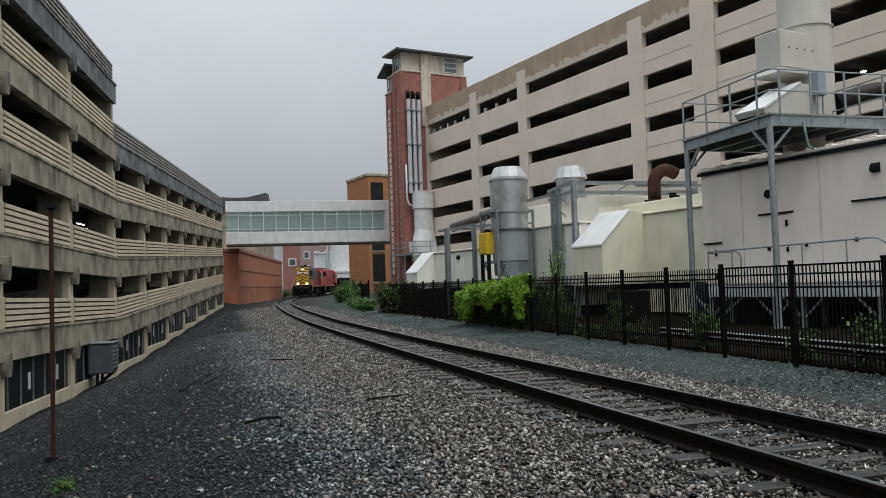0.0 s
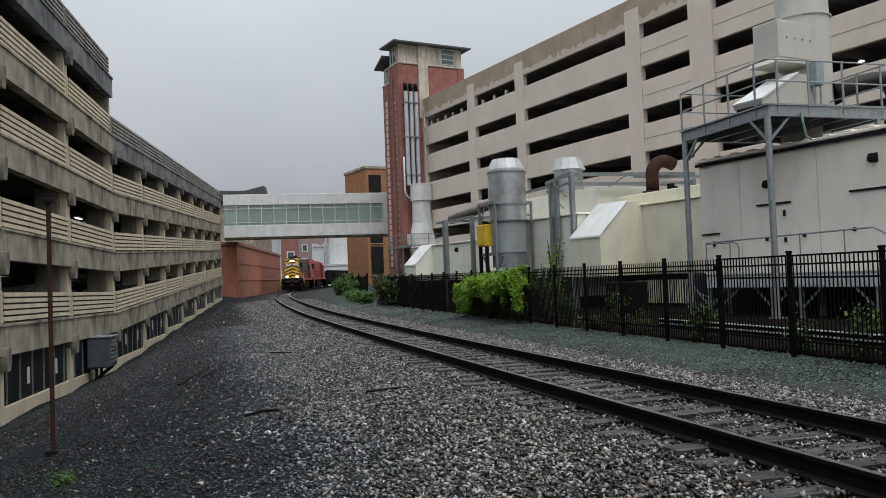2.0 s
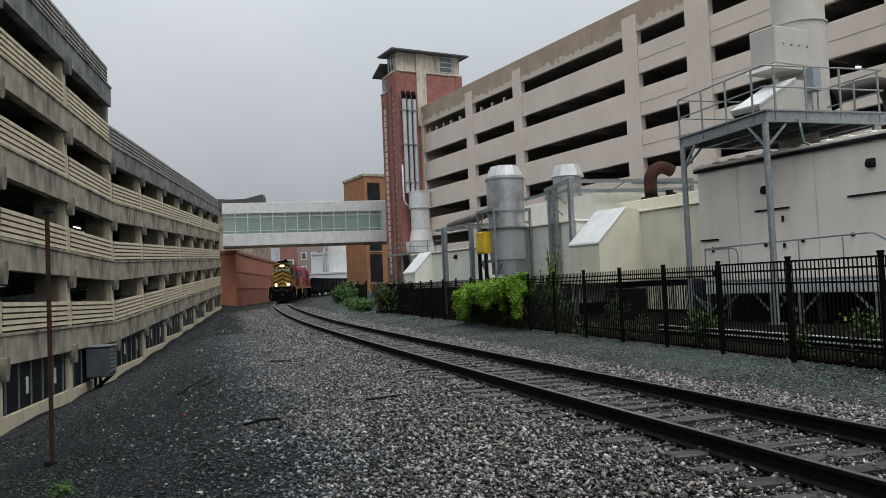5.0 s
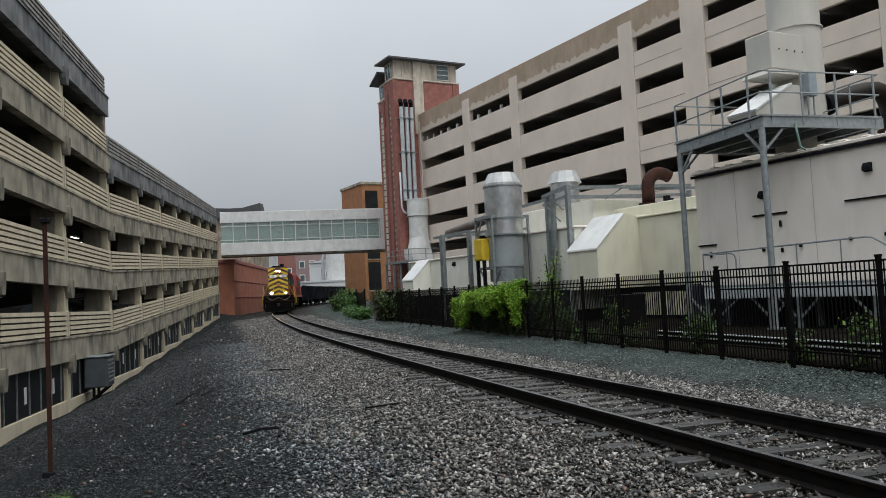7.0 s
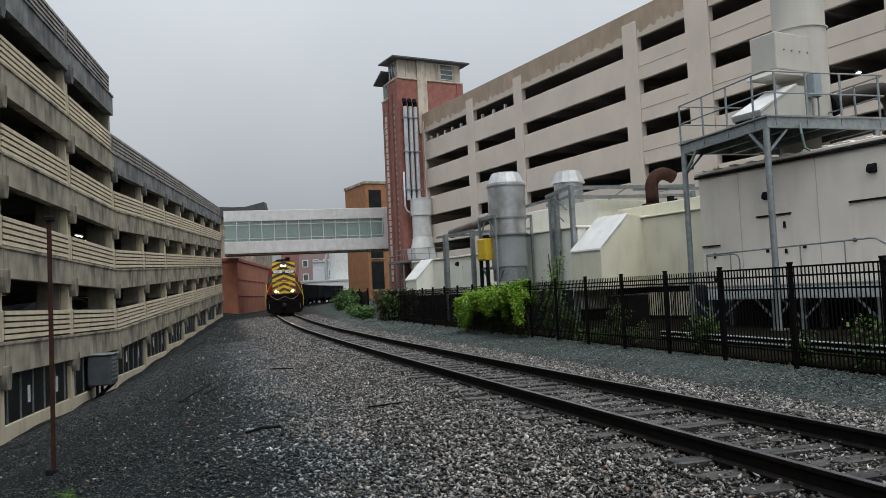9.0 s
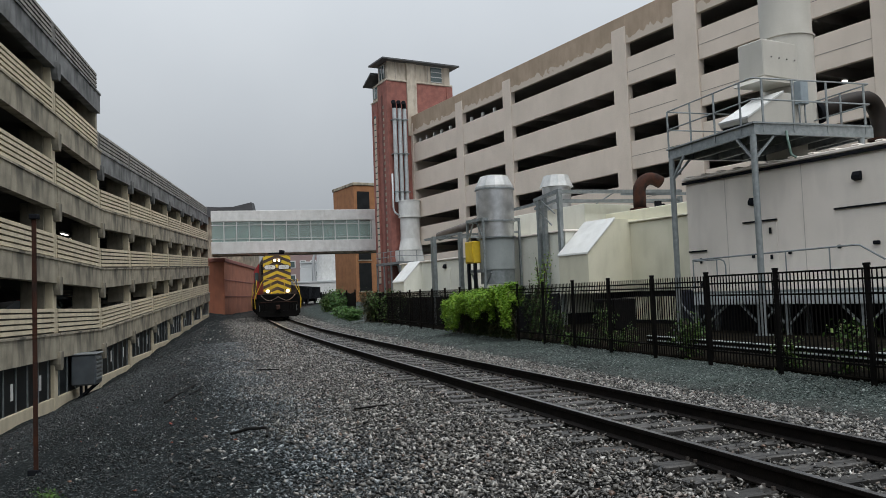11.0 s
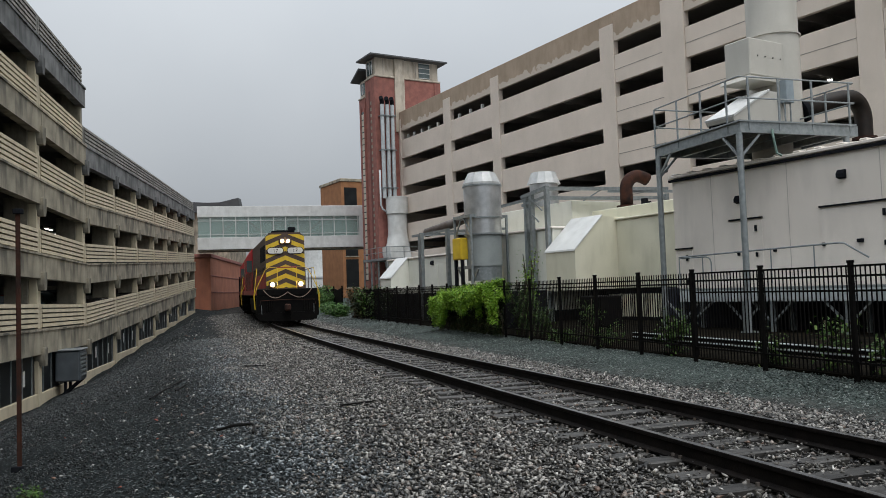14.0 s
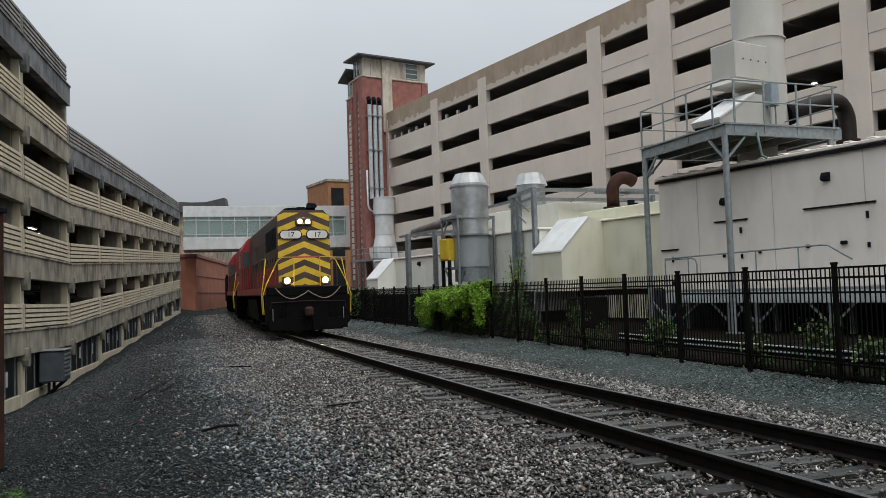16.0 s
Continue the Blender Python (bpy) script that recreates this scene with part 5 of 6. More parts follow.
def build_loco(lead):
    if lead:
        g = thing("locomotive", Matrix.Identity(4), "diesel locomotive with yellow chevron front, lit headlights and red cab", "locomotive")
    else:
        g = thing("locomotive", Matrix.Identity(4), "red diesel locomotive coupled behind the leading engine", "locomotive")
    hoodm = LOCO_BROWN if lead else LOCO_RED
    xf = 7.9
    # frame and pilots
    bm = bmesh.new()
    box(bm, -8.6, 8.6, -1.55, 1.55, 1.5, 1.85, bevel=0.03)
    part("frame", bm, BLACK_PAINT, g)
    for sgn in (1, -1):
        part("side_sill", boxed(-8.3, 8.3, sgn * 1.555 - 0.012, sgn * 1.555 + 0.012, 1.55, 1.83), LOCO_RED, g, "red side sill")
    for e in (1, -1):
        bm = bmesh.new()
        prism(bm, [(-1.6, 1.5), (1.6, 1.5), (1.62, 0.45), (1.3, 0.16), (-1.3, 0.16), (-1.62, 0.45)], "x", e * 8.45, e * 8.65)
        part("pilot", bm, BLACK_PAINT, g)
        part("coupler", boxed(min(e * 8.6, e * 9.0), max(e * 8.6, e * 9.0), -0.13, 0.13, 0.74, 1.02, bevel=0.05), RUST, g)
        part("coupler_knuckle", boxed(min(e * 8.98, e * 9.22), max(e * 8.98, e * 9.22), -0.2, 0.12, 0.7, 1.06, bevel=0.07), RUST, g)
        part("cut_lever", tube(bmesh.new(), [(e * 8.72, -1.45, 1.0), (e * 8.72, -1.4, 1.25), (e * 8.74, -0.3, 1.28), (e * 8.74, 0.3, 1.28), (e * 8.72, 1.4, 1.25), (e * 8.72, 1.45, 1.0)], 0.016, 6), RUST, g)
        for sy in (-1, 1):
            part("grab_iron", tube(bmesh.new(), [(e * 8.66, sy * 1.35, 0.55), (e * 8.72, sy * 1.35, 0.55), (e * 8.72, sy * 1.35, 1.0), (e * 8.66, sy * 1.35, 1.0)], 0.016, 6), GALV, g)
            part("plow_blade", prism(bmesh.new(), [(sy * 0.15, 0.62), (sy * 1.5, 0.62), (sy * 1.5, 0.22), (sy * 0.15, 0.14)], "x", min(e * 8.65, e * 8.73), max(e * 8.65, e * 8.73)), BLACK_PAINT, g)
        for sy in (-1, 1):
            for k in range(3):
                part("step", boxed(min(e * 8.0, e * 8.5), max(e * 8.0, e * 8.5), sy * 1.45 - 0.16, sy * 1.45 + 0.16, 0.4 + k * 0.38, 0.44 + k * 0.38), DARK, g)
    # fuel tank and trucks
    bm = bmesh.new()
    prism(bm, [(-1.3, 0.45), (-0.9, 0.25), (0.9, 0.25), (1.3, 0.45), (1.4, 1.35), (-1.4, 1.35)], "x", -2.6, 2.4)
    part("fuel_tank", bm, BLACK_PAINT, g)
    for tx in (-5.4, 5.4):
        for sy in (-1, 1):
            bm = bmesh.new()
            prism(bm, [(tx - 2.0, 0.55), (tx - 1.6, 0.95), (tx - 0.7, 1.05), (tx, 0.75), (tx + 0.7, 1.05), (tx + 1.6, 0.95), (tx + 2.0, 0.55), (tx + 0.5, 0.35), (tx - 0.5, 0.35)], "y", sy * 1.02 - 0.08, sy * 1.02 + 0.08)
            part("truck_frame", bm, DARK, g)
        part("truck_bolster", boxed(tx - 0.4, tx + 0.4, -0.95, 0.95, 0.6, 1.5), DARK, g)
        for dx in (-1.37, 1.37):
            WHEELS.append((build_wheelset(g, tx + dx), tx + dx))
    # long hood
    hw, ht = 1.02, 4.88
    bm = bmesh.new()
    prism(bm, half_width_top(hw, 1.85, ht, 0.22), "x", -5.2, xf - 0.15)
    part("long_hood", bm, hoodm, g)
    # front face with chevrons
    bm = bmesh.new()
    prism(bm, half_width_top(hw, 1.85, ht - 0.02, 0.24), "x", xf - 0.15, xf)
    part("hood_front", bm, hoodm, g)
    if lead:
        for k in range(-1, 9):
            zc = 1.95 + k * 0.48
            for sy in (-1, 1):
                poly = [(0.0, zc), (sy * hw, zc - 0.42), (sy * hw, zc - 0.18), (0.0, zc + 0.24)]
                poly = clip_band(poly, 1.9, 4.76)
                if len(poly) >= 3:
                    bm = bmesh.new()
                    prism(bm, poly, "x", xf, xf + 0.006)
                    part("chevron_stripe", bm, YELLOW, g, "yellow chevron stripe")
        for sy in (-1, 1):
            part("board_frame", prism(bmesh.new(), pill(sy * 0.52, 3.89, 0.44, 0.19), "x", xf + 0.001, xf + 0.06), BLACK_PAINT, g)
            nb = part("number_board", prism(bmesh.new(), pill(sy * 0.52, 3.89, 0.405, 0.155), "x", xf + 0.06, xf + 0.07), WHITE_MET, g, "white rounded number board")
            cu = bpy.data.curves.new("numeral", "FONT")
            cu.body, cu.size, cu.extrude, cu.align_x = "17", 0.28, 0.003, "CENTER"
            tmp = bpy.data.objects.new("numeral", cu)
            scene.collection.objects.link(tmp)
            me = bpy.data.meshes.new_from_object(tmp.evaluated_get(bpy.context.evaluated_depsgraph_get()))
            bpy.data.objects.remove(tmp)
            me.materials.append(BLACK_PAINT)
            nm = new("numeral", me)
            nm.parent = nb
            nm.matrix_basis = pose(xf + 0.075, sy * 0.52, 3.79, 90, 0, 90)
        part("headlight_housing", boxed(xf, xf + 0.1, -0.34, 0.34, 4.24, 4.56, bevel=0.05), LOCO_BROWN, g)
        for y in (-0.15, 0.15):
            bm = bmesh.new()
            rod(bm, (xf + 0.1, y, 4.4), (xf + 0.13, y, 4.4), 0.066, 20)
            hl = part("headlight", bm, LAMP, g, "lit headlight lens")
            bm = bmesh.new()
            rod(bm, (xf + 0.095, y, 4.4), (xf + 0.11, y, 4.4), 0.088, 20)
            part("glow_rim", bm, LAMP_RIM, hl)
        for y in (-0.74, 0.74):
            part("ditch_light_box", boxed(xf + 0.0, xf + 0.42, y - 0.16, y + 0.16, 1.9, 2.24, bevel=0.03), LOCO_BROWN, g)
            bm = bmesh.new()
            rod(bm, (xf + 0.42, y, 2.08), (xf + 0.46, y, 2.08), 0.085, 20)
            dl = part("ditch_light", bm, LAMP, g, "lit ditch light lens")
            bm = bmesh.new()
            rod(bm, (xf + 0.415, y, 2.08), (xf + 0.435, y, 2.08), 0.115, 20)
            part("glow_rim", bm, LAMP_RIM, dl)
        part("marker_lamp", boxed(xf + 0.55, xf + 0.62, 0.42, 0.62, 1.62, 1.84, bevel=0.03), LOCO_RED, g, "red marker lamp")
        # horn, bell and fans on the roof
        bm = bmesh.new()
        rod(bm, (xf - 0.3, -0.05, ht), (xf - 0.3, -0.05, ht + 0.12), 0.18, 16)
        part("bell", bm, DARK, g)
        for k, y in enumerate((0.3, 0.42, 0.54)):
            bm = bmesh.new()
            rod(bm, (xf - 0.9, y, ht + 0.2), (xf - 0.45 - 0.1 * k, y, ht + 0.22), 0.05, 10, 0.11)
            part("horn", bm, DARK, g)
        part("horn_bracket", boxed(xf - 0.9, xf - 0.8, 0.25, 0.6, ht, ht + 0.2), DARK, g)
        part("front_door", boxed(xf + 0.001, xf + 0.003, -0.34, 0.34, 1.95, 3.5), LOCO_BROWN, g)
    for k in range(4):
        x = 6.6 - k * 1.7
        bm = bmesh.new()
        rod(bm, (x, 0, ht), (x, 0, ht + 0.16), 0.62, 24)
        part("roof_fan", bm, DARK, g)
    part("exhaust_housing", boxed(-1.4, 0.2, -0.4, 0.4, ht, ht + 0.2, bevel=0.04), DARK, g)
    for sy in (-1, 1):
        for k in range(11):
            x0 = xf - 1.1 - k * 1.0
            part("hood_door", boxed(x0 - 0.42, x0 + 0.42, sy * (hw + 0.01) - 0.008, sy * (hw + 0.01) + 0.008, 2.0 if not lead else 2.75, 3.9 - (0.6 if k < 4 else 0)), hoodm, g)
            if lead:
                part("lower_door", boxed(x0 - 0.47, x0 + 0.47, sy * (hw + 0.01) - 0.008, sy * (hw + 0.01) + 0.008, 1.9, 2.7), LOCO_RED, g, "red lower side door")
            part("door_latch", boxed(x0 + 0.3, x0 + 0.36, sy * (hw + 0.025) - 0.01, sy * (hw + 0.025) + 0.01, 2.9, 3.05), DARK, g)
            if k < 4:
                part("radiator_grille", boxed(x0 - 0.42, x0 + 0.42, sy * (hw + 0.012) - 0.01, sy * (hw + 0.012) + 0.01, 3.4, 4.25), DARK, g)
    # cab and short hood
    bm = bmesh.new()
    prism(bm, [(-1.5, 1.85), (1.5, 1.85), (1.5, 4.0), (1.1, 4.65), (0.6, 4.8), (-0.6, 4.8), (-1.1, 4.65), (-1.5, 4.0)], "x", -7.4, -5.2)
    part("cab", bm, LOCO_RED, g)
    for sy in (-1, 1):
        part("cab_window", boxed(-6.9, -5.7, sy * 1.505 - 0.01, sy * 1.505 + 0.01, 3.0, 3.85), GLASS, g)
        part("cab_window", boxed(-5.2, -5.18, sy * 1.26 - 0.18, sy * 1.26 + 0.18, 3.1, 3.9), GLASS, g)
    bm = bmesh.new()
    prism(bm, half_width_top(1.0, 1.85, 3.3, 0.2), "x", -8.4, -7.4)
    part("short_hood", bm, LOCO_RED, g)
    # yellow handrails
    rails = [[(xf + 0.62, sy * 1.66, 0.8), (xf + 0.62, sy * 1.7, 1.5), (xf + 0.62, sy * 1.56, 1.95), (xf + 0.62, sy * 1.12, 2.85), (xf + 0.62, sy * 0.95, 2.98), (xf + 0.62, sy * 0.5, 2.98), (xf + 0.62, sy * 0.5, 1.85)] for sy in (-1, 1)]
    rails += [[(xf + 0.1, sy * 1.66, 0.8), (xf + 0.1, sy * 1.7, 1.5), (xf + 0.1, sy * 1.6, 2.2), (xf - 0.1, sy * 1.5, 2.95), (xf - 1.2, sy * 1.5, 2.98)] for sy in (-1, 1)]
    for r in rails:
        bm = bmesh.new()
        tube(bm, r, 0.019, 8)
        part("handrail", bm, YELLOW, g, "yellow handrail")
    for sy in (-1, 1):
        bm = bmesh.new()
        tube(bm, [(xf - 1.2, sy * 1.5, 2.95), (-5.1, sy * 1.5, 2.95)], 0.02, 6)
        part("side_rail", bm, LOCO_BROWN, g)
        for k in range(9):
            x = xf - 1.2 - k * 1.4
            bm = bmesh.new()
            rod(bm, (x, sy * 1.5, 1.85), (x, sy * 1.5, 2.95), 0.022, 8)
            part("stanchion", bm, LOCO_BROWN, g)
        for k in range(3):
            bm = bmesh.new()
            rod(bm, (xf + 0.76, sy * (0.85 + 0.12 * k), 1.35 - 0.12 * k), (xf + 0.78, sy * (0.85 + 0.12 * k), 0.7), 0.03, 8)
            part("air_hose", bm, BLACK_PAINT, g)
    part("end_rail", tube(bmesh.new(), [(xf + 0.62, -0.5, 2.98), (xf + 0.62, 0.5, 2.98)], 0.03), LOCO_RED if lead else YELLOW, g)
    pts = [(xf + 0.82, y, 1.38 + 0.42 * (abs(abs(y) - 0.62) / 0.62) ** 2 - (0.12 if abs(y) < 0.3 else 0) * (1 - abs(y) / 0.3)) for y in np.linspace(-1.25, 1.25, 25)]
    part("jumper_cable", tube(bmesh.new(), pts, 0.018), mat("pale_cable", (0.3, 0.22, 0.18), None, 6, 0.6), g, "pale jumper cable")
    return g


def build_gondola():
    g = thing("gondola_car", Matrix.Identity(4), "dark grey open freight gondola with ribbed sides", "freight car", group="freight cars")
    for sy in (-1, 1):
        part("side_wall", boxed(-7.4, 7.4, sy * 1.45 - 0.05, sy * 1.45 + 0.05, 1.05, 3.1, bevel=0.02), DARK, g)
        for k in range(11):
            x = -7.2 + k * 1.44
            part("side_rib", boxed(x - 0.08, x + 0.08, sy * 1.55 - 0.06, sy * 1.55 + 0.06, 1.0, 3.05), DARK, g)
        part("top_chord", boxed(-7.45, 7.45, sy * 1.5 - 0.1, sy * 1.5 + 0.1, 3.1, 3.25, bevel=0.02), DARK, g)
    for x in (-7.4, 7.4):
        part("end_wall", boxed(x - 0.05, x + 0.05, -1.4, 1.4, 1.05, 3.1), DARK, g)
    part("floor", boxed(-7.4, 7.4, -1.4, 1.4, 0.95, 1.05), DARK, g)
    for tx in (-5.2, 5.2):
        part("truck_frame", boxed(tx - 1.2, tx + 1.2, -1.05, 1.05, 0.4, 0.95, bevel=0.05), DARK, g)
        for dx in (-0.85, 0.85):
            WHEELS.append((build_wheelset(g, tx + dx), tx + dx))
    return g


LEAD = build_loco(True)
N_LEAD = len(WHEELS)
SECOND = build_loco(False)
N_LOCO = len(WHEELS)
GONDOLA = build_gondola()
CARS = [GONDOLA]
for k in range(3):
    CARS.append(copy_thing(GONDOLA, Matrix.Identity(4)))
# ---- plants ----
def leaf_mesh(name, pts, size, material, droop=0.5, seed=1):
    """Many small folded leaves at the given points, joined in one mesh."""
    rng = np.random.default_rng(seed)
    n = len(pts)
    a = rng.uniform(0, 2 * np.pi, n)
    tilt = rng.normal(droop, 0.5, n)
    L = size * rng.uniform(0.6, 1.3, n)
    w = L * 0.38
    d = np.column_stack([np.cos(a) * np.cos(tilt), np.sin(a) * np.cos(tilt), -np.sin(tilt)])
    s = np.column_stack([-np.sin(a), np.cos(a), rng.normal(0, 0.35, n)])
    u = np.cross(d, s)
    base, tip = pts, pts + d * L[:, None]
    mid = pts + d * (L * 0.45)[:, None] - u * (L * 0.12)[:, None]
    left, right = mid + s * w[:, None] + u * (L * 0.18)[:, None], mid - s * w[:, None] + u * (L * 0.18)[:, None]
    v = np.stack([base, left, tip, right], 1).reshape(-1, 3)
    k = np.arange(n) * 4
    faces = np.concatenate([np.column_stack([k, k + 1, k + 2]), np.column_stack([k, k + 2, k + 3])])
    me = bpy.data.meshes.new(name)
    me.from_pydata(v.tolist(), [], faces.tolist())
    me.materials.append(material)
    return me


def leaf_material(name, ramp):
    m = stone_material(name, ramp, 0.45)
    b = m.node_tree.nodes["Principled BSDF"]
    b.inputs["Specular IOR Level"].default_value = 0.15
    return m


IVY = leaf_material("ivy_green", ((0.0, (0.09, 0.19, 0.018)), (0.5, (0.17, 0.32, 0.03)), (0.9, (0.24, 0.39, 0.04)), (1.0, (0.3, 0.38, 0.06))))
WEED = leaf_material("weed_green", ((0.0, (0.025, 0.06, 0.014)), (0.6, (0.055, 0.11, 0.024)), (1.0, (0.1, 0.165, 0.035))))
STEM = mat("brown_stem", (0.06, 0.045, 0.03), None, 8, 0.9)
FN = heading(FX, FY, 0, FH)


def add_leaves(parent, name, pts, size, material, seed, label=""):
    ob = new(name, leaf_mesh(name, pts, size, material, seed=seed))
    ob.parent = parent
    ob["kind"] = "stuff"
    if label:
        ob["label"] = label
    return ob


def build_ivy():
    g = thing("ivy_hedge", FN, "bright green ivy draped over the black fence", "hedge")
    rng = np.random.default_rng(5)
    n = 34000
    s = rng.uniform(14.7, 22.2, n)
    e = np.clip((s - 14.7) / 0.6, 0, 1) * np.clip((22.2 - s) / 1.2, 0, 1)
    top = 1.54 + 0.08 * np.sin(s * 2.1) + 0.07 * np.sin(s * 5.3) + 0.12 * np.clip((19 - s) / 3, 0, 1) - 0.3 * (1 - e)
    # the crest: tufts that arch over the rail and hang down to a ragged edge
    tuft = np.floor(s * 3.2)
    hang = 0.5 + 0.14 * np.sin(tuft * 2.7) + 0.1 * np.sin(tuft * 5.1 + 1) + 0.3 * (s > 20)
    f = rng.uniform(0, 1, n) ** 1.3
    arch = 0.5 + 0.18 * np.sin(tuft * 1.9) + 0.1 * np.sin(s * 9)
    y = -0.35 + (arch + 0.35) * np.minimum(1, f * 2.2) + rng.normal(0, 0.07, n)
    z = top - hang * np.clip(f * 1.6 - 0.35, 0, 1.3) ** 1.2 + rng.normal(0, 0.06, n) + 0.1 * np.sin(s * 11 + y * 6) * (f < 0.4)
    add_leaves(g, "leaves", np.column_stack([s, y * (0.45 + 0.55 * e), z + FZ]), 0.075, IVY, 6)
    # below it, leaves close against the bars, their shade put into a darker green
    m = 17000
    s = rng.uniform(14.9, 20.6, m)
    z = rng.uniform(0.05, 1.2, m)
    y = 0.06 + 0.1 * np.sin(s * 6 + z * 4) * np.sin(s * 2.3) + rng.normal(0, 0.05, m)
    keep = rng.uniform(0, 1, m) < 0.6 + 0.4 * (np.sin(s * 4.1 + 0.8) > -0.2)
    add_leaves(g, "shaded_leaves", np.column_stack([s, y, z + FZ])[keep], 0.075, DARK_IVY, 7, "lower ivy leaves coloured dark for the shade under the crest")
    # hanging strands
    for k in range(30):
        x = 14.9 + k * 0.245
        bm = bmesh.new()
        d = rng.uniform(0.3, 0.55)
        tube(bm, [(x, 0.05, 0.05), (x + rng.normal(0, 0.1), 0.12, 0.7), (x + rng.normal(0, 0.15), d * 0.6, 1.3), (x + rng.normal(0, 0.2), 0.1, 1.72)], 0.012, 5)
        part("stem", bm, STEM, g)
    return g


# dark green and brown: shade under the ivy's crest, and a vine's own colour
DARK_IVY = leaf_material("dark_ivy_leaf", ((0.0, (0.014, 0.026, 0.008)), (0.6, (0.03, 0.05, 0.014)), (0.85, (0.06, 0.045, 0.02)), (1.0, (0.07, 0.09, 0.025))))
build_ivy()


BUSH = leaf_material("bush_green", ((0.0, (0.03, 0.08, 0.022)), (0.6, (0.075, 0.16, 0.045)), (1.0, (0.14, 0.24, 0.07))))
DRY_VINE = leaf_material("withering_vine", ((0.0, (0.03, 0.03, 0.012)), (0.5, (0.06, 0.06, 0.02)), (1.0, (0.12, 0.07, 0.03))))


def build_shrub(x, y, z, h, w, n, size, material, label, seed, lean=0.0):
    """A loose plant: thin stems from one foot, leaves along them."""
    g = thing("shrub", pose(x, y, z), label, "shrub", group="weeds and shrubs")
    rng = np.random.default_rng(seed)
    pts = []
    for k in range(max(5, n // 60)):
        a, r = rng.uniform(0, 6.28), w * rng.uniform(0.2, 1.0)
        tip = Vector((r * math.cos(a) + lean, r * math.sin(a), h * rng.uniform(0.55, 1.05)))
        midp = tip * 0.55 + Vector((0, 0, h * 0.12))
        foot = Vector((rng.normal(0, w * 0.25), rng.normal(0, w * 0.25), -0.05))
        bm = bmesh.new()
        tube(bm, [foot, midp, tip], 0.008 + 0.006 * h / 2, 5)
        part("stem", bm, STEM, g)
        for j in range(60):
            f = rng.uniform(0.15, 1.05)
            p = foot.lerp(midp, f * 2) if f < 0.5 else midp.lerp(tip, f * 2 - 1)
            sp = 0.16 * w + 0.05
            pts.append((p.x + rng.normal(0, sp), p.y + rng.normal(0, sp), max(0.02, p.z + rng.normal(0, sp * 0.7))))
    add_leaves(g, "leaves", np.array(pts), size, material, seed + 100)
    return g


def on_fence(s, y, z):
    return (FN @ Vector((s, y, z)))


for k, (s, y, h, w, n, sz, mt) in enumerate((
        (14.6, -0.5, 2.3, 0.6, 1100, 0.11, WEED), (13.6, -0.45, 1.9, 0.55, 900, 0.1, WEED), (12.6, -0.5, 1.2, 0.5, 600, 0.1, WEED), (10.9, -0.35, 0.5, 0.6, 700, 0.1, WEED),
        (9.6, -0.5, 1.5, 0.4, 500, 0.1, WEED), (8.4, -0.4, 0.8, 0.5, 500, 0.09, WEED), (5.4, -0.35, 1.1, 0.5, 700, 0.13, WEED), (2.2, -0.5, 0.7, 0.45, 400, 0.1, WEED),
        (0.8, -0.5, 1.2, 0.5, 500, 0.12, WEED), (-0.6, -0.4, 0.8, 0.5, 400, 0.12, WEED), (17.6, -2.2, 3.6, 0.6, 700, 0.12, IVY), (21.6, 0.15, 0.9, 0.6, 500, 0.1, WEED),
        (35.5, -0.4, 2.3, 1.1, 1500, 0.17, WEED), (37.8, -0.3, 2.2, 1.1, 1300, 0.17, WEED))):
    p = on_fence(s, y, 0)
    build_shrub(p.x, p.y, 0.0, h * 0.85, w * 0.8, int(n * 0.95), sz * 0.72, mt, "leafy green weeds growing along the fence" if h < 2 else "tall straggling green shrub by the fence", 20 + k)
for k, (x, y, h, w, n, mt, sz) in enumerate(((-5.5, 56, 0.75, 0.8, 2400, BUSH, 0.13), (-6.1, 59, 0.8, 0.85, 2400, BUSH, 0.13), (-6.8, 62, 0.8, 0.8, 1800, BUSH, 0.13), (-7.6, 67, 1.7, 0.8, 2400, BUSH, 0.15), (-8.5, 72, 2.3, 0.9, 2200, BUSH, 0.16),
                                         (-3.5, 50.3, 1.9, 0.8, 2200, DARK_IVY, 0.12), (-4.0, 52.0, 1.9, 0.8, 2000, DRY_VINE, 0.11), (-10.0, 77, 2.2, 1.0, 1200, WEED, 0.16))):
    build_shrub(x, y, 0.05, h, w, n, sz, mt, "dense green bush beside the track" if mt not in (DARK_IVY, DRY_VINE) else "brown withering vine over the end of the fence", 60 + k)
build_shrub(-4.6, 9.6, -0.6, 0.12, 0.15, 240, 0.045, WEED, "small tuft of green weeds in the gravel", 80)
for k, (x, y) in enumerate(((-27.8, 139), (-27.2, 143))):
    build_shrub(x, y, 0.4, 1.5, 1.2, 400, 0.25, WEED, "low weeds at the foot of the brick wall", 90 + k)


# ---- dark damp yard floor behind the fence ----
yard = part("yard_floor", boxed(-14, 40, -14, -0.25, -0.2, 0.09, bevel=0.03), mat("damp_dark_soil", (0.016, 0.013, 0.009), (0.005, 0.005, 0.004), 1.5, 0.95, spec=0.02, bump=0.4), None)
yard.matrix_basis = FN
tagged(yard, "dark damp yard floor behind the fence", "floor", kind="structure")


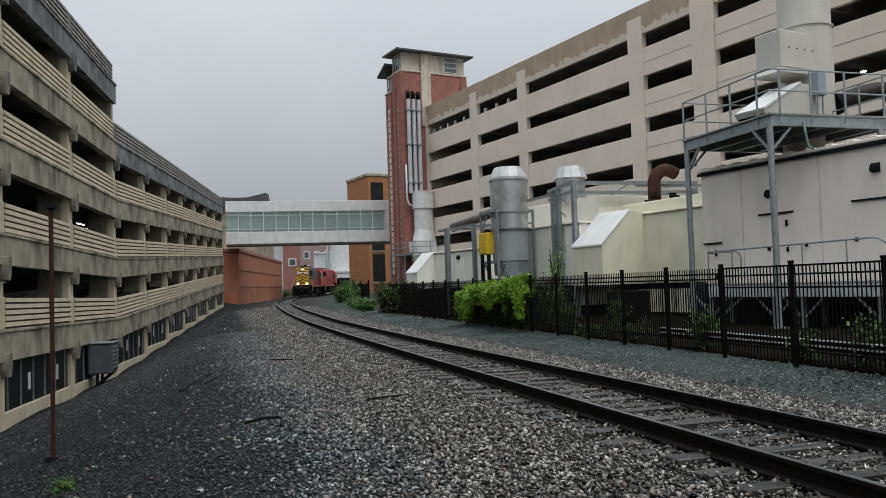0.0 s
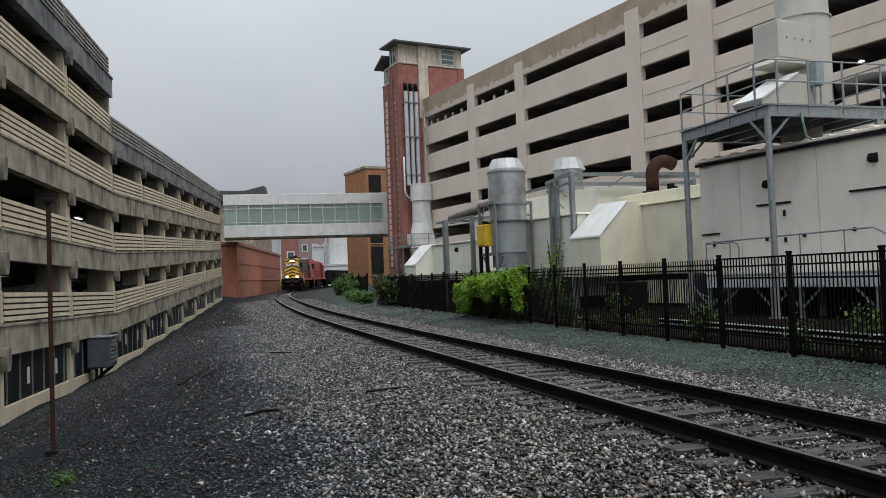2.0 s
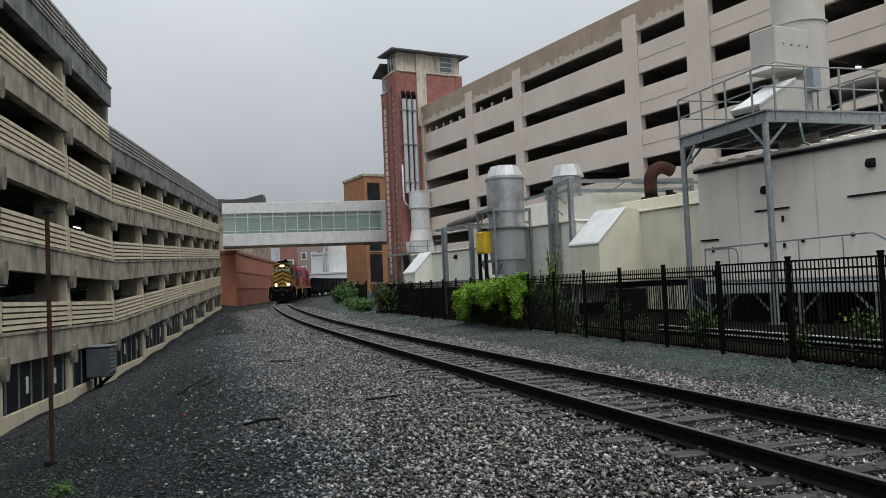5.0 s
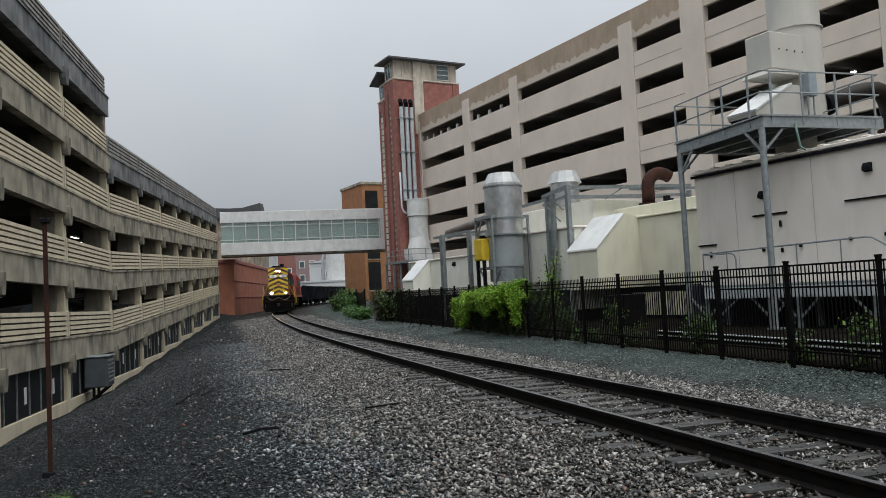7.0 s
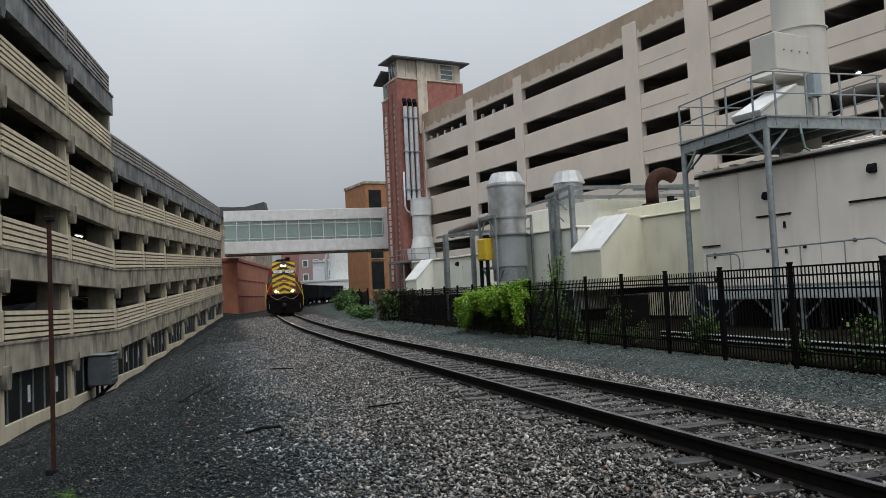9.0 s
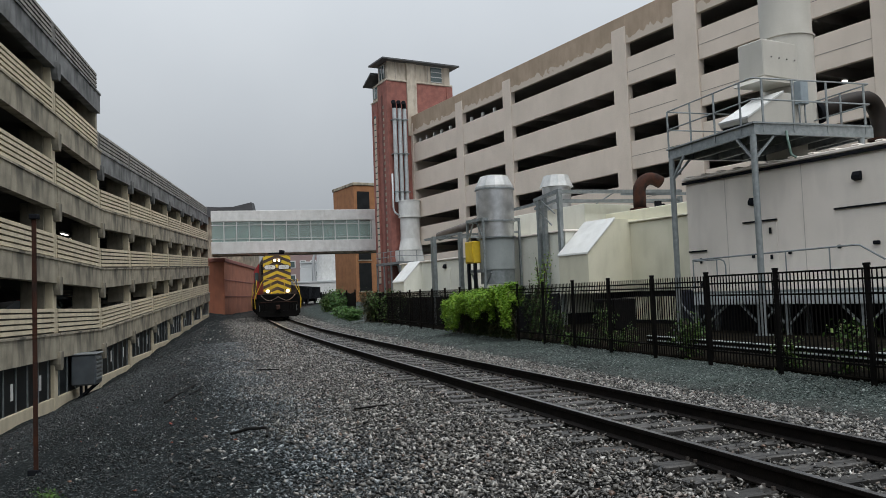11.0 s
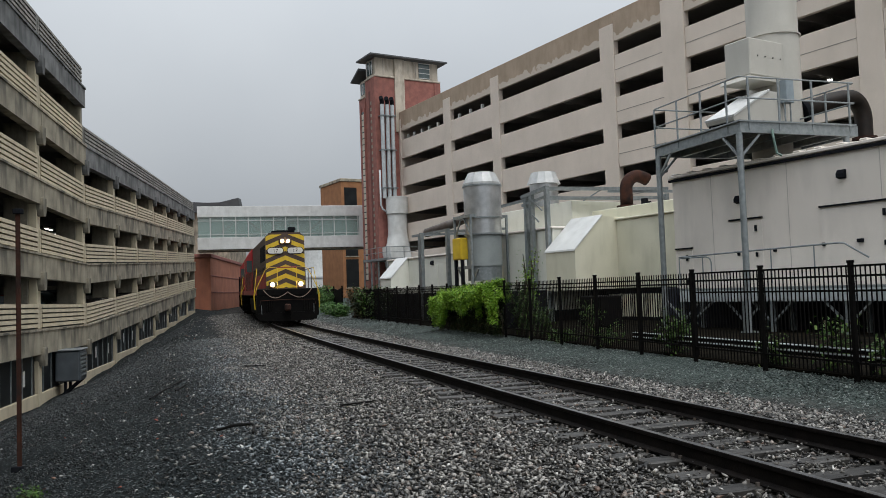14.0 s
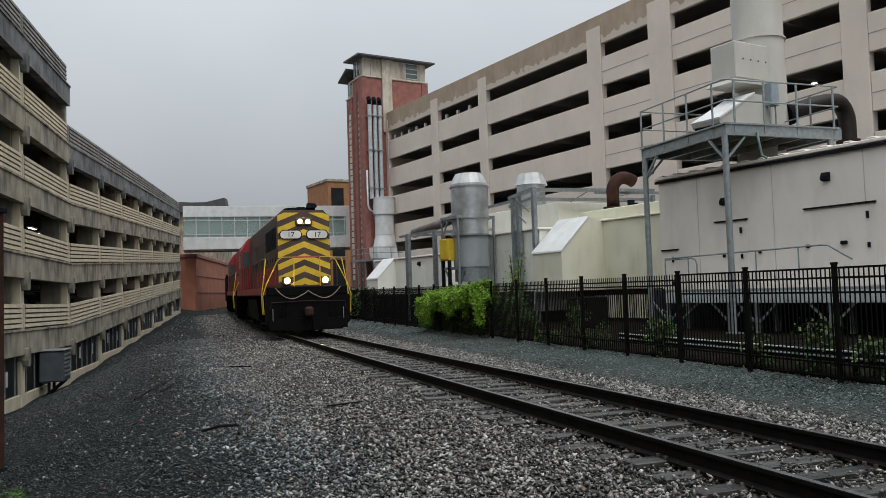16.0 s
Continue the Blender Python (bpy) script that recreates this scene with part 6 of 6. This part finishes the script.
# ---- screened far fence ----
def build_screen_fence():
    g = thing("screened_fence", Matrix.Identity(4), "black fabric-screened fence curving beside the track", "fence")
    pts = []
    for s in range(84, 150, 5):
        x, y, z, h = on_track(s)
        pts.append(Vector((x + 6.0 * math.cos(radians(h)), y - 6.0 * math.sin(radians(h)), z - 0.1)))
    for a, b in zip(pts, pts[1:]):
        d = b - a
        m = Matrix.Translation(a) @ Matrix.Rotation(math.atan2(d.y, d.x), 4, "Z")
        bm = bmesh.new()
        prism(bm, [(0, 0), (d.xy.length, d.z), (d.xy.length, 1.95 + d.z), (d.xy.length * 0.5, 1.78 + d.z / 2), (0, 1.95)], "y", -0.02, 0.02)
        part("screen_panel", bm, BLACK_PAINT, g, m=m)
        part("post", boxed(-0.05, 0.05, -0.05, 0.05, -0.3, 2.1), BLACK_PAINT, g, m=Matrix.Translation(a))
    return g


build_screen_fence()
guard = thing("guard_rail", FN, "low galvanised double guard rail behind the fence", "guard rail")
for z in (0.36, 0.47):
    part("rail", boxed(-12, 7.2, -0.46, -0.38, z, z + 0.022, bevel=0.005), LIGHT_GALV, guard)
    part("rail_web", boxed(-12, 7.2, -0.4, -0.392, z - 0.06, z), BLACK_PAINT, guard)
for k in range(9):
    part("post", boxed(-11.9 + k * 2.35, -11.84 + k * 2.35, -0.45, -0.39, 0.0, 0.36), BLACK_PAINT, guard)
cab = thing("junction_cabinet", FN, "black steel cabinet behind the fence", "cabinet")
part("body", boxed(9.75, 11.0, -1.6, -0.9, 0.5, 1.38, bevel=0.02), BLACK_PAINT, cab)
part("leg", boxed(9.85, 9.95, -1.3, -1.2, 0, 0.5), BLACK_PAINT, cab)
part("leg", boxed(10.8, 10.9, -1.3, -1.2, 0, 0.5), BLACK_PAINT, cab)
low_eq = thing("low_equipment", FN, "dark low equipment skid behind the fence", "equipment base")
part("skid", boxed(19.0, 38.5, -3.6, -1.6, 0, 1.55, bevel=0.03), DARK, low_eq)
for k in range(12):
    part("skid_rib", boxed(19.4 + k * 1.6, 19.5 + k * 1.6, -1.6, -1.5, 0.0, 1.5), BLACK_PAINT, low_eq)


# ---- clutter beside the track ----
post = thing("rusty_post", pose(-6.04, 12.18, -0.74), "thin rusty steel post standing in the gravel", "post")
part("shaft", box(boxed(-0.035, 0.035, -0.006, 0.006, -0.4, 3.9), -0.006, 0.006, 0.006, 0.045, -0.4, 3.9), RUST, post)
part("foot_plate", boxed(-0.11, 0.05, -0.05, 0.05, -0.04, 0.05, bevel=0.01), DARK, post)
part("top_clip", boxed(-0.06, 0.07, -0.05, 0.05, 3.84, 3.92, bevel=0.01), DARK, post)
rodm = mat("blackened_wood", (0.01, 0.0095, 0.009), None, 12, 0.7, spec=0.1)
for pts, r in (([(-2.84, 11.12, -0.1), (-2.6, 11.1, -0.04), (-2.36, 11.1, -0.03), (-2.3, 11.0, -0.04), (-2.2, 10.45, -0.04)], 0.02), ([(-5.35, 15.9, -0.22), (-5.4, 17.0, -0.17), (-5.45, 18.3, -0.13)], 0.02), ([(-5.0, 16.4, -0.14), (-5.05, 17.4, -0.12)], 0.016),
               ([(-0.75, 13.0, -0.04), (-1.3, 12.8, -0.06)], 0.015), ([(-4.6, 20.9, -0.08), (-4.0, 20.7, -0.08)], 0.016)):
    ob = part("broken_stick", tube(bmesh.new(), pts, r, 7), rodm)
    tagged(ob, "blackened broken stick lying on the gravel", "stick")


def build_wall_unit():
    g = thing("air_conditioner", LG, "grey metal air conditioner on brackets against the garage wall", "air conditioner")
    part("case", boxed(-5.2, -4.0, -0.95, 0.0, -1.5, -0.25, bevel=0.06), mat("grey_cabinet_paint", (0.085, 0.1, 0.115), (0.06, 0.072, 0.082), 2, 0.4, streak=0.3), g)
    part("lid", boxed(-5.25, -3.95, -1.0, 0.02, -0.25, -0.19, bevel=0.02), GALV, g)
    for k in range(6):
        part("louvre", boxed(-5.05, -4.15, -0.99, -0.95, -1.3 + k * 0.17, -1.22 + k * 0.17), GALV, g)
    for s in (-5.0, -4.2):
        bm = bmesh.new()
        beam(bm, (s, -0.85, -1.5), (s, -0.02, -2.2), 0.08, 0.08)
        part("bracket", bm, DARK, g)
        part("bracket_foot", boxed(s - 0.05, s + 0.05, -0.4, -0.3, -2.5, -1.5), DARK, g)
    return g


build_wall_unit()


# ---- lamps, signs and cars in the garages ----
TUBE = mat("lit_fluorescent_tube", (0.9, 0.9, 0.85), emit=(1.0, 0.95, 0.85), strength=5)
for b in range(-4, 6):
    for i in (1, 2, 3):
        if (b * 7 + i * 3) % 4 in (1, 3) and not (i == 2 and b >= 0):
            continue
        s = (b + 0.45) * BAY
        z = lift(s) + LEVELS[i] - 2.02
        g = thing("ceiling_lamp", LG @ Matrix.Translation((s, 2.4 + (b % 3) * 1.5, z)), "lit fluorescent ceiling lamp in the garage", "lamp", group="garage ceiling lamps")
        part("housing", boxed(-0.65, 0.65, -0.1, 0.1, 0.03, 0.12, bevel=0.01), WHITE_MET, g)
        part("tube", boxed(-0.6, 0.6, -0.04, 0.04, 0.0, 0.03), TUBE, g)
for s, k in ((-50.6, 2), (-57.8, 3)):
    g = thing("ceiling_lamp", RG @ Matrix.Translation((s, -2.2, R_BOT[k] + 0.75)), "lit round ceiling lamp in the garage", "lamp", group="garage ceiling lamps")
    part("housing", boxed(-0.14, 0.14, -0.14, 0.14, 0.05, 0.15, bevel=0.03), WHITE_MET, g)
    part("diffuser", boxed(-0.12, 0.12, -0.12, 0.12, 0.0, 0.05, bevel=0.02), TUBE, g)

FLAT_WHITE = mat("white_notice_and_sky_gap", (0.75, 0.75, 0.73), None, 4, 0.6, bump=0)
for b in range(-4, 5):
    for f in (0.37, 0.78):
        s = (b + f) * BAY
        base = float(wall_base(np.array([b * BAY + 3.6]))[0])
        ob = part("window_notice", boxed(s - 0.12, s + 0.12, 0.086, 0.096, base + 0.95, base + 1.5), FLAT_WHITE, None)
        ob.matrix_basis = LG
        tagged(ob, "white paper notice in a dark window", "notice", group="window notices")

# white blocks in the top openings stand in for glimpses of bright sky
for s in (-1.2, -2.7, -4.4, -6.0, -7.9, -12.2, -14.3, -16.4):
    ob = part("sky_gap_block", boxed(s - 0.12, s + 0.12, -0.7, -0.45, R_BOT[0] - 0.9, R_BOT[0] + 0.6, bevel=0.02), FLAT_WHITE, None)
    ob.matrix_basis = RG
    tagged(ob, "white block standing in for sky seen through the garage", "post", group="barrier posts")


def build_parked_car(m, paint, label):
    g = thing("parked_car", m, label, "car", group="parked cars")
    bm = bmesh.new()
    prism(bm, [(-2.2, 0.3), (2.2, 0.3), (2.25, 0.7), (1.3, 0.88), (-1.9, 0.92), (-2.25, 0.75)], "y", -0.88, 0.88)
    bmesh.ops.bevel(bm, geom=list(bm.edges), offset=0.06, segments=2, affect="EDGES")
    part("body", bm, paint, g)
    bm = bmesh.new()
    prism(bm, [(-1.8, 0.88), (1.1, 0.86), (0.4, 1.4), (-1.2, 1.43)], "y", -0.74, 0.74)
    bmesh.ops.bevel(bm, geom=list(bm.edges), offset=0.06, segments=2, affect="EDGES")
    part("cabin", bm, GLASS, g)
    part("roof", boxed(-1.15, 0.35, -0.66, 0.66, 1.4, 1.45, bevel=0.02), paint, g)
    for x in (-1.35, 1.35):
        for y in (-0.82, 0.82):
            bm = bmesh.new()
            rod(bm, (x, y - 0.1, 0.32), (x, y + 0.1, 0.32), 0.32, 18)
            part("wheel", bm, DARK, g)
    return g


paints = [mat("red_car_paint", (0.35, 0.03, 0.03), None, 2, 0.3, bump=0), mat("silver_car_paint", (0.4, 0.41, 0.42), None, 2, 0.3, metal=0.5, bump=0), mat("dark_car_paint", (0.04, 0.045, 0.055), None, 2, 0.3, bump=0)]
car_names = ["red parked car inside the garage", "silver parked car inside the garage", "dark parked car inside the garage"]
for k, (s, lvl) in enumerate(((-18.5, 0), (-12.0, 0), (-9.2, 0), (3.5, 0), (6.6, 0), (9.8, 0), (14.2, 0), (-15.4, 1), (4.4, 1))):
    c = (2, 1, 2, 0, 1, 2, 1, 2, 2)[k]
    build_parked_car(LG @ pose(s, 4.2, lift(s) + LEVELS[lvl] - 1.0, 0, 0, 90), paints[c], car_names[c])


# ---- the distance under the bridge ----
# the haze of distance is mixed into these two wall colours
HAZE_PINK = mat("hazed_red_brick", (0.32, 0.23, 0.22), (0.28, 0.2, 0.19), 0.3, 0.9)
HAZE_GREY = mat("hazed_grey_render", (0.5, 0.52, 0.53), (0.44, 0.46, 0.47), 0.2, 0.8)


def far_block(x0, x1, y, depth, z, material, label, wins=(), roofm=None):
    g = thing("far_building", pose(x0, y, 0), label, "building")
    part("wall", boxed(0, x1 - x0, 0, depth, -2, z, bevel=0.05), material, g)
    part("roof", boxed(-0.2, x1 - x0 + 0.2, -0.2, depth, z, z + 0.5, bevel=0.05), roofm or HAZE_GREY, g)
    for a, b, w, h in wins:
        p = part("window", boxed(a, a + w, -0.1, 0.0, b, b + h), WHITE_MET, g)
        part("pane", boxed(a + 0.25, a + w - 0.25, -0.14, -0.1, b + 0.25, b + h - 0.25), GLASS, p)
    return g


far_block(-38.6, -34.7, 190, 2, 19, mat("plain_red_brick", (0.3, 0.14, 0.115), (0.25, 0.115, 0.095), 0.3, 0.9), "red brick building in the distance", [(1.4, 13.2, 1.9, 1.9), (1.4, 7.4, 1.9, 1.9)])
far_block(-41.6, -32.0, 230, 3, 15.2, HAZE_PINK, "brick building with white windows, paled by painted haze in the distance", [(a, b, 1.7, 2.2) for a in (1.0, 4.0, 7.0) for b in (10.6, 6.6)])
far_block(-35.0, -26.4, 215, 8, 11.2, HAZE_GREY, "grey rendered building, paled by painted haze in the distance", [(a, 7.4, 1.4, 1.8) for a in (1.2, 4.0, 6.4)])
far_block(-36.4, -23.5, 200, 8, 5.6, WHITE_MET, "low white building in the distance")
far_block(-44, -32.8, 158, 3, 12.5, HAZE_GREY, "grey glazed building beyond the brick wall", [(a, 8.2, 1.3, 3.4) for a in (0.5, 2.2, 3.9, 5.6, 7.3)])
silo = thing("storage_silo", pose(-26.6, 205, 0), "white steel silo with side pipes in the distance", "silo")
bm = bmesh.new()
rod(bm, (0, 0, -1), (0, 0, 13.5), 2.6, 24)
rod(bm, (0, 0, 13.5), (0, 0, 15.2), 2.6, 24, 0.8)
part("drum", bm, WHITE_MET, silo)
part("side_pipe", tube(bmesh.new(), [(-3.4, 0, 0), (-3.4, 0, 12), (-3.0, 0, 13.2), (-1.5, 0, 14)], 0.35, 10), HAZE_GREY, silo)
part("side_house", boxed(-7, -3.9, 0, 4, -1, 9.5, bevel=0.05), HAZE_GREY, silo)
roofb = thing("far_building", pose(-34.5, 120, 0), "building with a dark folded roof beyond the garage", "building")
part("wall", boxed(-8, 6.2, 0, 12, -1, 14.6), GREY_CONC, roofb)
bm = bmesh.new()
prism(bm, [(-9, 16.4), (1.2, 16.1), (3.2, 15.95), (5.2, 15.95), (7.94, 16.55), (8.2, 15.2), (7.2, 14.6), (-9, 14.4)], "y", -0.8, 1.2)
part("roof", bm, mat("slate_roof", (0.07, 0.075, 0.08), None, 1, 0.7), roofb, "dark folded roof")


# ---- loose stones ----
def rocks(name, xs, ys, zs, radii, material, label, seed):
    """Loose crushed stones, each an uneven sharp-edged lump, as one mesh."""
    rng = np.random.default_rng(seed)
    base = np.array([(1, 0, 0), (-1, 0, 0), (0, 1, 0), (0, -1, 0), (0, 0, 1), (0, 0, -1)], float)
    tri = np.array([(0, 2, 4), (2, 1, 4), (1, 3, 4), (3, 0, 4), (2, 0, 5), (1, 2, 5), (3, 1, 5), (0, 3, 5)])
    n, nv = len(xs), len(base)
    v = base[None] * rng.uniform(0.65, 1.4, (n, nv, 1)) + rng.uniform(-0.38, 0.38, (n, nv, 3))
    v = v * np.stack([rng.uniform(0.8, 1.35, n), rng.uniform(0.6, 1.0, n), rng.uniform(0.3, 0.62, n)], 1)[:, None, :] * radii[:, None, None]
    q = rng.normal(0, 1, (n, 4)) * np.array([1, 0.3, 0.3, 1])
    q /= np.linalg.norm(q, axis=1)[:, None]
    w, x, y, z = q.T
    R = np.stack([np.stack([1 - 2 * (y * y + z * z), 2 * (x * y - z * w), 2 * (x * z + y * w)], 1),
                  np.stack([2 * (x * y + z * w), 1 - 2 * (x * x + z * z), 2 * (y * z - x * w)], 1),
                  np.stack([2 * (x * z - y * w), 2 * (y * z + x * w), 1 - 2 * (x * x + y * y)], 1)], 1)
    v = np.einsum("nij,nkj->nki", R, v) + np.column_stack([xs, ys, zs])[:, None, :]
    f = (tri[None] + (np.arange(n) * nv)[:, None, None]).reshape(-1, 3)
    me = bpy.data.meshes.new(name)
    me.vertices.add(n * nv)
    me.vertices.foreach_set("co", v.reshape(-1))
    me.loops.add(len(f) * 3)
    me.loops.foreach_set("vertex_index", f.reshape(-1))
    me.polygons.add(len(f))
    me.polygons.foreach_set("loop_start", np.arange(len(f)) * 3)
    me.update(calc_edges=True)
    me.materials.append(material)
    return tagged(new(name, me), label, "stones", kind="stuff")


def scatter(n, s0, s1, l0, l1, power, seed):
    """Random places in a strip beside the track, thicker at its start."""
    rng = np.random.default_rng(seed)
    s = s0 + (s1 - s0) * rng.uniform(0, 1, n) ** power
    l = rng.uniform(l0, l1, n)
    i = np.clip(s.astype(int), 0, len(TRACK) - 2)
    f = s - i
    T = np.array(TRACK)
    P = T[i] * (1 - f)[:, None] + T[i + 1] * f[:, None]
    h = np.radians(P[:, 3])
    return P[:, 0] - l * np.cos(h), P[:, 1] + l * np.sin(h), P[:, 2], l, rng


def build_ballast():
    BLUE_STONES = stone_material("blue_grey_stones", ((0.0, (0.016, 0.021, 0.024)), (0.4, (0.06, 0.074, 0.082)), (0.85, (0.2, 0.226, 0.24)), (1.0, (0.42, 0.44, 0.45))), 0.34, 0.3)
    for name, n, s0, s1, p, r0, r1, seed in (("ballast", 155000, 21.5, 48, 1.45, 0.018, 0.038, 11), ("ballast", 42000, 48, 100, 1.3, 0.03, 0.055, 12)):
        x, y, tz, l, rng = scatter(n, s0, s1, -3.3, 5.6, p, seed)
        w = 0.9 * np.sin(x * 1.3 + y * 0.45) + 0.6 * np.sin(y * 1.1 - x * 0.7) + 0.4 * np.sin(x * 3.1 + y * 2.3)
        keep = rng.uniform(0, 1, n) < np.clip((4.1 + 0.35 * w - l) / 1.2, 0.025, 1) * np.clip((l + 3.3) / 0.8, 0.1, 1)
        bed = np.abs(l) < 1.42
        x, y, tz, l, bed = x[keep], y[keep], tz[keep], l[keep], bed[keep]
        r = rng.uniform(r0, r1, len(x)) * np.where(np.abs(l) < 0.7, 0.8, 1)
        z = ground_z(x, y) + np.where(bed, 0.0, 0.012) + rng.uniform(-0.012, 0.025, len(x)) + np.where(bed & (rng.uniform(0, 1, len(x)) < 0.18), 0.045, 0)
        rocks(name, x, y, z, r, STONES, "pale grey wet crushed ballast stones around the track", seed)
    x, y, tz, l, rng = scatter(88000, 23, 58, 3.0, 12.6, 1.5, 13)
    z = ground_z(x, y) + rng.uniform(0, 0.012, len(x))
    rocks("gravel", x, y, z, rng.uniform(0.011, 0.026, len(x)) * np.clip(y / 16, 1, 1.8), CHIPS, "dark wet gravel chippings on the slope", 14)
    x, y, tz, l, rng = scatter(44000, 26, 84, -6.9, -2.8, 1.4, 15)
    z = ground_z(x, y) + rng.uniform(0, 0.012, len(x))
    rocks("gravel", x, y, z, rng.uniform(0.014, 0.028, len(x)) * np.clip(y / 30, 1, 1.7), stone_material("greenish_gravel", ((0.0, (0.012, 0.02, 0.0185)), (0.6, (0.046, 0.064, 0.059)), (1.0, (0.25, 0.285, 0.27))), 0.45, 0.25), "greenish grey fine gravel by the fence", 16)
    x, y, tz, l, rng = scatter(16000, 42, 82, 5.0, 15.0, 1.1, 23)
    rocks("gravel", x, y, ground_z(x, y) + rng.uniform(0, 0.015, len(x)), rng.uniform(0.022, 0.045, len(x)), CHIPS, "dark wet gravel chippings on the slope", 24)
    # blue-grey stones where the slope meets the ballast
    x, y, tz, l, rng = scatter(34000, 23, 60, 2.6, 5.8, 1.4, 21)
    w = 0.7 * np.sin(x * 1.3 + y * 0.45) + 0.5 * np.sin(y * 1.1 - x * 0.7)
    keep = rng.uniform(0, 1, len(x)) < np.clip(1.2 - np.abs(l - 3.8 - 0.25 * w) / 0.9, 0, 1)
    x, y = x[keep], y[keep]
    rocks("gravel", x, y, ground_z(x, y) + rng.uniform(0.002, 0.02, len(x)), rng.uniform(0.014, 0.03, len(x)), BLUE_STONES, "blue-grey wet stones at the edge of the ballast", 22)
    # spread of pale litter and stray stones on the dark slope
    x, y, tz, l, rng = scatter(650, 24, 66, 4.6, 13.5, 1.1, 17)
    rocks("stray_stones", x, y, ground_z(x, y) + 0.01, rng.uniform(0.014, 0.034, len(x)), stone_material("stray_stone", ((0.0, (0.3, 0.3, 0.29)), (0.6, (0.5, 0.5, 0.48)), (0.85, (0.2, 0.09, 0.05)), (1.0, (0.35, 0.06, 0.04))), 0.6), "scattered pale stones and leaf litter on the gravel", 18)


build_ballast()


# ---- sleepers ----
def build_sleepers():
    rng = np.random.default_rng(3)
    meshes = []
    for k in range(4):
        bm = bmesh.new()
        box(bm, -0.092 - 0.007 * k, 0.094 + 0.006 * k, -1.33 + 0.04 * k, 1.32 - 0.03 * k, -0.18, 0, bevel=0.012)
        me = bpy.data.meshes.new("sleeper")
        bm.to_mesh(me)
        bm.free()
        me.materials.append(TIE)
        meshes.append(me)
    plates = bmesh.new()
    s = 10.0
    n = 0
    while n < 290:
        x, y, z, h = on_track(s)
        m = heading(x, y, z - 0.176, h) @ pose(0, rng.normal(0, 0.06), rng.uniform(-0.028, 0.0), rng.normal(0, 0.35), 0, rng.normal(0, 1.8))
        ob = new("sleeper", meshes[n % 4])
        ob.parent = railway
        ob.matrix_basis = m
        if 20 < s < 75:
            for off in (0.753, -0.753):
                for a in (-0.11, 0.11):
                    for b in (-0.06, 0.06):
                        p = m @ Vector((b, off + a, 0.0))
                        bmesh.ops.create_cube(plates, size=1, matrix=Matrix.Translation((p.x, p.y, p.z + 0.015)) @ Matrix.Rotation(radians(90 - h), 4, "Z") @ Matrix.Diagonal((0.026, 0.026, 0.034, 1)))
        s += 0.54
        n += 1
    ob = part("spikes", plates, mat("worn_spike_steel", (0.25, 0.24, 0.23), (0.15, 0.12, 0.1), 9, 0.45, metal=0.5), railway)
    ob["kind"] = "stuff"


build_sleepers()


# ---- keyed things ----
TY = np.array([p[1] for p in TRACK])


def lamp_y(t):
    return 129.0 - 6.73 * t + 0.038 * t * t


def front_s(t):
    """How far along the track's line the leading engine's lamps are."""
    return float(np.interp(lamp_y(t), TY, np.arange(len(TY))))


def car_pose(s, half):
    """A vehicle with its middle at s, standing on the track by its two trucks and facing down the line."""
    a, b = on_track(s - half), on_track(s + half)
    dx, dy, dz = a[0] - b[0], a[1] - b[1], a[2] - b[2]
    m = pose((a[0] + b[0]) / 2, (a[1] + b[1]) / 2, (a[2] + b[2]) / 2, 0, 0, math.degrees(math.atan2(dy, dx)))
    return m @ pose(0, 0, 0, 0, -math.degrees(math.atan2(dz, math.hypot(dx, dy))), 0)


def motions():
    times = [k * 0.5 for k in range(33)]
    walk(LEAD, [(t, car_pose(front_s(t) + 8.3, 5.4)) for t in times])
    walk(SECOND, [(t, car_pose(front_s(t) + 8.3 + 18.3, 5.4)) for t in times])
    for k, c in enumerate(CARS):
        walk(c, [(t, car_pose(front_s(t) + 8.3 + 36 + 16.2 * k, 5.2)) for t in times])
    s0 = front_s(0)
    for w, x in WHEELS[:N_LEAD]:
        walk(w, [(k * 0.1, pose(x, 0, 0.5, 0, math.degrees((s0 - front_s(k * 0.1)) / 0.5), 0)) for k in range(161)])


motions()
